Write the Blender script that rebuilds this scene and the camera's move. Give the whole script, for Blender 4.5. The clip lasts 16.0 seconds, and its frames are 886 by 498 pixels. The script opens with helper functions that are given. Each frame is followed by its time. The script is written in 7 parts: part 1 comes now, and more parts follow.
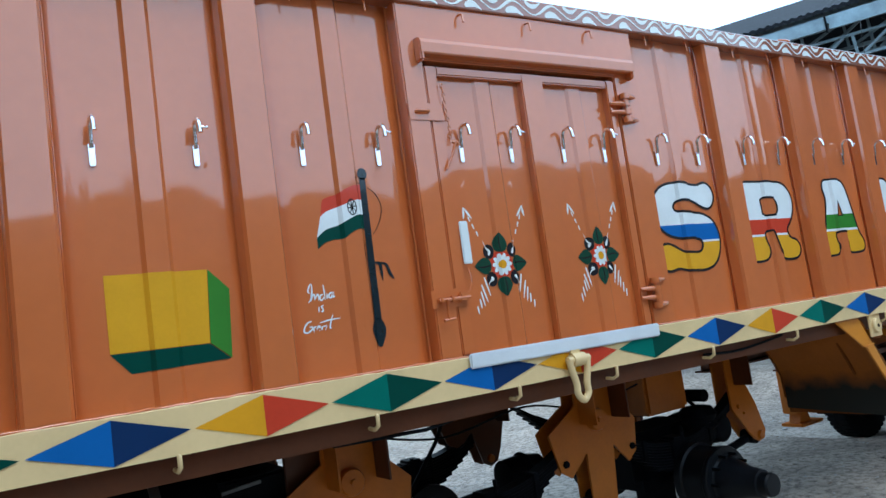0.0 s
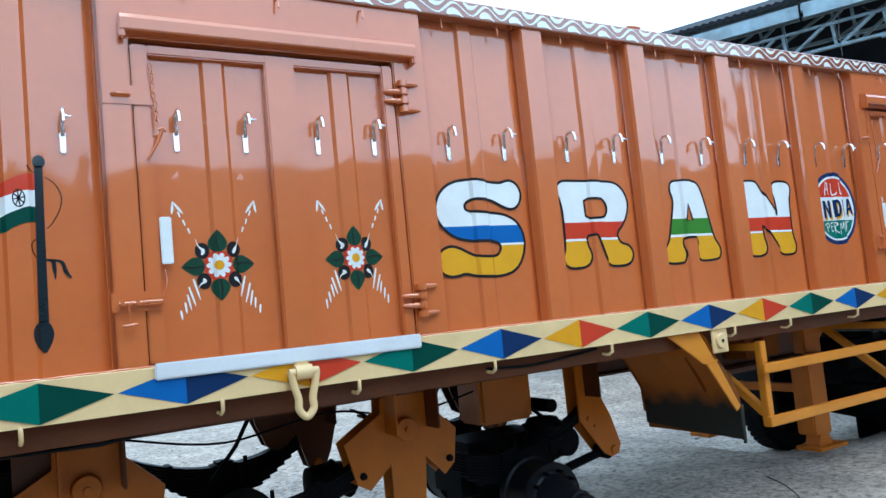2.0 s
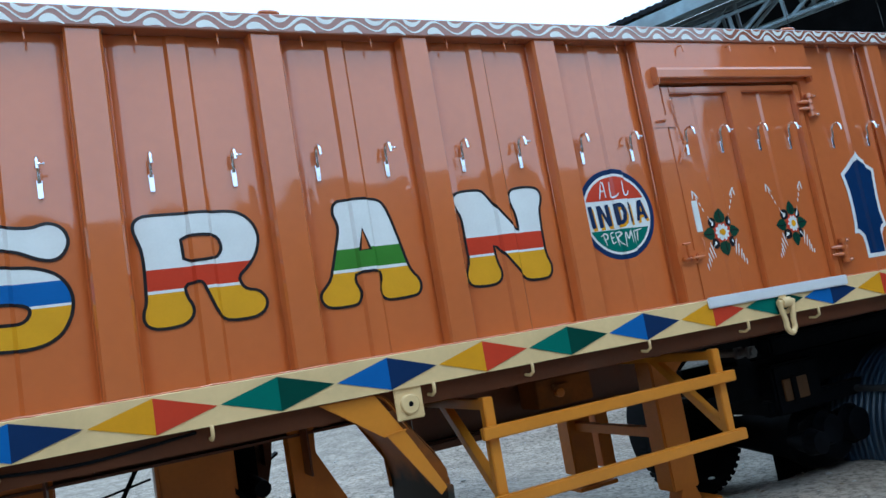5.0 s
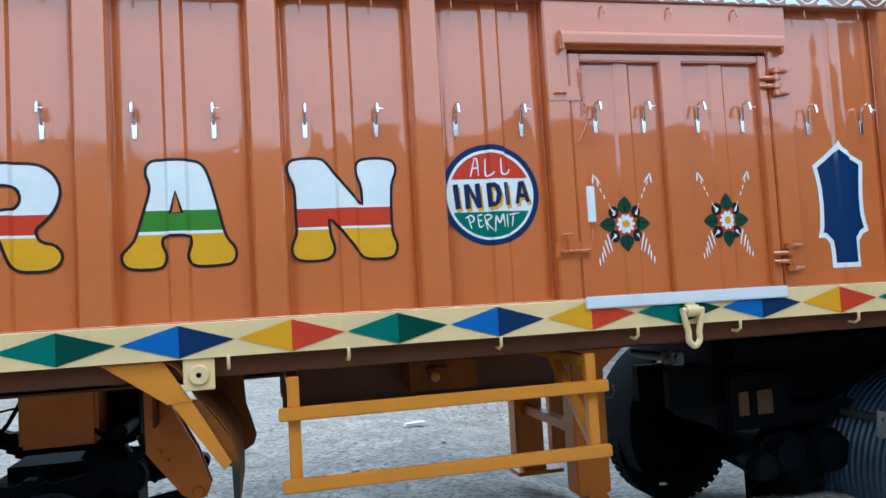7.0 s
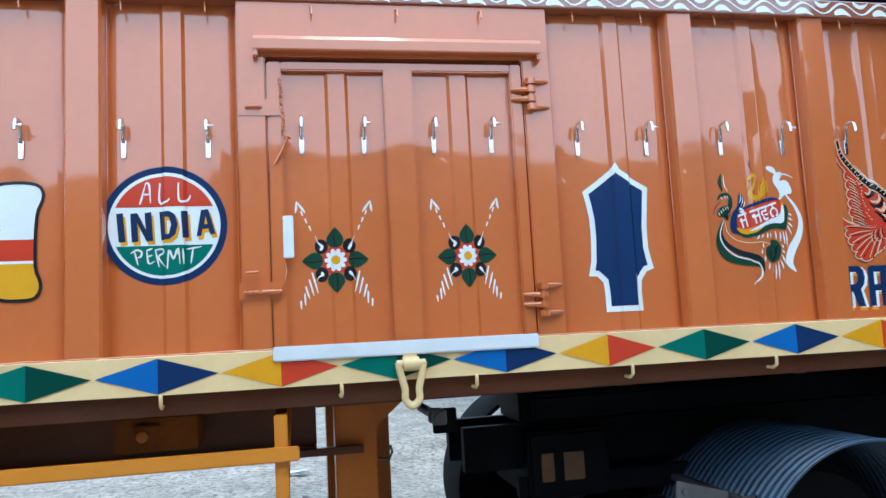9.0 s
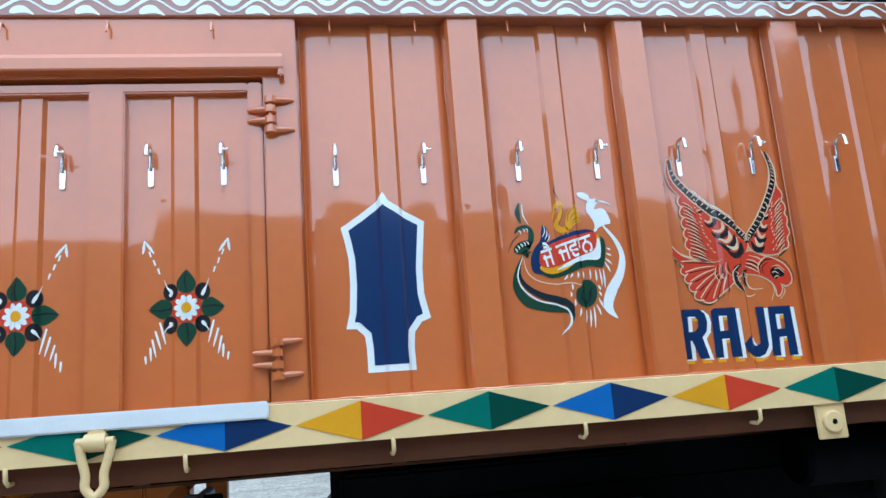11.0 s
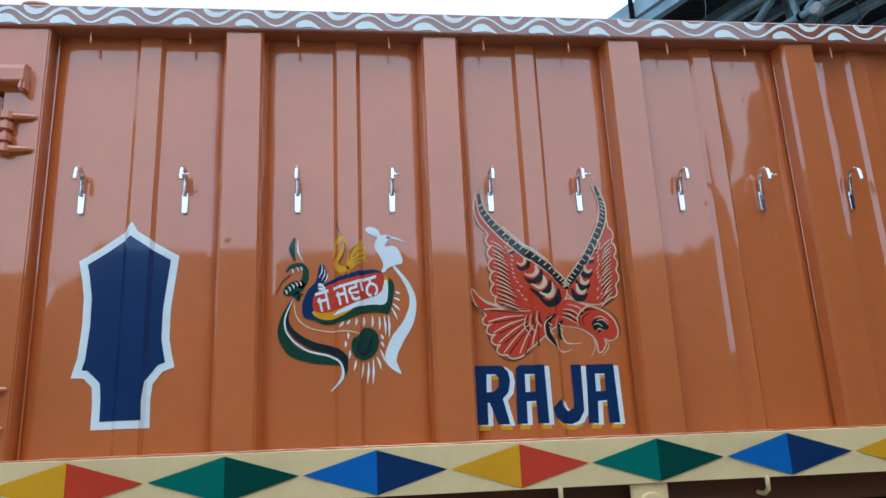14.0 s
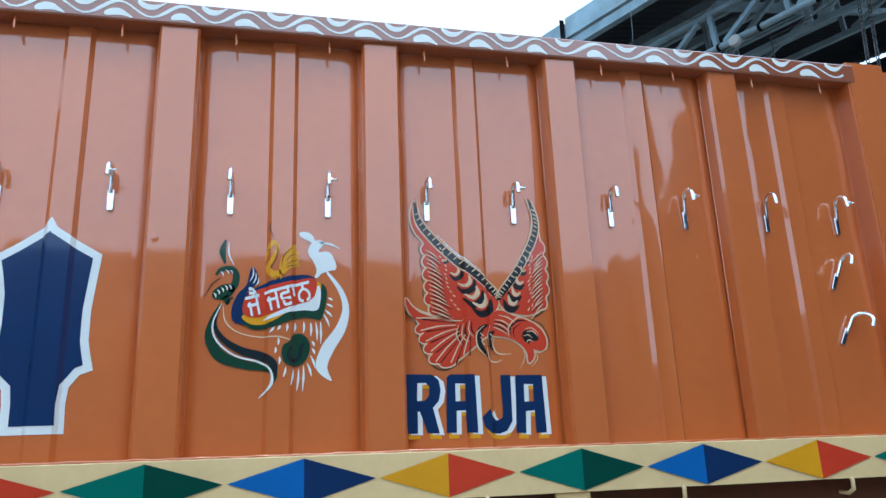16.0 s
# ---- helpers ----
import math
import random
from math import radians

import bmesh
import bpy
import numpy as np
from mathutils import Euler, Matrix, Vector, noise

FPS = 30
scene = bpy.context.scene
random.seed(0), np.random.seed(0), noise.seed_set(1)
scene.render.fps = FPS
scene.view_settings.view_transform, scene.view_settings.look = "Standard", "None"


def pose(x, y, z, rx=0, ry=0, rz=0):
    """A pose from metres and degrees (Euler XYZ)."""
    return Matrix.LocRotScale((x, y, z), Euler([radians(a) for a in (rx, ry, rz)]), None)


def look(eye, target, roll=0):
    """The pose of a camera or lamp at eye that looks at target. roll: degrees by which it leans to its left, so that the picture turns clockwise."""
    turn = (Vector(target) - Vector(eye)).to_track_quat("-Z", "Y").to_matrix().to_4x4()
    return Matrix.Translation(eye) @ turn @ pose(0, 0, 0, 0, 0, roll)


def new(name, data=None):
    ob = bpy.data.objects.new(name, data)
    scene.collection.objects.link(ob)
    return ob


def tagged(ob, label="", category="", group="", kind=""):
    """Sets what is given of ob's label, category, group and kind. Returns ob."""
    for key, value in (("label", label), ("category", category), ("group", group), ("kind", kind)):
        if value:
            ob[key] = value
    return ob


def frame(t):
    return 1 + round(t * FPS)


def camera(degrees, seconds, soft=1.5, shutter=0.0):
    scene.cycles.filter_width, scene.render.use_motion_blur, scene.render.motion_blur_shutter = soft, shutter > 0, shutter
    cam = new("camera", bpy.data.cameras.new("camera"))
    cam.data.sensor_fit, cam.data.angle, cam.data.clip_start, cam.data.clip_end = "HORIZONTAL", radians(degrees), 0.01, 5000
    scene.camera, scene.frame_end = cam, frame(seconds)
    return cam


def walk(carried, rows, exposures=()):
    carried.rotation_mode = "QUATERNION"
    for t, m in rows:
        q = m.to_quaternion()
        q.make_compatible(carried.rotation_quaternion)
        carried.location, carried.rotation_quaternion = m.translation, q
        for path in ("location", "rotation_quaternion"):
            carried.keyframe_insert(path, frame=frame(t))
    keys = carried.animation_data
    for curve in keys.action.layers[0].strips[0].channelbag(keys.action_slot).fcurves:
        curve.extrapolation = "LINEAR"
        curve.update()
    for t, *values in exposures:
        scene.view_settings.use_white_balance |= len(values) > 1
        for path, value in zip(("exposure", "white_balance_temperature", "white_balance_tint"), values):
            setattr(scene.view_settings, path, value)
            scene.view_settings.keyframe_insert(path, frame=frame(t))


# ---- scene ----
cam = camera(61.9, 16.0)
PATH = [
    (0, (-3.232, -2.676, 1.63), (-2.154, -1.003, 1.828), -7.9),
    (0.5, (-2.894, -2.752, 1.653), (-1.814, -1.081, 1.859), -8.1),
    (1, (-2.632, -2.89, 1.593), (-1.533, -1.232, 1.795), -6.9),
    (1.5, (-2.325, -3.051, 1.656), (-1.307, -1.331, 1.73), -5.4),
    (2, (-1.965, -3.092, 1.598), (-0.952, -1.375, 1.752), -5.6),
    (2.5, (-1.608, -3.106, 1.578), (-0.577, -1.401, 1.752), -7.8),
    (3, (-1.231, -3.189, 1.522), (-0.294, -1.439, 1.759), -6.0),
    (3.5, (-0.833, -3.271, 1.531), (0.065, -1.494, 1.721), -7.2),
    (4, (-0.365, -3.237, 1.501), (0.55, -1.484, 1.803), -7.5),
    (4.2, (-0.205, -3.223, 1.53), (0.721, -1.469, 1.784), -8.8),
    (6.3, (1.477, -3.542, 1.451), (2.043, -1.644, 1.73), -4.2),
    (6.5, (1.631, -3.576, 1.497), (2.115, -1.643, 1.664), -3.0),
    (7, (1.981, -3.567, 1.534), (2.452, -1.627, 1.653), -3.3),
    (7.5, (2.392, -3.453, 1.504), (2.859, -1.521, 1.727), -2.9),
    (8, (2.74, -3.378, 1.513), (3.257, -1.454, 1.691), -4.4),
    (8.2, (2.914, -3.365, 1.526), (3.432, -1.443, 1.71), -3.9),
    (10.3, (4.584, -3.167, 1.477), (4.817, -1.203, 1.77), -3.0),
    (10.5, (4.685, -3.087, 1.461), (4.965, -1.134, 1.788), -2.9),
    (11, (4.961, -2.954, 1.44), (5.283, -1.018, 1.829), -4.3),
    (11.5, (5.275, -2.901, 1.416), (5.512, -0.962, 1.847), -3.7),
    (12, (5.491, -2.778, 1.431), (5.703, -0.856, 1.943), -2.1),
    (12.5, (5.677, -2.69, 1.413), (5.938, -0.761, 1.871), -3.6),
    (13, (5.899, -2.684, 1.461), (6.048, -0.749, 1.944), -1.4),
    (13.5, (5.99, -2.698, 1.443), (6.221, -0.789, 1.991), -2.4),
    (14, (5.996, -2.687, 1.442), (6.245, -0.772, 1.96), -2.6),
    (14.5, (5.997, -2.683, 1.437), (6.247, -0.774, 1.976), -2.5),
    (15, (5.975, -2.676, 1.439), (6.259, -0.768, 1.966), -2.4),
    (15.5, (5.986, -2.673, 1.437), (6.312, -0.767, 1.946), -2.1),
    (16, (5.951, -2.681, 1.436), (6.405, -0.808, 1.973), -2.3),
]
walk(cam, [(t, look(eye, goal, lean)) for t, eye, goal, lean in PATH],
     exposures=((0, -0.06), (0.5, -0.03), (1, 0.02), (1.5, 0.12), (2, 0.28), (2.5, 0.17), (3.5, -0.03), (4, -0.1), (6.3, -0.42), (6.5, -0.37), (7, 0.12), (7.5, 0.15), (8, 0.22),
                (10.5, 0.38), (11, 0.32), (12, 0.18), (12.5, 0.02), (13, 0.21), (14, -0.19), (14.5, -0.22), (15.5, -0.09), (16, 0.01)))


# ---- world, sun, exposure ----
world = bpy.data.worlds.new("overcast_sky")
scene.world = world
world.use_nodes = True
wn, wl = world.node_tree.nodes, world.node_tree.links
wn.clear()
sky = wn.new("ShaderNodeTexSky")
sky.sky_type, sky.sun_disc = "NISHITA", False
sky.sun_elevation, sky.sun_rotation = radians(58), radians(200)
veil = wn.new("ShaderNodeMix")
veil.data_type = "RGBA"
veil.inputs[0].default_value = 0.82
veil.inputs[7].default_value = (14.4, 20.9, 28.4, 1)
back = wn.new("ShaderNodeBackground")
back.inputs[1].default_value = 0.1
wout = wn.new("ShaderNodeOutputWorld")
wl.new(sky.outputs[0], veil.inputs[6])
wl.new(veil.outputs[2], back.inputs[0])
wl.new(back.outputs[0], wout.inputs[0])

sun_data = bpy.data.lights.new("sun", "SUN")
sun_data.energy, sun_data.angle, sun_data.color = 0.7, radians(20), (1.0, 0.96, 0.9)
sun = new("sun", sun_data)
sun.matrix_world = look((2, -10, 16), (0, 0, 0))
scene.view_settings.exposure = 0.0


# ---- materials ----
def material(name, colour, rough=0.5, metal=0.0, vary=0.12, scale=3.0, bump=0.0, bump_scale=40.0, wave=0.0,
             dirt=None, dirt_scale=1.2, dirt_amount=0.5, coat=0.0, gloss=0.5):
    """A painted, metal or earthen surface: colour that varies at two scales, dirt in patches, fine grain and broad waviness."""
    m = bpy.data.materials.new(name)
    m.use_nodes = True
    n, k = m.node_tree.nodes, m.node_tree.links
    b = n["Principled BSDF"]
    geo = n.new("ShaderNodeNewGeometry")
    big = n.new("ShaderNodeTexNoise")
    big.inputs["Scale"].default_value, big.inputs["Detail"].default_value = scale, 6
    fine = n.new("ShaderNodeTexNoise")
    fine.inputs["Scale"].default_value, fine.inputs["Detail"].default_value = scale * 14, 4
    k.new(geo.outputs["Position"], big.inputs["Vector"])
    k.new(geo.outputs["Position"], fine.inputs["Vector"])
    both = n.new("ShaderNodeMath")
    both.operation = "MULTIPLY_ADD"
    both.inputs[1].default_value = 0.35
    k.new(fine.outputs["Fac"], both.inputs[0])
    k.new(big.outputs["Fac"], both.inputs[2])
    ramp = n.new("ShaderNodeValToRGB")
    lo, hi = ramp.color_ramp.elements
    lo.position, hi.position = 0.45, 0.9
    lo.color = (*[c * (1 - vary) for c in colour], 1)
    hi.color = (*[min(1, c * (1 + vary)) for c in colour], 1)
    k.new(both.outputs[0], ramp.inputs[0])
    last = ramp.outputs[0]
    if dirt:
        patch = n.new("ShaderNodeTexNoise")
        patch.inputs["Scale"].default_value, patch.inputs["Detail"].default_value = dirt_scale, 8
        patch.inputs["Roughness"].default_value = 0.65
        k.new(geo.outputs["Position"], patch.inputs["Vector"])
        cut = n.new("ShaderNodeMapRange")
        cut.inputs[1].default_value, cut.inputs[2].default_value = 0.48, 0.68
        cut.inputs[4].default_value = dirt_amount
        k.new(patch.outputs["Fac"], cut.inputs[0])
        mix = n.new("ShaderNodeMix")
        mix.data_type = "RGBA"
        mix.inputs[7].default_value = (*dirt, 1)
        k.new(cut.outputs[0], mix.inputs[0])
        k.new(last, mix.inputs[6])
        last = mix.outputs[2]
    k.new(last, b.inputs["Base Color"])
    b.inputs["Roughness"].default_value, b.inputs["Metallic"].default_value = rough, metal
    b.inputs["Specular IOR Level"].default_value = gloss
    b.inputs["Coat Weight"].default_value, b.inputs["Coat Roughness"].default_value = coat, 0.03
    b.inputs["Coat IOR"].default_value = 1.75
    normal = None
    for strength, size, depth in ((wave, 2.6, 0.012), (bump, bump_scale, 0.004)):
        if strength:
            t = n.new("ShaderNodeTexNoise")
            t.inputs["Scale"].default_value, t.inputs["Detail"].default_value = size, 1.2 if size < 5 else 5
            k.new(geo.outputs["Position"], t.inputs["Vector"])
            bp = n.new("ShaderNodeBump")
            bp.inputs["Strength"].default_value, bp.inputs["Distance"].default_value = strength, depth
            k.new(t.outputs["Fac"], bp.inputs["Height"])
            if normal:
                k.new(normal, bp.inputs["Normal"])
            normal = bp.outputs[0]
    if normal:
        k.new(normal, b.inputs["Normal"])
    return m


ORANGE = material("orange_enamel", (0.6, 0.146, 0.037), 0.25, vary=0.08, scale=1.3, wave=0.6, bump=0.012, bump_scale=160, coat=1.0, gloss=0.35)
# runs and blisters in the enamel: a few short vertical swellings
on, ok = ORANGE.node_tree.nodes, ORANGE.node_tree.links
o_pos = on.new("ShaderNodeNewGeometry")
o_stretch = on.new("ShaderNodeVectorMath")
o_stretch.operation = "MULTIPLY"
o_stretch.inputs[1].default_value = (13, 13, 7)
ok.new(o_pos.outputs["Position"], o_stretch.inputs[0])
o_run = on.new("ShaderNodeTexNoise")
o_run.inputs["Scale"].default_value, o_run.inputs["Detail"].default_value = 1.0, 1
ok.new(o_stretch.outputs[0], o_run.inputs["Vector"])
o_cut = on.new("ShaderNodeMapRange")
o_cut.inputs[1].default_value, o_cut.inputs[2].default_value = 0.735, 0.83
ok.new(o_run.outputs["Fac"], o_cut.inputs[0])
o_bump = on.new("ShaderNodeBump")
o_bump.inputs["Strength"].default_value, o_bump.inputs["Distance"].default_value = 0.4, 0.003
ok.new(o_cut.outputs[0], o_bump.inputs["Height"])
o_bsdf = on["Principled BSDF"]
ok.new(o_bsdf.inputs["Normal"].links[0].from_socket, o_bump.inputs["Normal"])
ok.new(o_bump.outputs[0], o_bsdf.inputs["Normal"])
ok.new(o_bump.outputs[0], o_bsdf.inputs["Coat Normal"])
o_bsdf.inputs["Coat Roughness"].default_value = 0.035
RAIL = material("red_brown_rail_enamel", (0.31, 0.09, 0.045), 0.25, vary=0.1, bump=0.012, bump_scale=160, coat=1.0, gloss=0.35)
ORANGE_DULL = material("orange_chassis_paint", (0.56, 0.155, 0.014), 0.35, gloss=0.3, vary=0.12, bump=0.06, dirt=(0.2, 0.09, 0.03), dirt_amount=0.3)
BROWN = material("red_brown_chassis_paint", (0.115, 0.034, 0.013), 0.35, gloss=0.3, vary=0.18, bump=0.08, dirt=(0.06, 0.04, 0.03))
CREAM = material("cream_enamel", (0.80, 0.575, 0.29), 0.25, vary=0.05, bump=0.02, dirt=(0.5, 0.38, 0.2), dirt_scale=4, dirt_amount=0.25)
GUARD = material("yellow_orange_guard_paint", (0.64, 0.225, 0.02), 0.35, vary=0.08, bump=0.04, dirt=(0.4, 0.17, 0.03), dirt_amount=0.3)


# darker, duller orange-brown for the mudguard's back and the valve box
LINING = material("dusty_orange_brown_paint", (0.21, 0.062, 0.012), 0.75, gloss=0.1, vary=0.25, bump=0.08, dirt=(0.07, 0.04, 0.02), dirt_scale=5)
# much darker than the chassis orange, for the small bracket plate
DARK_ORANGE = material("grimy_orange_paint", (0.14, 0.055, 0.014), 0.6, vary=0.3, bump=0.1, dirt=(0.04, 0.03, 0.02))


def enamel(name, colour, rough=0.16, coat=0.2, gloss=0.4):
    return material(name, colour, rough, vary=0.06, scale=6, bump=0.012, bump_scale=120, wave=0.35, coat=coat, gloss=gloss)


WHITE = enamel("white_enamel", (0.76, 0.81, 0.81))
SILVER = enamel("pale_silver_paint", (0.68, 0.72, 0.74), 0.25)
BLACK = enamel("black_enamel", (0.012, 0.013, 0.018))
BLUE = enamel("blue_enamel", (0.005, 0.12, 0.39), 0.3, 0.0, 0.12)
NAVY = enamel("navy_enamel", (0.005, 0.026, 0.085))
ROYAL = enamel("royal_blue_enamel", (0.003, 0.03, 0.11))
INK = enamel("blue_black_enamel", (0.006, 0.018, 0.026))
NAVY2 = enamel("dark_blue_enamel", (0.007, 0.03, 0.1), 0.3, 0.0, 0.12)
TEAL = enamel("green_enamel", (0.001, 0.145, 0.112), 0.3, 0.0, 0.08)
TEAL2 = enamel("dark_green_enamel", (0.001, 0.055, 0.04), 0.3, 0.0, 0.1)
GREEN = enamel("leaf_green_enamel", (0.04, 0.22, 0.03))
LEAF = enamel("deep_green_enamel", (0.004, 0.05, 0.03))
RED = enamel("red_enamel", (0.60, 0.05, 0.022))
YELLOW = enamel("yellow_enamel", (0.74, 0.36, 0.02))
GOLD = enamel("golden_enamel", (0.74, 0.33, 0.015))
ICE = enamel("pale_turquoise_enamel", (0.77, 0.80, 0.77))
BEIGE = enamel("beige_enamel", (0.72, 0.52, 0.34))
CHROME = material("chrome", (0.85, 0.86, 0.88), 0.14, 1.0, vary=0.05, scale=20)
DRUM = material("dark_worn_drum_steel", (0.006, 0.008, 0.011), 0.4, gloss=0.22, vary=0.35, scale=9, bump=0.12, bump_scale=50)
RUBBER = material("black_rubber", (0.006, 0.007, 0.009), 0.8, gloss=0.12, vary=0.3, bump=0.3, bump_scale=60)
# near-black base and dull gloss also carry the shade under the body
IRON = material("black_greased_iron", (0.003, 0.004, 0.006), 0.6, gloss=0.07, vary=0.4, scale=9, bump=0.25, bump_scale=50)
STEEL = material("grey_dusty_steel", (0.12, 0.125, 0.13), 0.5, 0.6, vary=0.3, scale=8, bump=0.15)
# black plastic; the blue in its base is painted-in sky sheen
PLASTIC = material("ribbed_black_plastic", (0.022, 0.056, 0.098), 0.38, gloss=0.6, vary=0.25, scale=5, bump=0.1)
GALVA = material("galvanised_steel", (0.25, 0.36, 0.41), 0.5, 0.2, vary=0.25, scale=5, bump=0.1, dirt=(0.16, 0.18, 0.18))
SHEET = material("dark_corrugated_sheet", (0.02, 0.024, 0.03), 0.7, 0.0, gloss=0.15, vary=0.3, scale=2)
GROUND = material("dusty_concrete_ground", (0.50, 0.44, 0.375), 0.9, gloss=0.2, vary=0.25, scale=2.2, bump=1.0, bump_scale=9, dirt=(0.31, 0.275, 0.235), dirt_scale=1.6, dirt_amount=0.7)
gn, gk = GROUND.node_tree.nodes, GROUND.node_tree.links
g_pos = gn.new("ShaderNodeNewGeometry")
warp = gn.new("ShaderNodeTexNoise")
warp.inputs["Scale"].default_value, warp.inputs["Detail"].default_value = 3.0, 6
gk.new(g_pos.outputs["Position"], warp.inputs["Vector"])
bent = gn.new("ShaderNodeMix")
bent.data_type, bent.blend_type = "RGBA", "LINEAR_LIGHT"
bent.inputs[0].default_value = 0.16
gk.new(g_pos.outputs["Position"], bent.inputs[6])
gk.new(warp.outputs["Color"], bent.inputs[7])
crack = gn.new("ShaderNodeTexVoronoi")
crack.feature = "DISTANCE_TO_EDGE"
crack.inputs["Scale"].default_value = 2.3
gk.new(bent.outputs[2], crack.inputs["Vector"])
line = gn.new("ShaderNodeMapRange")
line.inputs[1].default_value, line.inputs[2].default_value = 0.004, 0.035
line.inputs[3].default_value = 0.62
gk.new(crack.outputs["Distance"], line.inputs[0])
grit = gn.new("ShaderNodeTexNoise")
grit.inputs["Scale"].default_value, grit.inputs["Detail"].default_value, grit.inputs["Roughness"].default_value = 16, 8, 0.8
gk.new(g_pos.outputs["Position"], grit.inputs["Vector"])
spots = gn.new("ShaderNodeMapRange")
spots.inputs[1].default_value, spots.inputs[2].default_value = 0.40, 0.53
spots.inputs[3].default_value = 0.1
gk.new(grit.outputs["Fac"], spots.inputs[0])
both = gn.new("ShaderNodeMath")
both.operation = "MULTIPLY"
gk.new(line.outputs[0], both.inputs[0])
gk.new(spots.outputs[0], both.inputs[1])
soil = gn.new("ShaderNodeMix")
soil.data_type = "RGBA"
soil.inputs[6].default_value = (0.15, 0.135, 0.115, 1)
g_bsdf = gn["Principled BSDF"]
gk.new(g_bsdf.inputs["Base Color"].links[0].from_socket, soil.inputs[7])
gk.new(both.outputs[0], soil.inputs[0])
gk.new(soil.outputs[2], g_bsdf.inputs["Base Color"])
STONE = material("pale_stone", (0.5, 0.5, 0.48), 0.85, vary=0.2, bump=0.4)
PLASTER = material("weathered_brown_plaster", (0.25, 0.19, 0.13), 0.9, vary=0.3, scale=0.6, bump=0.3, dirt=(0.05, 0.05, 0.04))
FOLIAGE = material("foliage", (0.05, 0.06, 0.02), 0.6, vary=0.4, scale=2)


# ---- helpers for meshes ----
def mesh_of(name, bm, mat):
    me = bpy.data.meshes.new(name)
    bm.to_mesh(me)
    bm.free()
    for m in mat if isinstance(mat, (list, tuple)) else (mat,):
        me.materials.append(m)
    return me


def part(name, bm, mat, parent, label=""):
    ob = new(name, mesh_of(name, bm, mat))
    ob.parent = parent
    return tagged(ob, label)


def again(ob, parent, move):
    """One more part like ob, with its own sub-parts, moved by a vector; the meshes are shared."""
    twin = new(ob.name.split(".")[0], ob.data)
    twin.parent = parent
    twin.location = ob.location + Vector(move)
    if "label" in ob:
        twin["label"] = ob["label"]
    for child in ob.children:
        again(child, twin, (0, 0, 0))
    return twin


def thing(name, label, category, group="", kind="", at=(0, 0, 0)):
    ob = new(name)
    ob.location = at
    return tagged(ob, label, category, group, kind)


def shade(bm, angle=35):
    bm.normal_update()
    for f in bm.faces:
        f.smooth = True
    for e in bm.edges:
        e.smooth = len(e.link_faces) == 2 and e.calc_face_angle(0) < radians(angle)
    return bm


def block(x0, x1, y0, y1, z0, z1, bevel=0.004, bm=None):
    own = bm is None
    bm = bm or bmesh.new()
    made = bmesh.ops.create_cube(bm, size=1)["verts"]
    for v in made:
        v.co = Vector(((x0 + x1) / 2 + v.co.x * (x1 - x0), (y0 + y1) / 2 + v.co.y * (y1 - y0), (z0 + z1) / 2 + v.co.z * (z1 - z0)))
    if bevel and own:
        bmesh.ops.bevel(bm, geom=bm.edges[:], offset=bevel, segments=2, affect="EDGES", clamp_overlap=True)
        shade(bm, 50)
    return bm


def bar(a, b, w, h, bevel=0.003):
    """A square bar from a to b, w across and h high."""
    a, b = Vector(a), Vector(b)
    bm = block(-w / 2, w / 2, -h / 2, h / 2, 0, (b - a).length, bevel)
    way = (b - a).normalized()
    side = way.cross(Vector((0, 0, 1)))
    side = side.normalized() if side.length > 1e-4 else Vector((1, 0, 0))
    up = side.cross(way)
    bm.transform(Matrix.Translation(a) @ Matrix((side, up, way)).transposed().to_4x4())
    return bm


def tube(points, r, sides=10, bm=None, closed=False):
    """A round rod along points; r is one radius, or one for each point."""
    bm = bm or bmesh.new()
    pts = [Vector(p) for p in points]
    n = len(pts)
    rings = []
    ref = None
    for i, p in enumerate(pts):
        a = pts[(i - 1) % n] if closed else pts[max(i - 1, 0)]
        b = pts[(i + 1) % n] if closed else pts[min(i + 1, n - 1)]
        d = (b - a).normalized()
        if ref is None:
            ref = d.orthogonal().normalized()
        ref = (ref - d * ref.dot(d)).normalized()
        other = d.cross(ref)
        rad = r[i] if isinstance(r, (list, tuple)) else r
        rings.append([bm.verts.new(p + (ref * math.cos(2 * math.pi * j / sides) + other * math.sin(2 * math.pi * j / sides)) * rad) for j in range(sides)])
    for i in range(n if closed else n - 1):
        u, w = rings[i], rings[(i + 1) % n]
        for j in range(sides):
            bm.faces.new((u[j], u[(j + 1) % sides], w[(j + 1) % sides], w[j]))
    if not closed:
        bm.faces.new(rings[0][::-1])
        bm.faces.new(rings[-1])
    bmesh.ops.recalc_face_normals(bm, faces=bm.faces[:])
    return shade(bm, 60)


def turned(profile, centre, axis="y", sides=40):
    """A body of rotation about an axis through centre; profile: (along, radius)."""
    bm = bmesh.new()
    rings = []
    for along, rad in profile:
        ring = []
        for j in range(sides):
            a = 2 * math.pi * j / sides
            u, w = rad * math.cos(a), rad * math.sin(a)
            ring.append(bm.verts.new({"y": (u, along, w), "x": (along, u, w), "z": (u, w, along)}[axis]))
        rings.append(ring)
    for u, w in zip(rings, rings[1:]):
        for j in range(sides):
            bm.faces.new((u[j], u[(j + 1) % sides], w[(j + 1) % sides], w[j]))
    bm.faces.new(rings[0][::-1])
    bm.faces.new(rings[-1])
    bmesh.ops.recalc_face_normals(bm, faces=bm.faces[:])
    bmesh.ops.translate(bm, verts=bm.verts[:], vec=centre)
    return shade(bm, 30)


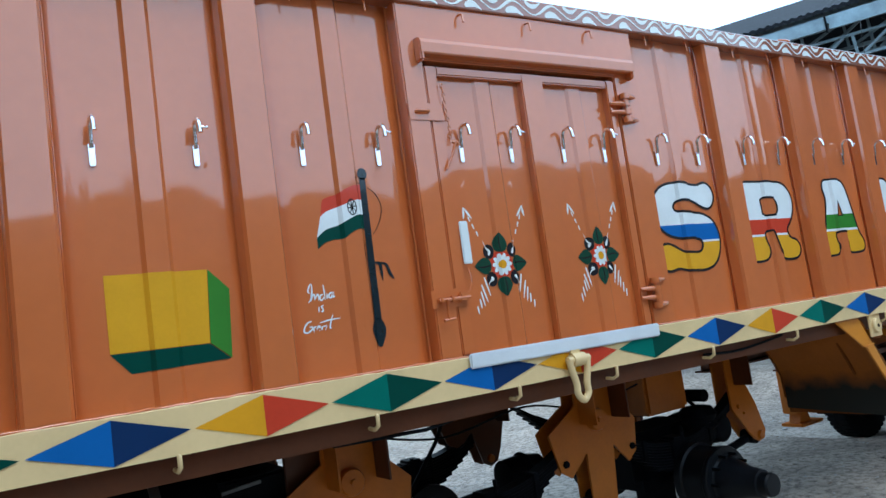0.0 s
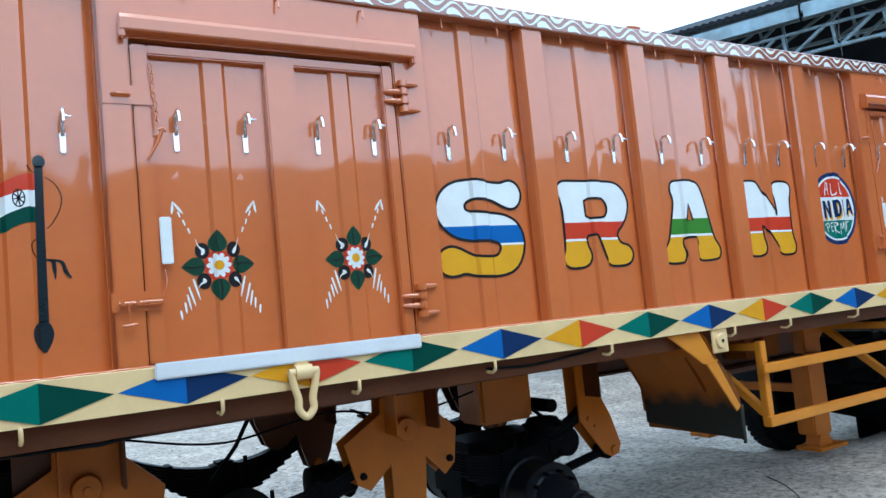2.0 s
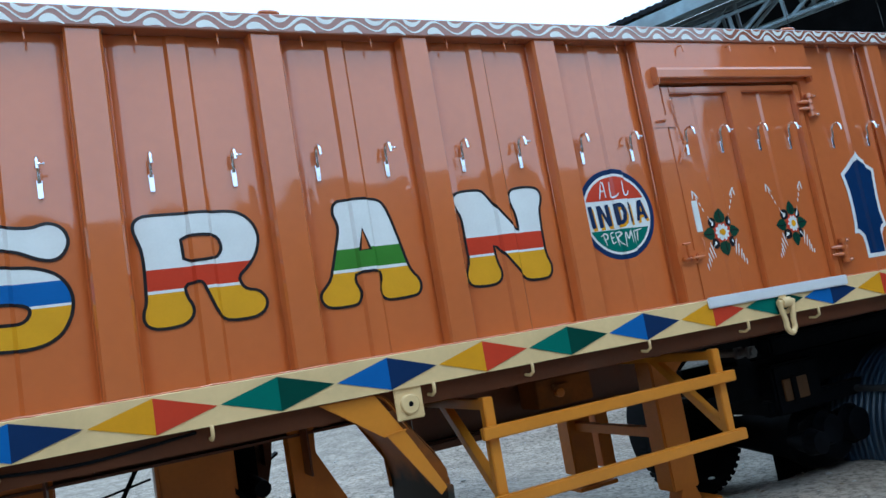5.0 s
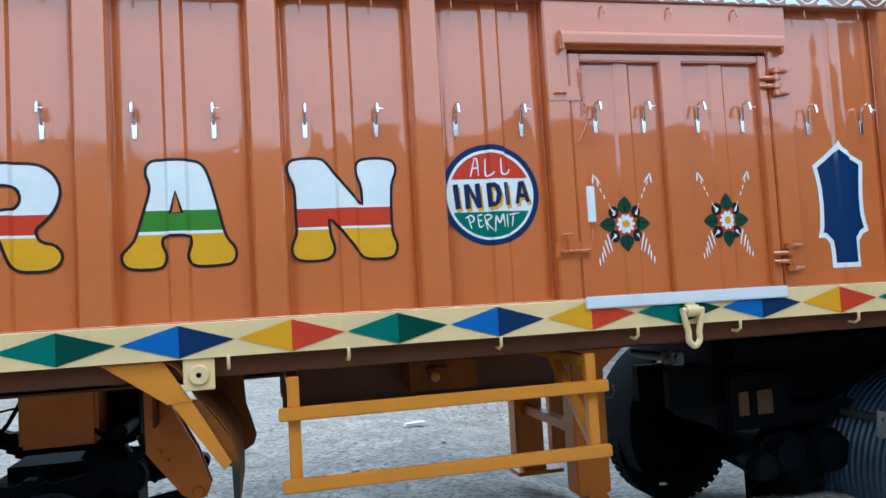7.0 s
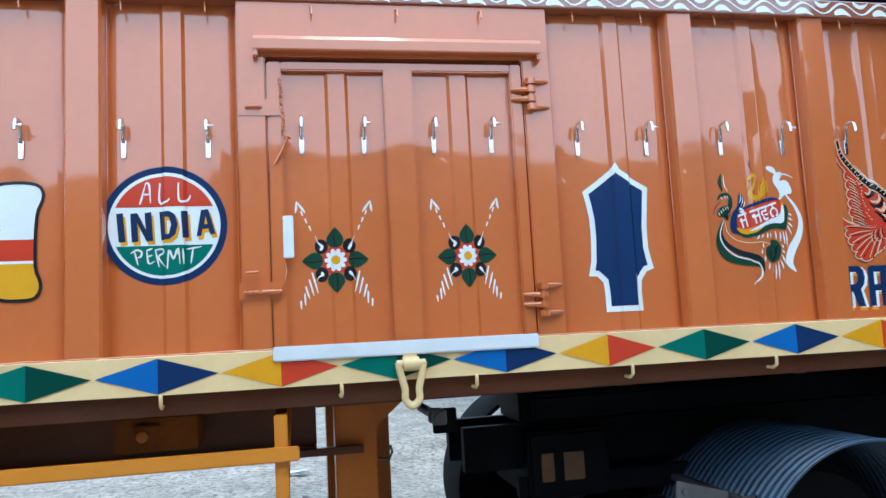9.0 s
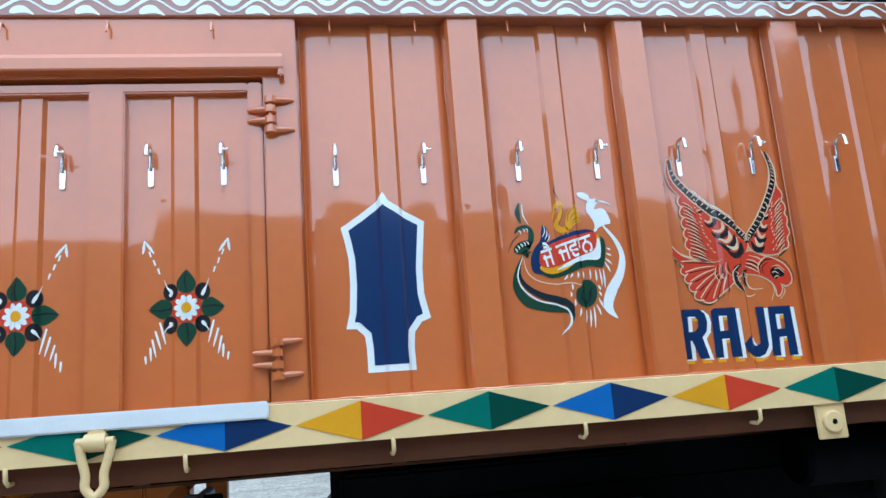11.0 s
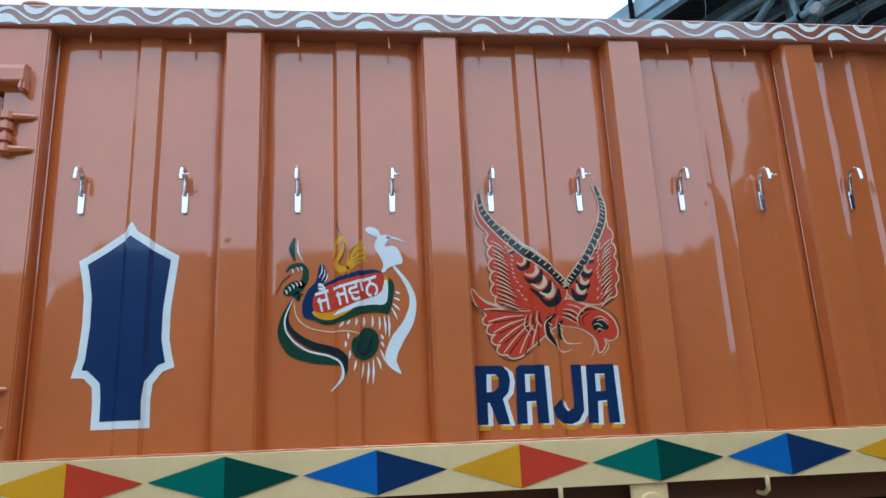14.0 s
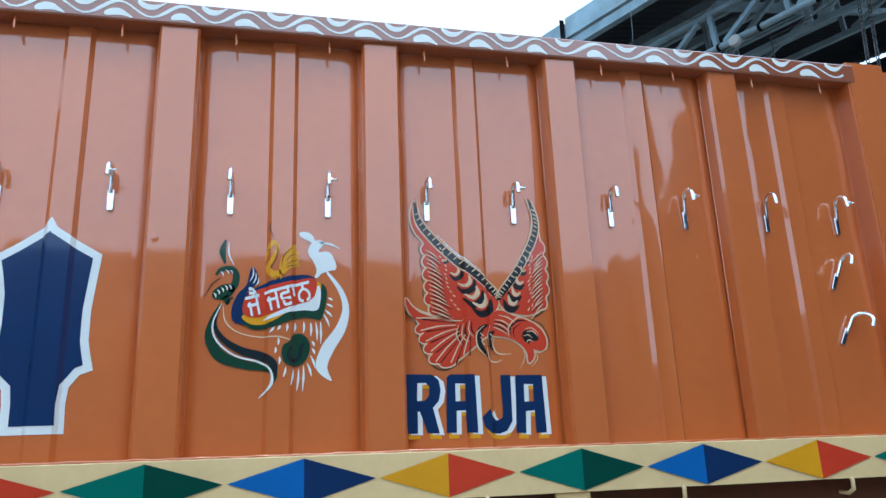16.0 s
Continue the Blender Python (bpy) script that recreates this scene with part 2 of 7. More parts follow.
def plate(outline, y0, y1, bevel=0.003):
    """A flat plate of an outline in x and z, from y0 to y1."""
    bm = bmesh.new()
    f = bm.faces.new([bm.verts.new((x, y0, z)) for x, z in outline])
    out = bmesh.ops.extrude_face_region(bm, geom=[f])["geom"]
    bmesh.ops.translate(bm, verts=[v for v in out if isinstance(v, bmesh.types.BMVert)], vec=(0, y1 - y0, 0))
    bmesh.ops.recalc_face_normals(bm, faces=bm.faces[:])
    if bevel:
        bmesh.ops.bevel(bm, geom=[e for e in bm.edges if e.calc_face_angle(0) > 0.8], offset=bevel, segments=2, affect="EDGES", clamp_overlap=True)
    return shade(bm, 40)


def strip(profile, x0, x1, steps=1, wobble=0.0, crisp=40):
    """A rolled section: a profile in y and z, closed, drawn out along x."""
    bm = bmesh.new()
    rings = []
    for i in range(steps + 1):
        x = x0 + (x1 - x0) * i / steps
        d = wobble * noise.noise(Vector((x * 1.7, 3.1, 0)))
        rings.append([bm.verts.new((x, y + d, z + d * 0.6)) for y, z in profile])
    k = len(profile)
    for u, w in zip(rings, rings[1:]):
        for j in range(k):
            bm.faces.new((u[j], u[(j + 1) % k], w[(j + 1) % k], w[j]))
    bm.faces.new(rings[0][::-1])
    bm.faces.new(rings[-1])
    bmesh.ops.recalc_face_normals(bm, faces=bm.faces[:])
    return shade(bm, crisp)


# ---- the side of the load body ----
DECK, TOP = 1.468, 3.035
POSTS = (-3.83, -3.06, -2.315, 0.497, 1.258, 2.013, 2.795, 5.597, 6.36, 7.127, 7.905)
POST_W = 0.14
BAYS = ((-3.76, -3.14), (-3.0, -2.375), (-2.235, -1.63), (-0.19, 0.43), (0.57, 1.195), (1.335, 1.95), (2.09, 2.733),
        (2.873, 3.43), (4.88, 5.527), (5.667, 6.29), (6.43, 7.057), (7.197, 7.835), (7.975, 8.57))
RIBS = (-3.45, -2.685, -1.93, 0.096, 0.868, 1.604, 2.382, 3.152, 5.240, 5.989, 6.717, 7.49, 8.21)
RIB_OUT = 0.016
CREASES = (-0.053, -0.038, 0.038, 0.053)
DOORS = (-1.63, 3.43)
DOOR_Y = -0.022


def rib(x, centre, out=RIB_OUT):
    """A pressed rib: a flat strip standing proud of the sheet between two steep folds."""
    return float(np.interp(x - centre, CREASES, (0.0, -out, -out, 0.0)))


def surface(x):
    """How far the painted sheet stands out at x (towards the viewer is negative y)."""
    for d in DOORS:
        if d + 0.13 < x < d + 1.31:
            return DOOR_Y + rib(x, d + 0.435, 0.012) + rib(x, d + 1.005, 0.012)
    return sum(rib(x, c) for c in RIBS)


CUTS = sorted([c + e for c in RIBS for e in CREASES] + [d + c + e for d in DOORS for c in (0.435, 1.005) for e in CREASES])


def smooth(points, rounds=3):
    """A closed outline with its corners rounded off."""
    for _ in range(rounds):
        nxt = []
        for i, p in enumerate(points):
            q = points[(i + 1) % len(points)]
            nxt += [(p[0] * 0.75 + q[0] * 0.25, p[1] * 0.75 + q[1] * 0.25), (p[0] * 0.25 + q[0] * 0.75, p[1] * 0.25 + q[1] * 0.75)]
        points = nxt
    return points


def curve(points, steps=8):
    """An open line through points, smooth."""
    out = []
    for i in range(len(points) - 1):
        p0, p1, p2, p3 = (Vector(points[min(max(i + j, 0), len(points) - 1)]) for j in (-1, 0, 1, 2))
        for s in range(steps):
            t = s / steps
            out.append(0.5 * (2 * p1 + (p2 - p0) * t + (2 * p0 - 5 * p1 + 4 * p2 - p3) * t * t + (3 * p1 - p0 - 3 * p2 + p3) * t ** 3))
    out.append(Vector(points[-1]))
    return [(p.x, p.y) for p in out]


def stroke(points, widths, steps=8):
    """The outline of a brush stroke through points, whose width runs through widths."""
    line = [Vector(p) for p in (curve(points, steps) if steps > 1 else points)]
    left, right = [], []
    n = len(line)
    for i, p in enumerate(line):
        d = line[min(i + 1, n - 1)] - line[max(i - 1, 0)]
        d = d.normalized() if d.length else Vector((1, 0))
        f = i / (n - 1) * (len(widths) - 1)
        j = min(int(f), len(widths) - 2)
        w = widths[j] + (widths[j + 1] - widths[j]) * (f - j)
        side = Vector((-d.y, d.x)) * (w / 2 + 1e-4)
        left.append(p + side)
        right.append(p - side)
    return [(p.x, p.y) for p in left + right[::-1]]


def ellipse(x, z, a, b, turn=0, n=20):
    c, s = math.cos(radians(turn)), math.sin(radians(turn))
    return [(x + a * math.cos(t) * c - b * math.sin(t) * s, z + a * math.cos(t) * s + b * math.sin(t) * c) for t in (2 * math.pi * i / n for i in range(n))]


def grown(loop, d):
    """The outline moved outwards by d."""
    pts = [Vector(p) for p in loop]
    area = sum(a.x * b.y - b.x * a.y for a, b in zip(pts, pts[1:] + pts[:1]))
    out = []
    for i, p in enumerate(pts):
        t = pts[(i + 1) % len(pts)] - pts[i - 1]
        nrm = Vector((t.y, -t.x)).normalized() * (1 if area > 0 else -1)
        out.append((p.x + nrm.x * d, p.y + nrm.y * d))
    return out


SHIFT = [0.0, 0.0]


def brushed(shapes, lift, low=None, high=None, flat=None):
    """A coat of paint: shapes are lists of loops (an outline and its holes) in x and z, laid on the sheet and lifted by some mm."""
    bm = bmesh.new()
    from mathutils.geometry import tessellate_polygon
    for loops in shapes:
        flatpts = [Vector((x + SHIFT[0], 0, z + SHIFT[1])) for loop in loops for x, z in loop]
        tris = tessellate_polygon([[Vector((x, z, 0)) for x, z in loop] for loop in loops])
        vs = [bm.verts.new(p) for p in flatpts]
        for t in tris:
            try:
                bm.faces.new([vs[i] for i in t])
            except ValueError:
                pass
    for z, keep_above in ((low, True), (high, False)):
        if z is not None:
            bmesh.ops.bisect_plane(bm, geom=bm.verts[:] + bm.edges[:] + bm.faces[:], plane_co=(0, 0, z), plane_no=(0, 0, 1),
                                   clear_inner=keep_above, clear_outer=not keep_above)
    xs = [v.co.x for v in bm.verts]
    if xs and flat is None:
        for c in CUTS:
            if min(xs) < c < max(xs):
                bmesh.ops.bisect_plane(bm, geom=bm.verts[:] + bm.edges[:] + bm.faces[:], plane_co=(c, 0, 0), plane_no=(1, 0, 0))
    for v in bm.verts:
        v.co.y = (surface(v.co.x) if flat is None else flat) - lift / 1000
    bm.normal_update()
    for f in bm.faces:
        if f.normal.y > 0:
            f.normal_flip()
    return bm


def paint(name, shapes, mat, parent, lift=1.5, label="", low=None, high=None, flat=None):
    return part(name, brushed(shapes, lift, low, high, flat), mat, parent, label)


def paint_each(name, shapes, mat, parent, lift=1.5):
    for loops in shapes:
        paint(name, [loops], mat, parent, lift)


def lettering(text, x, z, height, lean=0.0, turn=0.0, spread=1.0, thick=0.0):
    """The outlines of words in the built-in font, as shapes in x and z, starting at x, z."""
    cu = bpy.data.curves.new("letters", "FONT")
    cu.body, cu.size, cu.shear, cu.offset, cu.resolution_u = text, 1.0, lean, thick, 4
    ob = new("letters", cu)
    me = bpy.data.meshes.new_from_object(ob.evaluated_get(bpy.context.evaluated_depsgraph_get()))
    bpy.data.objects.remove(ob)
    bpy.data.curves.remove(cu)
    c, s = math.cos(radians(turn)), math.sin(radians(turn))
    k = height / 0.7
    def at(v):
        u, w = v[0] * k * spread, v[1] * k
        return (x + u * c - w * s, z + u * s + w * c)
    shapes = [[[at(me.vertices[i].co) for i in p.vertices]] for p in me.polygons]
    bpy.data.meshes.remove(me)
    return shapes


# ---- ground ----
gm = bmesh.new()
bmesh.ops.create_grid(gm, x_segments=60, y_segments=60, size=9)
for v in gm.verts:
    v.co.x += 3
    dip = [min(1, max(0, u)) for u in ((v.co.x - 3.6) / 1.4, (v.co.y - 0.9) / 1.2, (9 - v.co.x) / 1.5, (8 - v.co.y) / 2)]
    v.co.z = 0.012 * noise.noise(v.co * 0.8) - 0.01 - 0.3 * math.prod(u * u * (3 - 2 * u) for u in dip)
edge_verts = [v for v in gm.verts if v.is_boundary]
for v in edge_verts:
    v.co.z = -0.012
outer = [gm.verts.new((x, y, -0.012)) for x, y in ((-400, -400), (400, -400), (400, 400), (-400, 400))]
corner = [min(edge_verts, key=lambda v: (v.co - o.co).length) for o in outer]
for i in range(4):
    a, b = corner[i], corner[(i + 1) % 4]
    axis = 0 if i % 2 == 0 else 1
    row = sorted((v for v in edge_verts if abs(v.co[1 - axis] - a.co[1 - axis]) < 1e-3), key=lambda v: v.co[axis], reverse=b.co[axis] < a.co[axis])
    gm.faces.new([outer[i], outer[(i + 1) % 4]] + row[::-1])
bmesh.ops.recalc_face_normals(gm, faces=gm.faces[:])
ground = new("ground", mesh_of("ground", shade(gm), GROUND))
tagged(ground, "pale dusty concrete yard with stains and scattered grit", "ground", kind="structure")

# ---- the trailer ----
trailer = thing("truck_trailer", "orange painted steel truck trailer with hand-painted signs and diamond border", "truck trailer")

# side sheets, one a bay, with a pressed rib
for (x0, x1), c in zip(BAYS, RIBS):
    bm = bmesh.new()
    xs = sorted({x0 - 0.012, x1 + 0.012, *(c + e for e in CREASES), *(x0 + (x1 - x0) * i / 14 for i in range(15)), *(x0 + e for e in (0.012, 0.022, 0.033, 0.06)), *(x1 - e for e in (0.012, 0.022, 0.033, 0.06))})
    zs = [1.44 + (TOP + 0.01 - 1.44) * i / 40 for i in range(41)]
    def dent(x, z):
        """Hand-beaten sheet: broad hollows between the welds, drawn in unevenly along the posts and below the rail."""
        side = min(x - x0, x1 - x)
        e = min(1, max(0, side / 0.12)) * min(1, max(0, min(z - 1.44, TOP - z) / 0.2))
        flat = 0 if min(abs(x - c - k) for k in CREASES) < 0.004 else 1
        hollow = 0.0016 * e * (0.8 + noise.noise(Vector((x * 2.1, z * 1.3, 7)))) + 0.0026 * e * noise.noise(Vector((x * 8, z * 2.6, 2)))
        reach = 0.058 + 0.034 * noise.noise(Vector((x0 * 9 + (3 if x < c else 0), z * 3.1, 1))) + 0.014 * noise.noise(Vector((x0 * 5, z * 11, 3)))
        pull = 0.017 * max(0, 1 - max(side - 0.016, 0) / reach) ** 2
        knock = sum(d * math.exp(-((x - kx) ** 2 + (z - kz) ** 2) / r ** 2) for kx, kz, r, d in ((3.27, 1.585, 0.055, 0.005), (3.2, 1.64, 0.045, -0.002), (1.93, 1.99, 0.06, 0.004)))
        return hollow * (0.4 + 0.6 * flat) + pull + knock + 0.003 * max(0, 1 - (TOP - 0.02 - z) / 0.05) ** 2
    grid = [[bm.verts.new((x, surface(x) + dent(x, z), z)) for x in xs] for z in zs]
    for a, b in zip(grid, grid[1:]):
        for i in range(len(xs) - 1):
            bm.faces.new((a[i], a[i + 1], b[i + 1], b[i]))
    out = bmesh.ops.extrude_face_region(bm, geom=bm.faces[:])["geom"]
    bmesh.ops.translate(bm, verts=[v for v in out if isinstance(v, bmesh.types.BMVert)], vec=(0, 0.02, 0))
    bmesh.ops.recalc_face_normals(bm, faces=bm.faces[:])
    part("side_panel", shade(bm, 20), ORANGE, trailer)


def post_mesh():
    w = POST_W / 2
    bm = bmesh.new()
    prof = [(-w - 0.012, 0.004), (-w - 0.004, -0.05), (-w + 0.006, -0.065), (w - 0.006, -0.065), (w + 0.004, -0.05), (w + 0.012, 0.004)]
    rings = []
    for i in range(9):
        z = DECK - 0.04 + (TOP - DECK + 0.06) * i / 8
        rings.append([bm.verts.new((x, y, z)) for x, y in prof])
    for a, b in zip(rings, rings[1:]):
        for j in range(5):
            bm.faces.new((a[j], a[j + 1], b[j + 1], b[j]))
    for side in (-1, 1):
        tube([(side * (w + 0.013), 0.001 + 0.001 * noise.noise(Vector((i, side, 4))), DECK + (TOP - DECK) * i / 40) for i in range(41)], 0.0025, 5, bm)
    return shade(bm, 25)


first = part("side_post", post_mesh(), ORANGE, trailer)
first.location.x = POSTS[0]
for c in POSTS[1:]:
    again(first, trailer, (c - POSTS[0], 0, 0))

# front corner post and end of the body
part("corner_post", block(8.57, 8.78, -0.078, 0.1, DECK - 0.05, 3.14, 0.008), ORANGE, trailer)
part("front_wing_panel", block(8.78, 10.4, -0.06, 0.02, 1.35, 3.115, 0.006), ORANGE, trailer)
part("front_wall", block(10.36, 10.4, 0.02, 2.45, 1.3, 3.1, 0.004), ORANGE, trailer)
part("far_side_wall", block(-5.2, 10.4, 2.44, 2.5, 1.3, 3.1, 0.004), ORANGE, trailer)
part("tail_wall", block(-5.2, -5.15, 0.0, 2.44, 1.3, 3.1, 0.004), ORANGE, trailer)
part("side_panel", block(-5.2, -3.90, 0.0, 0.03, 1.44, TOP, 0.004), ORANGE, trailer)
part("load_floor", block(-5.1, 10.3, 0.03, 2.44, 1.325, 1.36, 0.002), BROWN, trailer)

# top rail with its scrolls
rail = part("top_rail", strip([(-0.079, TOP - 0.006), (-0.083, TOP), (-0.083, TOP + 0.078), (-0.079, TOP + 0.084), (0.05, TOP + 0.084), (0.05, TOP + 0.07), (-0.06, TOP + 0.07), (-0.06, TOP + 0.008), (0.0, TOP + 0.008), (0.0, TOP - 0.006)], -5.2, 8.6, 110, 0.006, 12), RAIL, trailer, "red-brown top rail painted with white scrolls")


def on_rail(bm):
    for v in bm.verts:
        d = 0.006 * noise.noise(Vector((v.co.x * 1.7, 3.1, 0)))
        v.co.y = -0.0845 + d
        v.co.z += d * 0.6
    return bm


# the scrolls: hand-spaced, so their pitch drifts along the rail
CREST_X = (-0.367, -0.092, 0.112, 0.295, 0.481, 0.672, 1.558, 1.81, 2.01, 2.253, 2.506, 2.756, 3.007, 3.252, 3.498, 3.715, 3.951, 4.201, 4.441, 4.836, 5.03, 5.265, 5.495, 5.72, 5.964, 6.192, 6.425, 6.658, 6.895, 7.15, 7.44, 7.715, 7.963, 8.215, 8.496)
CREST_K = (0, 1, 2, 3, 4, 5, 9, *range(10, 22), *range(23, 39))
mid = TOP + 0.039


def turns(x):
    """How many scrolls lie before x."""
    if x < CREST_X[0]:
        return (x - CREST_X[0]) / 0.243
    if x > CREST_X[-1]:
        return CREST_K[-1] + (x - CREST_X[-1]) / 0.25
    return float(np.interp(x, CREST_X, CREST_K))


def place(k):
    """Where scroll k lies."""
    if k < 0:
        return CREST_X[0] + 0.243 * k
    if k > CREST_K[-1]:
        return CREST_X[-1] + 0.25 * (k - CREST_K[-1])
    return float(np.interp(k, CREST_K, CREST_X))


line_x = [-5.1 + 0.02 * i for i in range(683)]
wave_pts = [(x, mid + 0.001 - (0.029 + 0.004 * noise.noise(Vector((x * 2, 0, 6)))) * math.cos(2 * math.pi * turns(x))) for x in line_x]
wave_w = [(0.0075 + 0.0075 * max(0, math.cos(2 * math.pi * turns(x) - 2.0)) * (1 + 0.5 * noise.noise(Vector((x * 2.4, 2, 2))))) for x in line_x]
part("scroll_line", on_rail(brushed([[stroke(wave_pts, wave_w, 1)]], 0, flat=0)), ICE, rail, "white wavy line painted along the rail")
drop_hi = [(-0.05, 0.017), (-0.046, 0.0), (-0.02, -0.02), (0.012, -0.019), (0.034, 0.0), (0.056, 0.022), (0.024, 0.007), (-0.01, 0.003), (-0.034, 0.016), (-0.046, 0.022)]
drop_lo = [(-0.05, -0.012), (-0.044, 0.006), (-0.018, 0.021), (0.008, 0.019), (0.028, 0.002), (0.058, -0.028), (0.02, -0.013), (-0.01, -0.014), (-0.04, -0.019)]
for name, pts, phase, up in (("scroll_crescent", drop_hi, 0.0, 0.021), ("scroll_leaf", drop_lo, 0.5, -0.018)):
    for k in range(-21, 40):
        x = place(k + phase)
        if -5.1 < x < 8.53:
            g = 1 + 0.18 * noise.noise(Vector((x * 3, phase, 1)))
            shape = smooth([(x + u * g * 1.0, mid + up + w * (1.0 + 0.2 * noise.noise(Vector((x, 5, phase))))) for u, w in pts], 2)
            part(name, on_rail(brushed([[shape]], 0, flat=0)), ICE, rail)
for x in (-3.2, 1.30, 4.81):
    foot = part("rope_ring_foot", block(x - 0.028, x + 0.028, -0.06, 0.0, TOP + 0.082, TOP + 0.098, 0.006), ORANGE, trailer)
    ring = tube([(x + 0.042 * math.cos(a), -0.03 + 0.026 * math.sin(a), TOP + 0.112 + 0.008 * math.sin(a)) for a in (2 * math.pi * i / 18 for i in range(18))], 0.011, 8, closed=True)
    part("rope_ring", ring, ORANGE, foot)

# lower border with its diamonds
BAND_Y = -0.075
band = part("border_band", strip([(BAND_Y, 1.308), (BAND_Y, 1.464), (BAND_Y + 0.006, 1.469), (0.04, 1.469), (0.04, 1.45), (BAND_Y + 0.02, 1.45), (BAND_Y + 0.02, 1.308)], -5.2, 8.8, 60, 0.003), CREAM, trailer, "cream painted lower border of folded sheet")
pairs = ((BLUE, NAVY2), (GOLD, RED), (TEAL, TEAL2))
XD = [-2.89 + 0.498 * i for i in range(-4, 25)]
for i, x in zip(range(-4, 25), XD):
    if x > 8.6:
        break
    lft, rgt = pairs[i % 3]
    j = 0.006 * noise.noise(Vector((i * 1.3, 0, 2)))
    top, low, mz = (x + j, 1.4585), (x + j * 1.4, 1.3125), 1.386 + 0.004 * noise.noise(Vector((i * 2.1, 1, 2)))
    w = 0.243
    def bend(bm):
        for v in bm.verts:
            v.co.y = BAND_Y - 0.0035
        return bm
    part("diamond_half", bend(brushed([[[(x - w, mz), top, low]]], 0, flat=0)), lft, band)
    part("diamond_half", bend(brushed([[[(x + w, mz), top, low]]], 0, flat=0)), rgt, band)
part("weld_seam", tube([(-5 + i * 0.02, -0.066 + 0.004 * noise.noise(Vector((i * 0.4, 0, 9))), 1.4695 + 0.003 * noise.noise(Vector((i * 0.31, 4, 9)))) for i in range(680)], 0.0055, 6), ORANGE, trailer)

# ---- doors ----
def door(x0, l, r, width, hood_end, lever_up):
    """A side door: the plate round it, the leaf with frame, ribs and middle stile, its hood, sill, hinges and locks."""
    x1, l, r, t = x0 + width, x0 + l, x0 + r, 2.772
    part("door_backing", block(x0 + 0.1, x0 + 1.35, 0.021, 0.03, DECK, 2.85, 0), ORANGE, trailer)
    surround = part("door_surround", plate([(x0, DECK - 0.01), (l, DECK - 0.01), (l, t), (r, t), (r, DECK - 0.01), (x1, DECK - 0.01), (x1, TOP), (x0, TOP)], -0.066, 0.02, 0.006), ORANGE, trailer)
    for a in (x0 - 0.012, x1 + 0.012):
        part("weld_bead", tube([(a, -0.002, DECK + (TOP - DECK) * i / 30) for i in range(31)], 0.004, 5), ORANGE, surround)
    leaf = part("door", plate([(l + 0.005, DECK + 0.006), (r - 0.005, DECK + 0.006), (r - 0.005, t - 0.02), (l + 0.005, t - 0.02)], DOOR_Y + 0.010, 0.02, 0.002), ORANGE, trailer, "orange sheet-steel side door with pressed ribs, closed")
    bm = bmesh.new()
    xs = sorted({l + 0.04, r - 0.04, *(x0 + c + e for c in (0.435, 1.005) for e in CREASES), *(l + 0.04 + (r - l - 0.08) * i / 10 for i in range(11))})
    zs = [DECK + 0.01, 1.8, 2.1, 2.4, t - 0.03]
    grid = [[bm.verts.new((x, surface(x), z)) for x in xs] for z in zs]
    for a, b in zip(grid, grid[1:]):
        for i in range(len(xs) - 1):
            bm.faces.new((a[i], a[i + 1], b[i + 1], b[i]))
    part("door_sheet", shade(bm, 20), ORANGE, leaf)
    for a, b in ((l + 0.005, l + 0.068), (r - 0.062, r - 0.005), (x0 + 0.65, x0 + 0.785)):
        part("stile", block(a, b, -0.062, DOOR_Y + 0.004, DECK + 0.008, t - 0.022, 0.006), ORANGE, leaf)
    part("head_rail", block(l + 0.066, r - 0.06, -0.0605, DOOR_Y + 0.004, t - 0.062, t - 0.0225, 0.006), ORANGE, leaf)
    # hood: a half-round drip rail with turned-down ends
    prof = [(-0.064, 2.786), (-0.112, 2.784), (-0.119, 2.79), (-0.1215, 2.832), (-0.114, 2.85), (-0.097, 2.86), (-0.064, 2.864)]
    hood = part("door_hood", strip(prof, x0 + 0.075, x0 + hood_end, 1, 0.0, 14), ORANGE, trailer, "orange rain hood above the door")
    for a in (x0 + 0.075, x0 + hood_end - 0.015):
        part("hood_end", block(a - 0.004, a + 0.018, -0.118, -0.064, 2.752, 2.83, 0.008), ORANGE, hood)
    part("door_sill", block(x0 + 0.122, x0 + 1.31 - (0.035 if x0 < 0 else 0), -0.094, -0.0792, 1.417, 1.481, 0.006), SILVER, trailer, "pale silver painted door sill")
    part("white_tag", block(x0 + 0.179, x0 + 0.224, -0.067, -0.058, 1.862, 2.05, 0.004), WHITE, leaf, "white painted reflector plate")
    # hinges
    for z in (2.60, 1.635):
        pin = part("hinge", tube([(r + 0.03, -0.088, z - 0.075), (r + 0.03, -0.088, z + 0.075)], 0.011, 10), ORANGE, trailer, "orange strap hinge with round pin")
        for k, (dz, side) in enumerate(((0.06, 1), (0.02, -1), (-0.025, -1), (-0.065, 1))):
            part("knuckle", tube([(r + 0.03, -0.088, z + dz - 0.014), (r + 0.03, -0.088, z + dz + 0.014)], 0.024, 12), ORANGE, pin)
            part("strap", tube([(r + 0.03, -0.09, z + dz), (r + 0.03 + side * 0.06, -0.08, z + dz + 0.002), (r + 0.03 + side * 0.092, -0.07, z + dz + 0.004)], [0.014, 0.012, 0.007], 8), ORANGE, pin)
    # upper hasp with its chain and pin, lower bolt with a lever
    hasp = part("lock_plate", block(x0 + 0.002, x0 + 0.19, -0.0705, -0.0655, 2.497, 2.575, 0.002), ORANGE, trailer, "orange lock hasp")
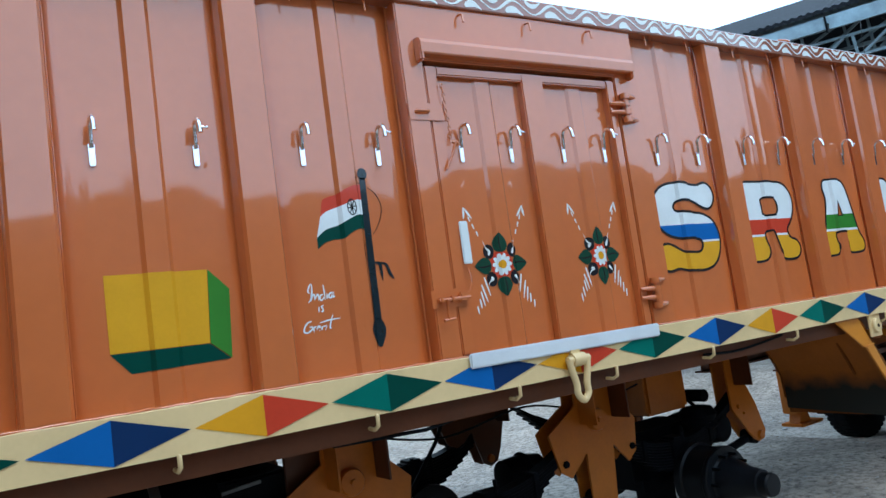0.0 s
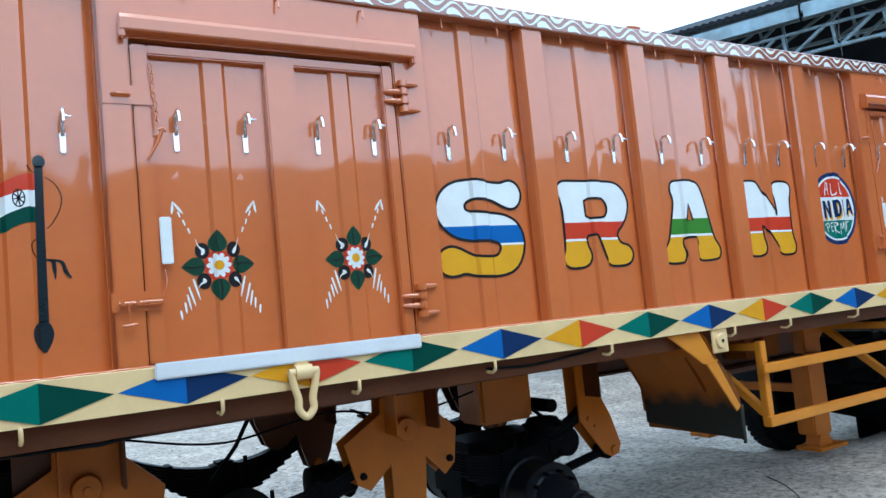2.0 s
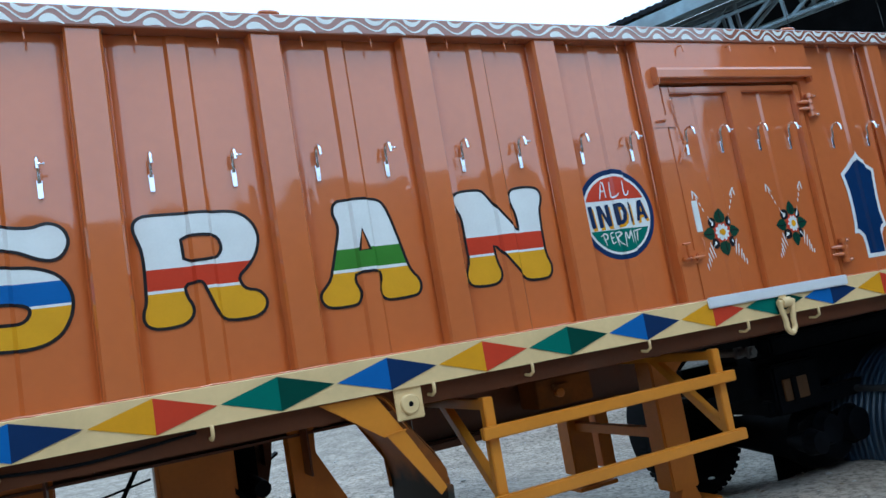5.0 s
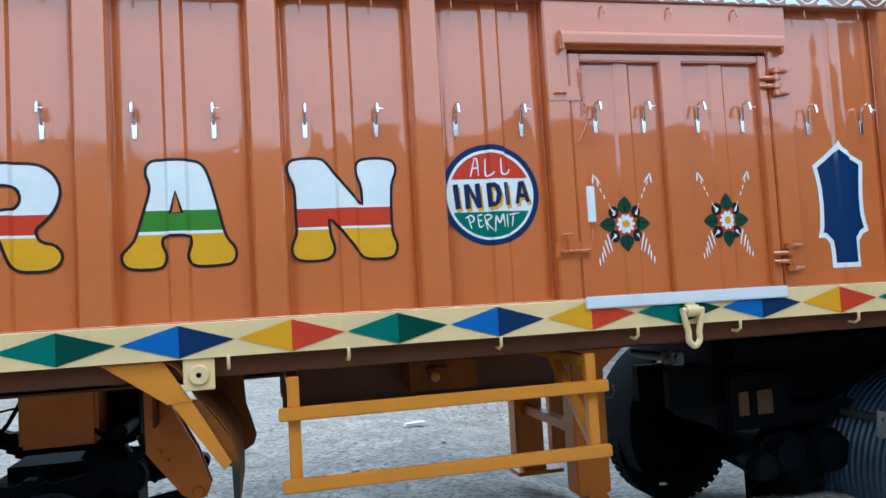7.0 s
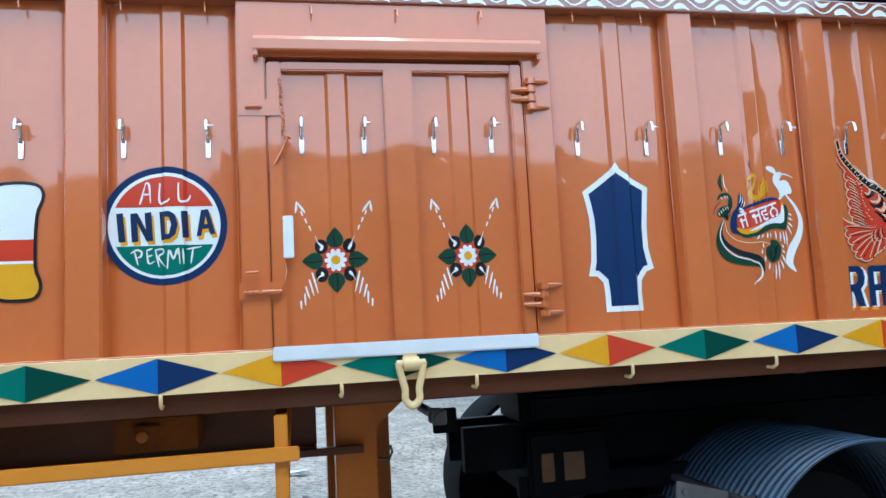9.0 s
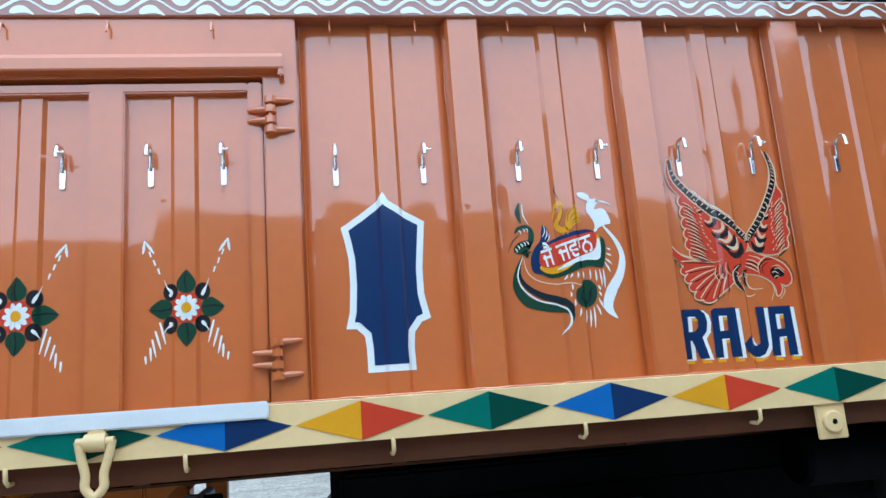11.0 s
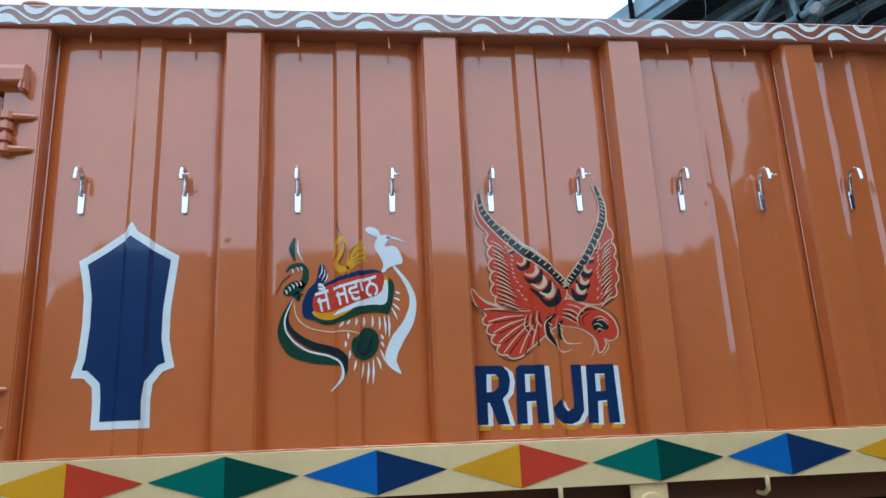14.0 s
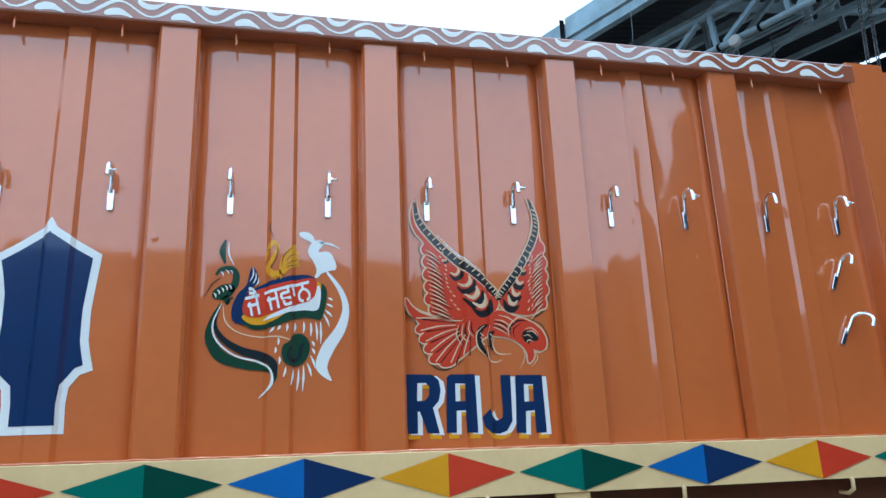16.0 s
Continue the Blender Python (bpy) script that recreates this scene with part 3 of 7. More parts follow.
    part("staple", tube([(x0 + 0.036, -0.068, 2.535), (x0 + 0.042, -0.085, 2.536), (x0 + 0.092, -0.085, 2.536), (x0 + 0.098, -0.068, 2.535)], 0.0075, 8), ORANGE, hasp)
    for i in range(13):
        zz = 2.655 - 0.019 * i
        cx = x0 + 0.182 + 0.0011 * i + 0.003 * math.sin(i * 0.9)
        w, dy = (0.0045, 0.005) if i % 2 else (0.008, 0.002)
        part("chain_link", tube([(cx + w * math.cos(a), -0.0735 + dy * math.cos(a), zz + 0.0135 * math.sin(a)) for a in (2 * math.pi * j / 10 for j in range(10))], 0.0024, 5, closed=True), ORANGE, hasp)
    part("locking_pin", tube([(x0 + 0.212, -0.082, 2.402), (x0 + 0.19, -0.076, 2.345), (x0 + 0.152, -0.072, 2.278)], [0.007, 0.0065, 0.005], 8), ORANGE, hasp)
    part("pin_grip", tube([(x0 + 0.196, -0.08, 2.397), (x0 + 0.212, -0.083, 2.404), (x0 + 0.226, -0.078, 2.392)], 0.0065, 8), ORANGE, hasp)
    lock = part("lock_plate", block(x0 - 0.012, x0 + 0.168, -0.0715, -0.0655, 1.685, 1.762, 0.002), ORANGE, trailer, "orange door bolt plate")
    part("bolt", tube([(x0 + 0.012, -0.088, 1.717), (x0 + 0.168, -0.088, 1.719)], 0.0085, 8), ORANGE, lock)
    part("bolt_guide", block(x0 + 0.016, x0 + 0.034, -0.099, -0.071, 1.705, 1.729, 0.004), ORANGE, lock)
    part("bolt_guide", block(x0 + 0.07, x0 + 0.088, -0.099, -0.071, 1.705, 1.731, 0.004), ORANGE, lock)
    z_end = 1.80 if lever_up else 1.632
    part("bolt_lever", bar((x0 + 0.047, -0.096, 1.72), (x0 + 0.044, -0.096, z_end), 0.016, 0.008), ORANGE, lock)
    part("lever_grip", tube([(x0 + 0.02, -0.097, z_end), (x0 + 0.072, -0.097, z_end + 0.004)], 0.0065, 8), ORANGE, lock)
    part("keeper", plate([(x0 + 0.112, 1.70), (x0 + 0.168, 1.703), (x0 + 0.176, 1.752), (x0 + 0.15, 1.748), (x0 + 0.118, 1.742)], -0.094, -0.071, 0.006), ORANGE, lock)
    part("keeper_tie", tube([(x0 + 0.168, -0.09, 1.74), (x0 + 0.182, -0.095, 1.765), (x0 + 0.19, -0.085, 1.80), (x0 + 0.186, -0.08, 1.84)], 0.003, 6), ORANGE, lock)
    for dx in (0.33, 0.72, 1.12):
        part("tie_nail", tube([(x0 + dx, -0.066, 3.0), (x0 + dx + 0.004, -0.095, 2.995), (x0 + dx + 0.004, -0.1, 2.955)], 0.005, 6), ORANGE, trailer)


door(DOORS[0], 0.108, 1.272, 1.44, 1.375, False)
door(DOORS[1], 0.122, 1.318, 1.456, 1.402, True)

# ---- hooks along the side ----
def tap_hook(x, z, y, knob, lean=0.0, sweep=0.0, parent=trailer):
    """A bent hook: a flat tab screwed to the sheet, and a rod that rises from it and turns out and down."""
    bm = plate([(-0.0095, 0.002), (-0.006, 0), (0.006, 0), (0.0095, 0.002), (0.0105, 0.078), (-0.0105, 0.078)], -0.0105, -0.0015, 0.002)
    hook = part("tarpaulin_hook", bm, CHROME, parent, "bright chromed bent hook")
    arc = [(0, -0.012, 0.066), (0, -0.015, 0.09), (0, -0.016, 0.122)]
    arc += [(sweep * (1 - math.cos(a)) * 0.5, -0.016 - 0.034 * (1 - math.cos(a)), 0.125 + 0.036 * math.sin(a)) for a in (math.pi * i / 10 for i in range(1, 11))]
    arc.append((sweep, -0.086, 0.108))
    part("spout", tube(arc, [0.0078] * 3 + [0.0086] * (len(arc) - 4) + [0.0092], 12), CHROME, hook)
    part("spout_mouth", turned([(0.1035, 0.006), (0.1045, 0.0102), (0.1115, 0.0102), (0.113, 0.0085)], (sweep, -0.0862, 0), "z", 14), CHROME, hook)
    if knob:
        part("knob", turned([(-0.009, 0.004), (-0.008, 0.0072), (0.0, 0.0072), (0.003, 0.0035), (0.009, 0.0035), (0.011, 0.0068), (0.016, 0.005)], (0.012 + sweep, -0.089, 0.122), "x", 12), CHROME, hook)
    hook.location = (x, y, z)
    hook.rotation_euler = (0, radians(lean), 0)
    return hook


H_X = (-3.62, -3.27, -2.862, -2.515, -2.104, -1.768, -0.058, 0.28, 0.70, 1.045, 1.43, 1.778, 2.197, 2.542, 2.947, 3.297, 5.028, 5.392, 5.802, 6.157, 6.54, 6.895, 7.32, 7.663, 8.06, 8.42)
H_DOOR = tuple(d + c for d in DOORS for c in (0.272, 0.553, 0.878, 1.155))
for i, x in enumerate(H_X):
    tap_hook(x, 2.315, surface(x), i % 2 == 1)
for i, x in enumerate(H_DOOR):
    tap_hook(x, 2.325, surface(x), i % 2 == 1)
tap_hook(8.338, 2.062, 0, False, 24)
tap_hook(8.332, 1.822, 0, False, 30, 0.05)
for x in H_X:
    part("tie_nail", tube([(x, -0.04, TOP + 0.005), (x, -0.055, TOP - 0.02), (x + 0.002, -0.056, TOP - 0.062)], [0.005, 0.005, 0.004], 6), ORANGE, trailer)

# rope eyes, shackles and lamp plates below the border
def rope_eye(x):
    pts = [(0, 0.0, 1.318), (0, -0.055, 1.322), (0.003, -0.075, 1.305), (0.004, -0.072, 1.268), (0.002, -0.045, 1.252), (0, 0.02, 1.256)]
    bm = tube([(x + p[0], p[1], p[2]) for p in pts], 0.0085, 8)
    part("rope_eye", bm, CREAM, trailer, "cream painted bent rod")


for x in (-4.2, -3.45, -2.695, -1.96, -1.265, -0.676, 0.042, 0.803, 1.802, 2.344, 3.093, 3.834, 4.437, 5.192, 5.953, 6.703, 7.464, 8.2):
    rope_eye(x)


def shackle(x):
    strap = plate([(x - 0.03, 1.435), (x + 0.03, 1.435), (x + 0.034, 1.345), (x - 0.034, 1.345)], -0.093, -0.08, 0.005)
    base = part("shackle", strap, CREAM, trailer, "cream forged shackle hanging from its strap")
    part("strap_top", block(x - 0.03, x + 0.03, -0.092, -0.0755, 1.418, 1.44, 0.006), CREAM, base)
    part("strap_roll", tube([(x - 0.036, -0.098, 1.378), (x + 0.036, -0.098, 1.378)], 0.031, 16), CREAM, base)
    loop = [(x - 0.056, 1.375), (x - 0.046, 1.32), (x - 0.031, 1.26), (x - 0.031, 1.215), (x, 1.185), (x + 0.031, 1.215), (x + 0.031, 1.26), (x + 0.046, 1.32), (x + 0.056, 1.375)]
    part("shackle_loop", tube([(a, -0.104, b + 0.01) for a, b in curve(loop, 5)], 0.0165, 10), CREAM, base)
    part("shackle_pin", tube([(x - 0.064, -0.104, 1.38), (x + 0.064, -0.104, 1.38)], 0.017, 10), CREAM, base)


for x in (-0.93, 4.14):
    shackle(x)
for x in (-4.3, 1.676, 7.03):
    p = part("stud_plate", block(x - 0.068, x + 0.068, -0.064, -0.052, 1.165, 1.309, 0.004), CREAM, trailer, "cream square plate with a round boss")
    part("boss", turned([(-0.083, 0.018), (-0.083, 0.04), (-0.078, 0.045), (-0.0645, 0.046)], (x, 0, 1.235), "y", 24), CREAM, p)
    part("boss_hole", turned([(-0.0865, 0.009), (-0.0835, 0.012)], (x, 0, 1.235), "y", 12), IRON, p)

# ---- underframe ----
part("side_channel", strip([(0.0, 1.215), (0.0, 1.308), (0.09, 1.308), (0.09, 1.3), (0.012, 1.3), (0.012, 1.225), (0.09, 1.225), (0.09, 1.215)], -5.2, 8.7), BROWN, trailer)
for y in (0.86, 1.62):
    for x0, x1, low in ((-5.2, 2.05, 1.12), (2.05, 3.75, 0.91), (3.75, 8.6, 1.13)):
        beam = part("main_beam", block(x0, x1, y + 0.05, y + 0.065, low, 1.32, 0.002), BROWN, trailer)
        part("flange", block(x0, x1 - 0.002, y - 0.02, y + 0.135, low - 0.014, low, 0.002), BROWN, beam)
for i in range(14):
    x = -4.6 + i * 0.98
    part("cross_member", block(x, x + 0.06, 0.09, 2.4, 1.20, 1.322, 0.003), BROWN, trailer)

HANGER = ((-0.13, 1.24), (0.18, 1.24), (0.18, 1.02), (0.35, 0.86), (0.32, 0.66), (0.25, 0.60), (0.13, 0.73), (0.10, 0.40), (0.04, 0.345), (-0.05, 0.35), (-0.10, 0.42), (-0.10, 0.72), (-0.24, 0.60), (-0.32, 0.65), (-0.38, 0.88), (-0.14, 1.02))
HANGER_END = ((0.015, 1.24), (0.17, 1.24), (0.16, 1.0), (0.295, 0.735), (0.36, 0.535), (0.335, 0.475), (0.27, 0.46), (0.205, 0.495), (0.02, 0.74))
HANGER_FAR = ((-0.42, 1.24), (0.2, 1.24), (0.15, 0.9), (0.10, 0.72), (0.06, 0.63), (0.0, 0.6), (-0.06, 0.63), (-0.09, 0.72), (-0.13, 0.86), (-0.2, 0.80), (-0.26, 0.775), (-0.33, 0.81), (-0.4, 0.97))
for y in (0.86, 1.70):
    far = y > 1
    # far plates are the darker brown, near plates the orange
    hanger_mat = BROWN if far else ORANGE_DULL
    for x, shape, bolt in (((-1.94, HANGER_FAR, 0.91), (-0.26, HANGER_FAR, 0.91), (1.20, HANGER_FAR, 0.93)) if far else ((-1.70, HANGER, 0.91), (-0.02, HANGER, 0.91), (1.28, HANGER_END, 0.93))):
        h = part("spring_hanger", plate([(x + a, b) for a, b in shape], y - 0.006, y + 0.010, 0.002), hanger_mat, trailer, "red-brown steel spring hanger plate" if far else "orange steel spring hanger plate")
        part("hanger_back", plate([(x + a, b) for a, b in shape], y + 0.11, y + 0.125, 0.002), hanger_mat, h)
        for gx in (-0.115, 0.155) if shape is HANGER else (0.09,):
            # right-hand gussets take the brown: their shaded face is put into the colour
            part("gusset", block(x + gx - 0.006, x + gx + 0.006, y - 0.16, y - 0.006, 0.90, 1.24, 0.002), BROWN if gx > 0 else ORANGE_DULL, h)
        if shape is HANGER:
            part("pivot_boss", turned([(-0.05, 0.03), (-0.05, 0.062), (-0.04, 0.068), (-0.008, 0.07)], (x + 0.0, y, bolt), "y", 24), ORANGE_DULL, h)
            part("pivot_bolt", turned([(-0.066, 0.016), (-0.052, 0.018)], (x, y, bolt), "y", 6), ORANGE_DULL, h)
            for bx, bz in ((0.0, 0.405), (0.285, 0.69), (-0.28, 0.69)):
                part("bolt_head", turned([(-0.024, 0.02), (-0.008, 0.024)], (x + bx, y, bz), "y", 6), IRON if bz > 0.6 else ORANGE_DULL, h)
        else:
            for bx, bz, rr in ((0.29, 0.505, 0.034), (0.09, 0.745, 0.018), (0.14, 0.69, 0.011)) if shape is HANGER_END else ((0.0, 0.655, 0.03),):
                part("bolt_head", turned([(-0.024, rr * 0.8), (-0.008, rr)], (x + bx, y, bz), "y", 16), ORANGE_DULL, h)
    for cx in (-0.86, 0.72, -2.45):
        pack = part("leaf_spring", bar((cx - 0.05, y + 0.06, 0.67 if far else 0.56), (cx + 0.05, y + 0.06, 0.67 if far else 0.56), 0.11, 0.2), IRON, trailer, "black leaf spring pack")
        for i in range(10):
            half = 0.68 - 0.05 * i
            line = [(cx + half * s / 6, (0.74 if far else 0.63) + 0.2 * (half * s / 6 / 0.66) ** 2 - 0.0185 * i) for s in range(-6, 7)]
            bm = bmesh.new()
            rows = []
            for px, pz in line:
                rows.append([bm.verts.new((px, yy, zz)) for yy, zz in ((y + 0.01, pz), (y + 0.1, pz), (y + 0.1, pz - 0.0155), (y + 0.01, pz - 0.0155))])
            for a, b in zip(rows, rows[1:]):
                for j in range(4):
                    bm.faces.new((a[j], a[(j + 1) % 4], b[(j + 1) % 4], b[j]))
            bm.faces.new(rows[0])
            bm.faces.new(rows[-1][::-1])
            bmesh.ops.recalc_face_normals(bm, faces=bm.faces[:])
            part("leaf", shade(bm, 40), IRON, pack)
        for s in (-0.06, 0.06, -0.33, 0.33):
            zc = (0.74 if far else 0.63) + 0.2 * (s / 0.66) ** 2
            part("spring_clip", block(cx + s - 0.02, cx + s + 0.02, y - 0.002, y + 0.112, zc - (0.19 if abs(s) < 0.1 else 0.12), zc + 0.012, 0.004), IRON, pack)
        part("clamp_bolt", tube([(cx + 0.04, y + 0.01, 0.6), (cx + 0.04, y + 0.01, 0.72)], 0.012, 8), IRON, pack)
    for x0, x1, z1 in ((-0.76, -0.05, 0.43), (0.92, 1.52, 0.50)):
        rod = part("torque_rod", tube([(x0, y + 0.05, 0.40), (x1, y + 0.05, z1)], 0.03, 10), IRON, trailer, "black torque rod")
        part("rod_bush", turned([(-0.05, 0.05), (0.05, 0.05)], (x1, y + 0.05, z1), "y", 16), IRON, rod)

for cx in (-0.80, 0.82):
    axle = part("axle", tube([(cx, 0.75, 0.375), (cx, 1.75, 0.375)], 0.068, 14), IRON, trailer, "black axle with bare brake drums, no wheels fitted")
    for sgn, c in ((1, 0.0), (-1, 2.5)):
        def at(p):
            return [(c + sgn * a, r) for a, r in p]
        part("brake_drum", turned(at([(0.60, 0.17), (0.60, 0.208), (0.61, 0.214), (0.635, 0.214), (0.645, 0.205), (0.80, 0.205), (0.81, 0.222), (0.86, 0.222), (0.865, 0.1)]), (cx, 0, 0.375), "y", 48), DRUM, axle)
        part("hub", turned(at([(0.27, 0.03), (0.272, 0.066), (0.285, 0.074), (0.34, 0.074), (0.345, 0.088), (0.44, 0.1), (0.52, 0.13), (0.59, 0.145), (0.60, 0.16)]), (cx, 0, 0.375), "y", 32), DRUM, axle)
        for i in range(10):
            a = 2 * math.pi * i / 10
            yy = c + sgn * 0.60
            part("wheel_stud", tube([(cx + 0.165 * math.cos(a), yy, 0.375 + 0.165 * math.sin(a)), (cx + 0.165 * math.cos(a), yy - sgn * 0.055, 0.375 + 0.165 * math.sin(a))], 0.011, 7), IRON, axle)
    part("brake_chamber", turned([(-0.1, 0.03), (-0.09, 0.075), (0.0, 0.08), (0.02, 0.086), (0.04, 0.08), (0.09, 0.07), (0.1, 0.03)], (cx + 0.28, 1.02, 0.56), "x", 24), IRON, axle)
    part("stub_support", block(cx - 0.1, cx + 0.1, 1.15, 1.35, -0.02, 0.31, 0.006), IRON, axle)
part("air_bellows", turned([(0.62, 0.05), (0.62, 0.10), (0.66, 0.135), (0.70, 0.115), (0.74, 0.135), (0.79, 0.1), (0.80, 0.05)], (1.08, 0.98, 0), "z", 28), IRON, trailer)
pot = part("brake_pot", turned([(0.86, 0.03), (0.865, 0.075), (0.88, 0.095), (0.93, 0.1), (0.945, 0.106), (0.96, 0.1), (1.06, 0.085), (1.07, 0.03)], (1.2, 0, 0.62), "y", 28), IRON, trailer, "round black brake pot")
part("pot_rod", tube([(1.2, 1.0, 0.7), (1.05, 1.02, 0.84), (0.98, 1.02, 0.9)], 0.014, 8), IRON, pot)
part("spring_seat", block(0.62, 1.03, 1.0, 1.3, 0.80, 1.2, 0.02), ORANGE_DULL, trailer, "orange box bracket on the beam")
part("air_hose", tube([(p[0], 1.05, p[1]) for p in curve([(-1.5, 1.08), (-1.0, 0.98), (-0.4, 1.05), (0.1, 0.96), (0.6, 1.03)], 6)], 0.0065, 7), RUBBER, trailer)
part("air_hose", tube([(p[0], p[1], p[2]) for p in ((-2.1, 0.05, 1.21), (-1.7, 0.02, 1.2), (-1.4, 0.02, 1.235), (-1.2, 0.04, 1.26))], 0.008, 7), RUBBER, trailer)
part("air_hose", tube([(p[0], -0.01, p[1]) for p in curve([(0.04, 1.27), (0.3, 1.255), (0.55, 1.27), (0.75, 1.29)], 6)], 0.007, 7), RUBBER, trailer)

# rear mudguard: folded orange sheet, its lower part sprayed black
prof = [(1.36, 1.29), (1.55, 1.285), (1.66, 1.12), (1.80, 0.90), (1.815, 0.62)]
bm = bmesh.new()
left_row = [bm.verts.new((x, -0.03, z)) for x, z in curve(prof, 5)]
right_row = [bm.verts.new((x, 0.76, z + (0.04 if z < 0.7 else 0))) for x, z in curve(prof, 5)]
for i in range(len(left_row) - 1):
    bm.faces.new((left_row[i], left_row[i + 1], right_row[i + 1], right_row[i]))
out = bmesh.ops.extrude_face_region(bm, geom=bm.faces[:])["geom"]
bmesh.ops.translate(bm, verts=[v for v in out if isinstance(v, bmesh.types.BMVert)], vec=(0.006, 0, 0.004))
bmesh.ops.recalc_face_normals(bm, faces=bm.faces[:])
FLAP = material("orange_sheet_sprayed_black", (0.38, 0.11, 0.014), 0.5, gloss=0.2, vary=0.15, bump=0.06)
fn, fk = FLAP.node_tree.nodes, FLAP.node_tree.links
sep = fn.new("ShaderNodeSeparateXYZ")
gp = fn.new("ShaderNodeNewGeometry")
grit = fn.new("ShaderNodeTexNoise")
grit.inputs["Scale"].default_value = 9
fk.new(gp.outputs["Position"], grit.inputs["Vector"])
fk.new(gp.outputs["Position"], sep.inputs[0])
ad = fn.new("ShaderNodeMath")
ad.operation = "MULTIPLY_ADD"
ad.inputs[1].default_value = 0.12
fk.new(grit.outputs["Fac"], ad.inputs[0])
fk.new(sep.outputs[2], ad.inputs[2])
mr = fn.new("ShaderNodeMapRange")
mr.inputs[1].default_value, mr.inputs[2].default_value = 0.86, 0.98
fk.new(ad.outputs[0], mr.inputs[0])
mx = fn.new("ShaderNodeMix")
mx.data_type = "RGBA"
mx.inputs[6].default_value = (0.025, 0.026, 0.022, 1)
bs = fn["Principled BSDF"]
fk.new(bs.inputs["Base Color"].links[0].from_socket, mx.inputs[7])
fk.new(mr.outputs[0], mx.inputs[0])
fk.new(mx.outputs[2], bs.inputs["Base Color"])
guard = part("mudguard", shade(bm, 50), FLAP, trailer, "folded orange sheet mudguard sprayed black at its foot")
bm = bmesh.new()
la = [bm.verts.new((x + 0.011, -0.028, z + 0.006)) for x, z in curve(prof, 5)]
ra = [bm.verts.new((x + 0.011, 0.755, z + 0.006)) for x, z in curve(prof, 5)]
for i in range(len(la) - 1):
    bm.faces.new((la[i], la[i + 1], ra[i + 1], ra[i]))
out = bmesh.ops.extrude_face_region(bm, geom=bm.faces[:])["geom"]
bmesh.ops.translate(bm, verts=[v for v in out if isinstance(v, bmesh.types.BMVert)], vec=(0.004, 0, 0.002))
bmesh.ops.recalc_face_normals(bm, faces=bm.faces[:])
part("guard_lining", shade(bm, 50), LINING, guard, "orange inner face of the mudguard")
part("mudguard_edge", plate([(1.262, 1.302), (1.522, 1.302), (1.64, 1.118), (1.53, 1.113)], -0.045, -0.033, 0.003), GUARD, guard, "bright orange folded edge")
part("mudguard_edge", plate([(1.545, 1.118), (1.632, 1.128), (1.664, 1.075), (1.802, 0.828), (1.768, 0.798)], -0.05, -0.036, 0.003), GUARD, guard, "bright orange folded edge")
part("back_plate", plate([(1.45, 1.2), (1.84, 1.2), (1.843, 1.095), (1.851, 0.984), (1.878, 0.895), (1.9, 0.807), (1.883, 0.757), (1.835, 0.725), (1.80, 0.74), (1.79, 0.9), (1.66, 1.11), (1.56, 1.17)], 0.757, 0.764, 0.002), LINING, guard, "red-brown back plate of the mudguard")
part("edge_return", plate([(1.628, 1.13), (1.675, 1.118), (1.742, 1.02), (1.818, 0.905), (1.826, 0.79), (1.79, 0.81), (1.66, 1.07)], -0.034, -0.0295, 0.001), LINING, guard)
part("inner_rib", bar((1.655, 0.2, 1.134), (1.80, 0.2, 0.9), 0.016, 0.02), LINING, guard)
part("edge_fold", bar((1.53, -0.05, 1.113), (1.645, -0.052, 1.124), 0.008, 0.01), GUARD, guard)
part("mudguard_edge", plate([(1.80, 0.84), (1.835, 0.83), (1.83, 0.6), (1.805, 0.6)], -0.044, -0.032, 0.003), FLAP, guard)

# side guard
rails = part("side_guard", block(2.015, 3.65, -0.085, -0.045, 0.99, 1.05, 0.005), GUARD, trailer, "yellow-orange side guard of square tube")
part("guard_rail", block(2.02, 3.645, -0.086, -0.046, 0.665, 0.725, 0.005), GUARD, rails)
for x in (2.085, 3.575):
    part("guard_post", block(x - 0.028, x + 0.028, -0.044, 0.006, 0.655, 1.19, 0.005), GUARD, rails)
    part("guard_stay", bar((x, 0.0, 0.74), (x + 0.02, 0.62, 1.22), 0.05, 0.05), GUARD, rails)
    part("guard_arm", block(x - 0.025, x + 0.025, 0.0, 0.86, 1.13, 1.18, 0.004), GUARD, rails)

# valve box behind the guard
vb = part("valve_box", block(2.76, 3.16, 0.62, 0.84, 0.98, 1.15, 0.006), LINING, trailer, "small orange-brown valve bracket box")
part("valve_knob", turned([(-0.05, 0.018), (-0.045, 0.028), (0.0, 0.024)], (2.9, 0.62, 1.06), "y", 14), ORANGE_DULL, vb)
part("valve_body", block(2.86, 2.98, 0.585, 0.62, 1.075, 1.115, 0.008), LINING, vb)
part("cross_bar", block(2.1, 4.0, 0.80, 0.86, 0.86, 0.90, 0.004), BROWN, trailer)

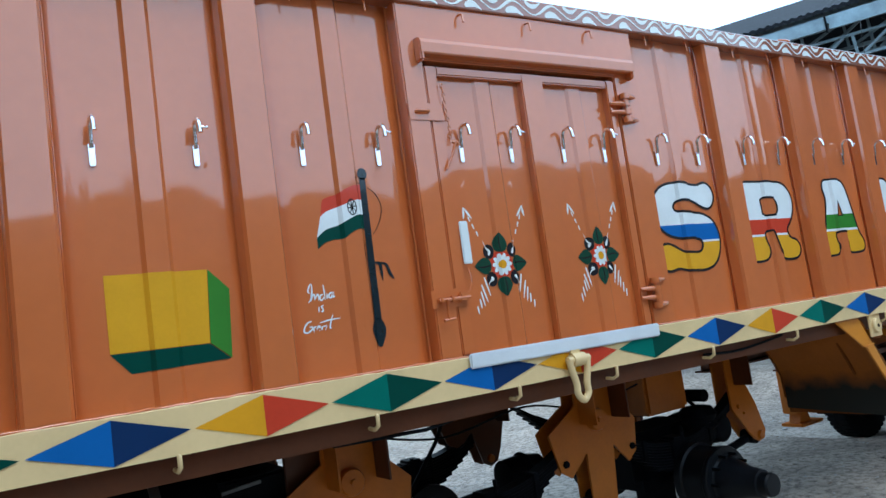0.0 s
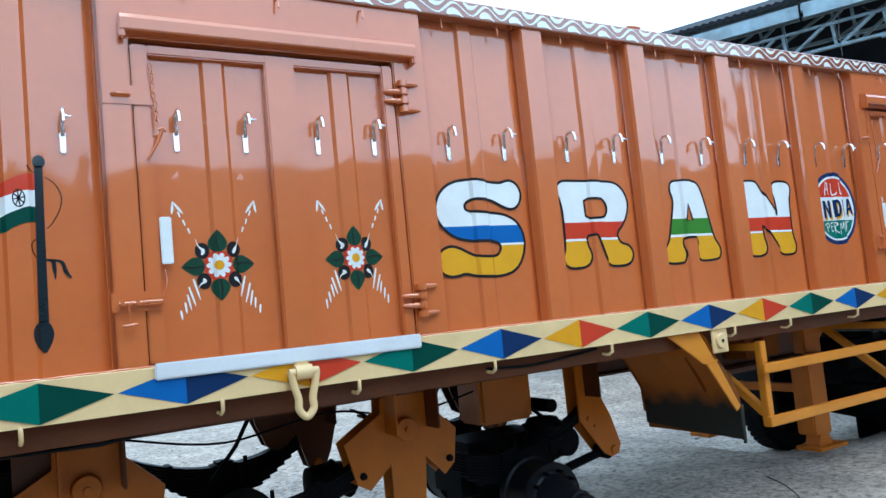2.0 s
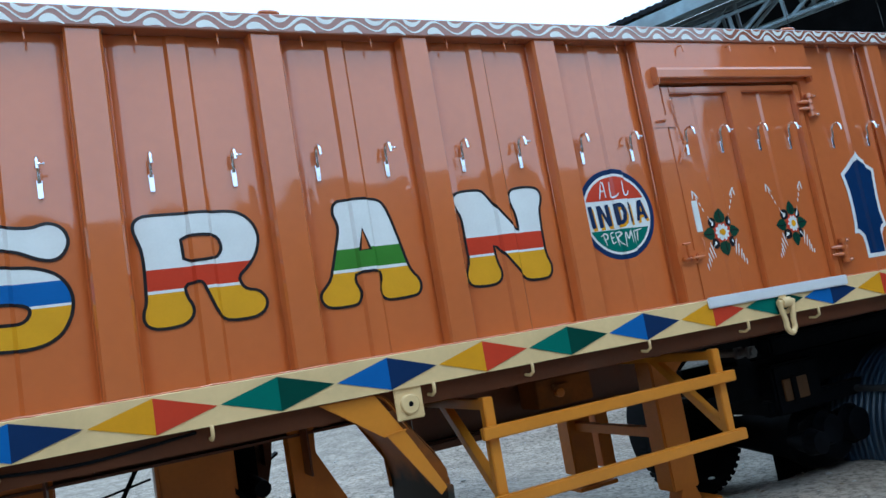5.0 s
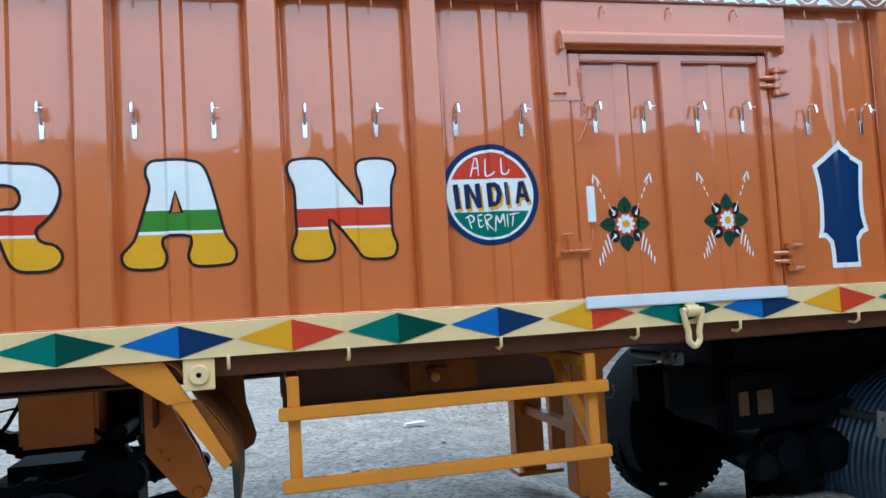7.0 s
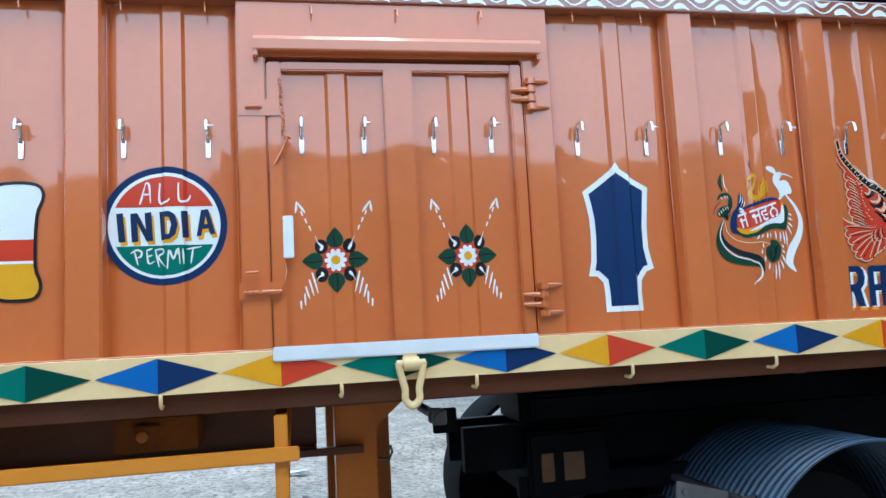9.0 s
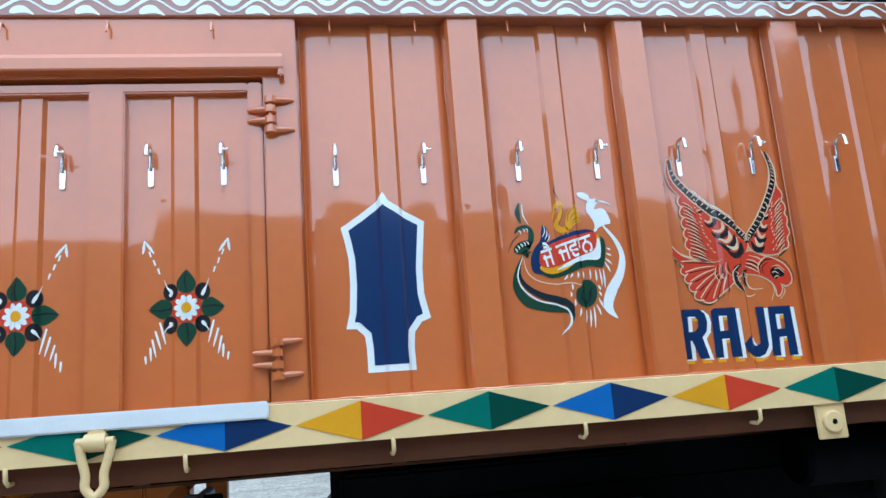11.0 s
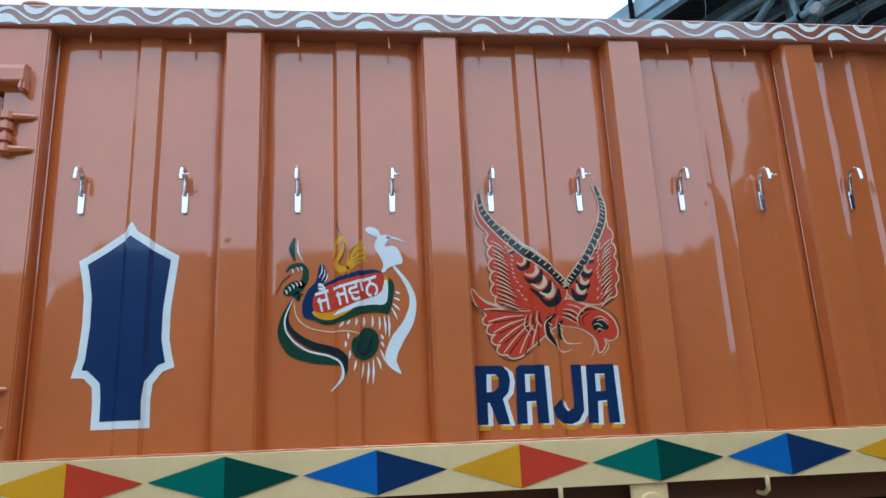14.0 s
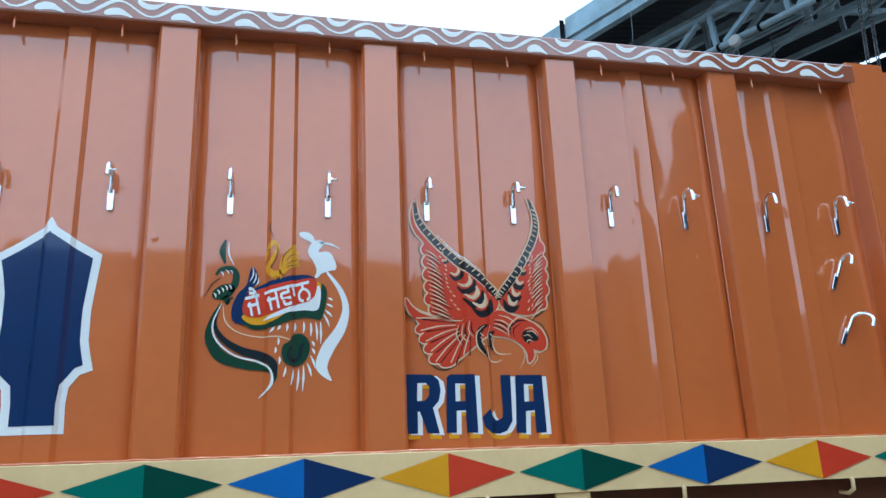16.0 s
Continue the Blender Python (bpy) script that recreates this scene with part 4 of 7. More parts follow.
# landing legs
for y in (0.88, 2.05):
    leg = part("landing_leg", block(3.85, 4.08, y, y + 0.17, 0.2, 1.22, 0.01), ORANGE_DULL, trailer, "orange-brown square landing leg")
    part("leg_foot", block(3.84, 4.22, y - 0.04, y + 0.2, 0.07, 0.1, 0.004), ORANGE_DULL, leg)
    part("leg_shoe", plate([(3.90, 0.1), (4.1, 0.1), (4.05, 0.21), (3.94, 0.21)], y + 0.02, y + 0.15, 0.003), ORANGE_DULL, leg)
    part("leg_gusset", plate([(4.08, 1.22), (4.36, 1.22), (4.08, 0.98)], y + 0.02, y + 0.032, 0.001), ORANGE_DULL, leg)
    part("leg_hook", tube([(4.09, y + 0.05, 0.8), (4.15, y + 0.05, 0.79), (4.17, y + 0.05, 0.83), (4.16, y + 0.05, 0.87)], 0.008, 7), STEEL, leg)
part("leg_brace", block(3.92, 3.99, 1.06, 2.05, 0.55, 0.62, 0.004), ORANGE_DULL, trailer)
part("leg_brace", block(4.17, 4.3, 2.1, 2.2, 0.2, 1.2, 0.006), ORANGE_DULL, trailer)

# ---- tractor unit under the front of the trailer ----
tractor = thing("tractor_unit", "dark tractor unit coupled below the trailer's front, in deep shade", "truck")
def wheel(x, z, r, y0, y1):
    w = y1 - y0
    prof = [(y0 + 0.06, r * 0.56), (y0 + 0.015, r * 0.62), (y0, r * 0.80), (y0 + 0.02, r * 0.95), (y0 + 0.05, r), (y1 - 0.05, r), (y1 - 0.02, r * 0.95), (y1, r * 0.80), (y1 - 0.015, r * 0.62), (y1 - 0.06, r * 0.56)]
    t = part("tyre", turned(prof, (x, 0, z), "y", 56), RUBBER, tractor, "black truck tyre")
    for i in range(44):
        a = 2 * math.pi * i / 44
        for side in (0, 1):
            ya, yb = (y0 + 0.03, y0 + w * 0.44) if side == 0 else (y0 + w * 0.56, y1 - 0.03)
            bm = block(-0.022, 0.022, ya, yb, r - 0.012, r + 0.012, 0)
            bm.transform(Matrix.Translation((x, 0, z)) @ Matrix.Rotation(a + side * 0.07, 4, "Y"))
            part("tread_block", bm, RUBBER, t)
    part("rim", turned([(y0 + 0.13, r * 0.2), (y0 + 0.12, r * 0.42), (y0 + 0.07, r * 0.52), (y0 + 0.05, r * 0.57), (y1 - 0.06, r * 0.565)], (x, 0, z), "y", 40), IRON, t)
    part("hub", turned([(y0 + 0.02, 0.03), (y0 + 0.025, 0.09), (y0 + 0.12, 0.11)], (x, 0, z), "y", 24), IRON, t)


wheel(5.27, 0.205, 0.505, 2.10, 2.37)
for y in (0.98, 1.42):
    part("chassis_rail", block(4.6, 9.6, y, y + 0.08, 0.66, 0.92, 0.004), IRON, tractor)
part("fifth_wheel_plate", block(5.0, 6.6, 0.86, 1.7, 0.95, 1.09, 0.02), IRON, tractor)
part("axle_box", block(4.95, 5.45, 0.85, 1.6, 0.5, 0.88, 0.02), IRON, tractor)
part("bracket_plate", block(5.02, 5.28, 0.83, 0.848, 0.60, 0.76, 0.004), DARK_ORANGE, tractor, "small orange steel plate")
part("plate_slot", block(5.095, 5.15, 0.815, 0.83, 0.59, 0.77, 0.003), IRON, tractor)
# ribbed mudguard
bm = bmesh.new()
c0, c1, R = 6.487, 0.145, 0.693
rows = []
for i in range(29):
    a = radians(-15 + 210 * i / 28)
    row = []
    for j in range(93):
        y = 1.2 * j / 92
        r = R + (-0.011 if j % 4 == 2 else 0.0)
        row.append(bm.verts.new((c0 - r * math.cos(a), y, c1 + r * math.sin(a))))
    rows.append(row)
for a, b in zip(rows, rows[1:]):
    for j in range(92):
        bm.faces.new((a[j], a[j + 1], b[j + 1], b[j]))
near_guard = part("mudguard", shade(bm, 30), PLASTIC, tractor, "ribbed black plastic wheel guard")
part("guard_lip", tube([(c0 - (R - 0.004) * math.cos(radians(-15 + 5 * i)), -0.002, c1 + (R - 0.004) * math.sin(radians(-15 + 5 * i))) for i in range(43)], 0.011, 8), PLASTIC, near_guard)
def far_guard(cx, cz, r, y0, y1):
    """The wheel guard on the far side: a smooth half-round shell with a rolled rim."""
    rows = []
    shell = bmesh.new()
    for i in range(37):
        a = radians(-28 + 216 * i / 36)
        rows.append([shell.verts.new((cx - rr * math.cos(a), y, cz + rr * math.sin(a))) for y, rr in ((y0, r - 0.03), (y0 + 0.004, r - 0.004), (y0 + 0.03, r), (y1, r))])
    for a, b in zip(rows, rows[1:]):
        for j in range(3):
            shell.faces.new((a[j], a[j + 1], b[j + 1], b[j]))
    return part("mudguard", shade(shell, 30), RUBBER, tractor, "smooth black wheel guard on the far side")


far_guard(5.46, 0.35, 0.71, 1.9, 2.46)
part("axle_tube", turned([(0.9, 0.16), (0.95, 0.2), (1.15, 0.26), (1.35, 0.2), (2.2, 0.11)], (5.55, 0, 0.22), "y", 24), IRON, tractor)
part("tyre", turned([(0.5, 0.3), (0.46, 0.45), (0.5, 0.5), (0.75, 0.5), (0.78, 0.45), (0.74, 0.3)], (6.487, 0, 0.145), "y", 48), RUBBER, tractor)
for x, y0, y1, z in ((4.36, 0.42, 1.0, 1.06), (5.88, 0.02, 0.95, 0.545)):
    pipe = part("guard_tube", tube([(x, y0, z), (x, y1, z)], 0.027, 12), STEEL, tractor, "grey steel mounting tube")
    for y in (y0 + 0.03, y0 + 0.14):
        part("tube_clamp", block(x - 0.038, x + 0.038, y - 0.015, y + 0.015, z - 0.038, z + 0.038, 0.006), STEEL, pipe)
    part("tube_plate", block(x - 0.01, x + 0.12, y0 + 0.16, y0 + 0.18, z - 0.1, z + 0.03, 0.006), IRON, pipe)
clamp_plate = part("clamp_plate", plate([(5.515, 0.685), (5.80, 0.605), (5.765, 0.44), (5.49, 0.53)], 0.195, 0.205, 0.004), STEEL, tractor, "grey steel clamp plate on the wheel guard")
part("plate_hole", turned([(-0.004, 0.005), (-0.004, 0.024), (0.004, 0.024)], (5.61, 0.193, 0.537), "y", 16), IRON, clamp_plate)
part("plate_flange", plate([(5.68, 0.44), (5.93, 0.37), (5.90, 0.29), (5.66, 0.36)], 0.11, 0.12, 0.004), STEEL, clamp_plate)
part("plate_bolt", turned([(-0.02, 0.014), (0.0, 0.016)], (5.55, 0.195, 0.63), "y", 6), STEEL, clamp_plate)
tank = part("air_tank", turned([(7.25, 0.05), (7.27, 0.12), (7.3, 0.14), (7.75, 0.14), (7.78, 0.12), (7.8, 0.05)], (0, 0.62, 1.0), "x", 24), IRON, tractor, "black air tank")
# two black boxes added on the far side to darken the ground beneath
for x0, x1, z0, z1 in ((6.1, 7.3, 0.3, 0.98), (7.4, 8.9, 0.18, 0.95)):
    box = part("side_tank", block(x0, x1, 1.95, 2.42, z0 - 0.3, z1, 0.06), IRON, tractor, "black block added on the far side to keep light out")
    for k in (0.2, 0.8):
        xx = x0 + (x1 - x0) * k
        part("tank_strap", block(xx - 0.03, xx + 0.03, 1.94, 2.43, z0 - 0.305, z1 + 0.006, 0.004), RUBBER, box)
part("battery_box", block(7.9, 8.5, 0.35, 0.9, 0.7, 1.05, 0.012), STEEL, tractor)
part("cab_back", block(9.4, 9.6, 0.1, 2.4, 0.6, 1.28, 0.03), IRON, tractor)
part("coil_line", tube([(5.9 + 0.004 * i, 0.9 + 0.05 * math.cos(i * 0.7), 1.16 + 0.05 * math.sin(i * 0.7)) for i in range(100)], 0.006, 6), RUBBER, tractor)
for x, z, r, y0 in ((5.32, 0.34, 0.12, 0.72), (5.72, 0.30, 0.14, 0.8), (5.05, 0.30, 0.09, 0.62)):
    pot = part("air_chamber", turned([(y0, r * 0.4), (y0 + 0.01, r * 0.9), (y0 + 0.07, r), (y0 + 0.09, r * 1.08), (y0 + 0.11, r), (y0 + 0.2, r * 0.8), (y0 + 0.3, r * 0.3)], (x, 0, z), "y", 24), IRON, tractor, "black brake chamber")
    part("clamp_ring", turned([(y0 + 0.085, r * 1.12), (y0 + 0.1, r * 1.12)], (x, 0, z), "y", 24), IRON, pot)
# black sheet added to hide bright ground where deep shade belongs
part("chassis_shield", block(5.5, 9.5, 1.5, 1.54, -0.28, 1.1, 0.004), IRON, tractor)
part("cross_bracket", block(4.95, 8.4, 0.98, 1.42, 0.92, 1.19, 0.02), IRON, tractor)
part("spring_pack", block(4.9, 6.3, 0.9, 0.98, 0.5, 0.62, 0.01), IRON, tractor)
part("air_tank", turned([(-3.5, 0.05), (-3.47, 0.14), (-3.4, 0.17), (-2.5, 0.17), (-2.43, 0.14), (-2.4, 0.05)], (0, 0.62, 1.0), "x", 28), IRON, trailer, "black air tank below the deck")
part("tank_band", turned([(-2.7, 0.176), (-2.66, 0.176)], (0, 0.62, 1.0), "x", 28), STEEL, trailer)
for x, y in ((-0.86, 1.4), (0.45, 1.4)):
    part("brake_rod", tube([(x - 0.24, y, 0.62), (x, y, 0.9), (x + 0.16, y, 1.18)], 0.013, 9), IRON, trailer)
part("cross_tube", tube([(1.15, 0.95, 0.86), (1.15, 1.72, 0.86)], 0.045, 12), IRON, trailer)
# unidentified black mass, built as a plain box
tool_box = part("tool_box", block(-2.62, -1.96, 0.95, 1.5, 0.25, 1.03, 0.015), IRON, trailer, "unidentified black mass below the deck, built as a box")
# pale bar stands in for the bright highlight along its edge
part("box_lid_edge", bar((-2.6, 0.94, 0.955), (-2.12, 0.94, 1.0), 0.014, 0.018), STEEL, tool_box)
part("spring_bracket", block(-2.0, -1.80, 0.93, 0.96, 0.62, 1.2, 0.006), BROWN, trailer)
for cx in (-0.8, 0.82):
    if cx > 0:
        # black blocks added to cover bright ground in the dark gaps
        part("axle_housing", block(cx - 0.36, cx + 0.4, 1.0, 1.5, 0.3, 0.7, 0.08), IRON, trailer)
        part("relay_box", block(cx + 0.05, cx + 0.38, 1.32, 1.6, 0.74, 1.2, 0.03), IRON, trailer)
    for k in (-0.07, 0.07):
        part("saddle_bolt", tube([(cx + k, 1.72, 0.4), (cx + k, 1.72, 0.78)], 0.014, 8), IRON, trailer)
    part("brake_pot", turned([(cx + 0.3, 0.05), (cx + 0.31, 0.1), (cx + 0.45, 0.11), (cx + 0.47, 0.125), (cx + 0.49, 0.11), (cx + 0.6, 0.09)], (0, 1.25, 0.62), "x", 24), IRON, trailer)

# ---- painted signs ----
def islands(bm):
    """Each separate piece of a mesh by itself."""
    bm.verts.index_update()
    left = set(bm.verts)
    groups = []
    while left:
        todo = [left.pop()]
        got = set(todo)
        while todo:
            for e in todo.pop().link_edges:
                for v in e.verts:
                    if v in left:
                        left.discard(v)
                        got.add(v)
                        todo.append(v)
        groups.append({v.index for v in got})
    out = []
    for g in groups:
        one = bm.copy()
        bmesh.ops.delete(one, geom=[v for v in one.verts if v.index not in g], context="VERTS")
        if one.faces:
            out.append(one)
    return out


def bands(name, loops, cuts, label):
    """A bubbly letter: black outline, and bands of colour between the heights in cuts."""
    for k, loop in enumerate(loops):
        a, b = grown(loop, 0.0068), grown(loop, -0.0066)
        edge = [[[a[i - 1], a[i], b[i], b[i - 1]]] for i in range(len(loop))]
        if k == 0:
            base = paint(name, edge, BLACK, trailer, 2.8, label)
        else:
            paint("inner_outline", edge, BLACK, base, 2.8)
    for (low, mat), high in zip(cuts, [c[0] for c in cuts[1:]] + [None]):
        for piece in islands(brushed([loops], 1.6, low, high)):
            part("colour_band", piece, mat, base)
    return base


# outlines of the four bubbly letters
S_SHAPE = [(0.235, 2.201), (0.26, 2.211), (0.293, 2.217), (0.328, 2.205), (0.353, 2.176), (0.361, 2.133), (0.343, 2.092), (0.317, 2.069), (0.284, 2.063), (0.241, 2.075), (0.203, 2.095), (0.165, 2.112),
           (0.119, 2.117), (0.073, 2.119), (0.039, 2.113), (0.012, 2.098), (0.003, 2.079), (0.013, 2.06), (0.046, 2.054), (0.106, 2.051), (0.176, 2.045), (0.222, 2.041), (0.269, 2.026), (0.307, 2.005),
           (0.337, 1.969), (0.353, 1.923), (0.354, 1.877), (0.34, 1.824), (0.307, 1.769), (0.26, 1.737), (0.212, 1.725), (0.158, 1.721), (0.09, 1.724), (0.038, 1.729), (-0.027, 1.745), (-0.063, 1.735),
           (-0.106, 1.732), (-0.148, 1.744), (-0.171, 1.775), (-0.177, 1.813), (-0.166, 1.851), (-0.137, 1.875), (-0.093, 1.885), (-0.051, 1.875), (-0.005, 1.852), (0.038, 1.832), (0.09, 1.825), (0.151, 1.823),
           (0.182, 1.833), (0.2, 1.859), (0.198, 1.884), (0.172, 1.898), (0.118, 1.904), (0.051, 1.904), (-0.016, 1.912), (-0.066, 1.927), (-0.114, 1.958), (-0.15, 2), (-0.166, 2.044), (-0.163, 2.09),
           (-0.142, 2.14), (-0.1, 2.183), (-0.048, 2.206), (0.012, 2.216), (0.08, 2.219), (0.126, 2.213), (0.172, 2.205)]
R_OUT = [(0.668, 2.218), (0.806, 2.217), (0.919, 2.216), (1.006, 2.214), (1.053, 2.197), (1.093, 2.158), (1.113, 2.105), (1.11, 2.058), (1.088, 2.003), (1.052, 1.958), (1.006, 1.918), (1.017, 1.877),
         (1.039, 1.857), (1.083, 1.85), (1.113, 1.815), (1.115, 1.779), (1.089, 1.744), (1.042, 1.729), (0.946, 1.731), (0.915, 1.75), (0.896, 1.787), (0.875, 1.851), (0.854, 1.911), (0.836, 1.915),
         (0.78, 1.907), (0.783, 1.858), (0.806, 1.812), (0.803, 1.777), (0.78, 1.748), (0.742, 1.734), (0.661, 1.731), (0.619, 1.746), (0.604, 1.777), (0.608, 1.811), (0.622, 1.844), (0.626, 1.912),
         (0.629, 2), (0.626, 2.07), (0.613, 2.115), (0.6, 2.16), (0.608, 2.195), (0.637, 2.214)]
R_IN = [(0.785, 2.117), (0.907, 2.117), (0.939, 2.1), (0.951, 2.056), (0.934, 2.02), (0.908, 2.008), (0.789, 2.005), (0.788, 2.063)]
A_OUT = [(1.503, 2.224), (1.552, 2.226), (1.65, 2.225), (1.7, 2.217), (1.728, 2.19), (1.747, 2.14), (1.769, 2.055), (1.791, 1.957), (1.805, 1.893), (1.821, 1.849), (1.853, 1.812), (1.86, 1.771),
         (1.842, 1.737), (1.807, 1.728), (1.691, 1.724), (1.658, 1.737), (1.644, 1.768), (1.65, 1.802), (1.662, 1.837), (1.656, 1.874), (1.54, 1.874), (1.531, 1.833), (1.55, 1.793), (1.551, 1.763),
         (1.535, 1.728), (1.503, 1.72), (1.415, 1.72), (1.375, 1.732), (1.356, 1.767), (1.361, 1.796), (1.386, 1.822), (1.415, 1.855), (1.432, 1.907), (1.455, 1.983), (1.477, 2.053), (1.486, 2.097),
         (1.479, 2.132), (1.468, 2.158), (1.472, 2.193), (1.482, 2.211)]
A_IN = [(1.597, 2.08), (1.624, 1.979), (1.572, 1.976)]
N_OUT = [(2.139, 2.223), (2.219, 2.227), (2.268, 2.223), (2.294, 2.199), (2.328, 2.148), (2.366, 2.097), (2.409, 2.044), (2.455, 1.987), (2.456, 2.02), (2.453, 2.085), (2.432, 2.141), (2.43, 2.188),
         (2.45, 2.215), (2.501, 2.223), (2.567, 2.222), (2.613, 2.21), (2.63, 2.176), (2.623, 2.138), (2.605, 2.101), (2.598, 2.017), (2.596, 1.923), (2.598, 1.848), (2.619, 1.8), (2.617, 1.763),
         (2.597, 1.731), (2.55, 1.724), (2.467, 1.727), (2.436, 1.748), (2.41, 1.79), (2.355, 1.865), (2.292, 1.94), (2.293, 1.886), (2.299, 1.84), (2.315, 1.794), (2.309, 1.757), (2.281, 1.733),
         (2.231, 1.726), (2.152, 1.73), (2.122, 1.747), (2.109, 1.784), (2.121, 1.823), (2.138, 1.864), (2.135, 1.946), (2.136, 2.028), (2.133, 2.091), (2.113, 2.134), (2.101, 2.175), (2.111, 2.206)]
S_SHAPE, R_OUT, R_IN, A_OUT, N_OUT = (smooth(loop, 1) for loop in (S_SHAPE, R_OUT, R_IN, A_OUT, N_OUT))
bands("painted_letter", [S_SHAPE], ((None, YELLOW), (1.878, WHITE), (1.889, BLUE), (1.981, WHITE)), "large bubbly letter S in white, blue and yellow")
bands("painted_letter", [R_OUT, R_IN], ((None, YELLOW), (1.881, WHITE), (1.894, RED), (1.984, WHITE)), "large bubbly letter R in white, red and yellow")
bands("painted_letter", [A_OUT, A_IN], ((None, YELLOW), (1.879, WHITE), (1.894, GREEN), (1.990, WHITE)), "large bubbly letter A in white, green and yellow")
bands("painted_letter", [N_OUT], ((None, YELLOW), (1.879, WHITE), (1.891, RED), (1.981, WHITE)), "large bubbly letter N in white, red and yellow")

# round permit badge
bx, bz = 3.111, 2.027
badge = paint("painted_badge", [[ellipse(bx, bz, 0.2595, 0.2595, 0, 56)]], NAVY2, trailer, 1.6, "round blue, red, white and green permit badge")
paint("white_ring", [[ellipse(bx, bz, 0.231, 0.231, 0, 56)]], WHITE, badge, 2.6)
inner = ellipse(bx, bz - 0.001, 0.217, 0.217, 0, 56)
paint("red_field", [[inner]], RED, badge, 3.6, "", bz + 0.082, None)
paint("green_field", [[inner]], TEAL, badge, 3.6, "", None, bz - 0.087)


def on_badge(pts):
    return [(bx + u / 1000, bz + v / 1000) for u, v in pts]


def brush_word(strokes, width, mat, lift):
    """Hand-brushed letters: tapered strokes, one mesh a stroke."""
    for pts in strokes:
        paint("badge_stroke", [[stroke(on_badge(pts), [width * 0.00055] + [width * 0.001] * max(1, len(pts) - 2) + [width * 0.00035], 4)]], mat, badge, lift)


brush_word((((-102, 94), (-94, 120), (-77, 186)), ((-79, 187), (-63, 180), (-58, 98)), ((-92, 137), (-60, 139)),
            ((-18, 187), (-21, 103), (8, 103), (24, 118)), ((60, 185), (62, 108), (94, 108), (108, 132))), 9, WHITE, 4.6)
INDIA = ([[(-197, 55), (-170, 57), (-160, -67), (-187, -70)]],
         [[(-140, 55), (-112, 57), (-78, -17), (-82, 57), (-55, 60), (-48, -65), (-75, -67), (-112, 12), (-108, -67), (-135, -70)]],
         [[(-22, 60), (20, 62), (45, 45), (55, 2), (45, -41), (20, -61), (-15, -65)], [(1, 36), (18, 36), (28, 2), (18, -37), (4, -39)]],
         [[(68, 60), (94, 62), (100, -54), (75, -58)]],
         [[(150, 65), (180, 69), (210, -41), (188, -44), (180, -17), (155, -19), (150, -48), (130, -51)], [(163, 2), (176, 3), (169, 38)]])
for letter in INDIA:
    paint("letter_shadow", [[on_badge([(u + 9, v - 15) for u, v in loop]) for loop in letter]], GOLD, badge, 4.4)
for letter in INDIA:
    paint("badge_letter", [[on_badge(loop) for loop in letter]], NAVY, badge, 5.4)
brush_word((((-125, -109), (-110, -171)), ((-140, -118), (-115, -104), (-96, -113), (-100, -133), (-118, -138)),
            ((-75, -106), (-68, -162), (-44, -154)), ((-75, -106), (-50, -99)), ((-72, -133), (-52, -128)),
            ((-40, -106), (-25, -181)), ((-40, -106), (-12, -102), (-6, -118), (-28, -138), (2, -181)),
            ((10, -190), (18, -109), (35, -147), (55, -102), (62, -171)), ((75, -104), (78, -171)), ((115, -102), (105, -167)), ((88, -106), (150, -96))), 8, ICE, 4.6)

# cube
cube = paint("painted_cube", [[[(-2.862, 1.933), (-2.52, 1.929), (-2.535, 1.665), (-2.862, 1.668)]]], YELLOW, trailer, 1.6, "painted yellow cube with green sides")
paint("cube_side", [[[(-2.518, 1.929), (-2.447, 1.853), (-2.462, 1.603), (-2.533, 1.665)]]], GREEN, cube, 1.6)
paint("cube_foot", [[[(-2.862, 1.666), (-2.535, 1.663), (-2.464, 1.601), (-2.80, 1.594)]]], TEAL2, cube, 1.6)

# flag on its spear, and the words beside it
pole = paint("painted_flag", [[stroke([(-1.855, 2.262), (-1.860, 1.966), (-1.864, 1.675)], [0.027, 0.03, 0.033], 3)], [ellipse(-1.853, 2.278, 0.0215, 0.025)],
                              [smooth([(-1.875, 1.681), (-1.895, 1.66), (-1.901, 1.63), (-1.893, 1.594), (-1.865, 1.554), (-1.842, 1.593), (-1.832, 1.626), (-1.836, 1.653), (-1.85, 1.678)], 1)]], INK, trailer, 2.6, "painted tricolour flag on a dark spear")
FLAG = ([(-1.863, 2.234), (-1.902, 2.229), (-1.938, 2.216), (-1.982, 2.194), (-2.033, 2.179), (-2.047, 2.162)],
        [(-1.866, 2.17), (-1.911, 2.166), (-1.955, 2.15), (-1.998, 2.137), (-2.032, 2.125), (-2.059, 2.106)],
        [(-1.868, 2.108), (-1.902, 2.105), (-1.947, 2.087), (-1.991, 2.066), (-2.041, 2.053), (-2.084, 2.021)],
        [(-1.869, 2.049), (-1.91, 2.045), (-1.946, 2.029), (-1.973, 2.012), (-2.015, 2.01), (-2.057, 1.997), (-2.083, 1.976)])
for upper, lower, mat in zip(FLAG, FLAG[1:], (RED, WHITE, TEAL2)):
    paint("flag_stripe", [[curve(upper, 5) + curve(lower, 5)[::-1]]], mat, pole, 1.6)
wx, wz = -1.924, 2.138
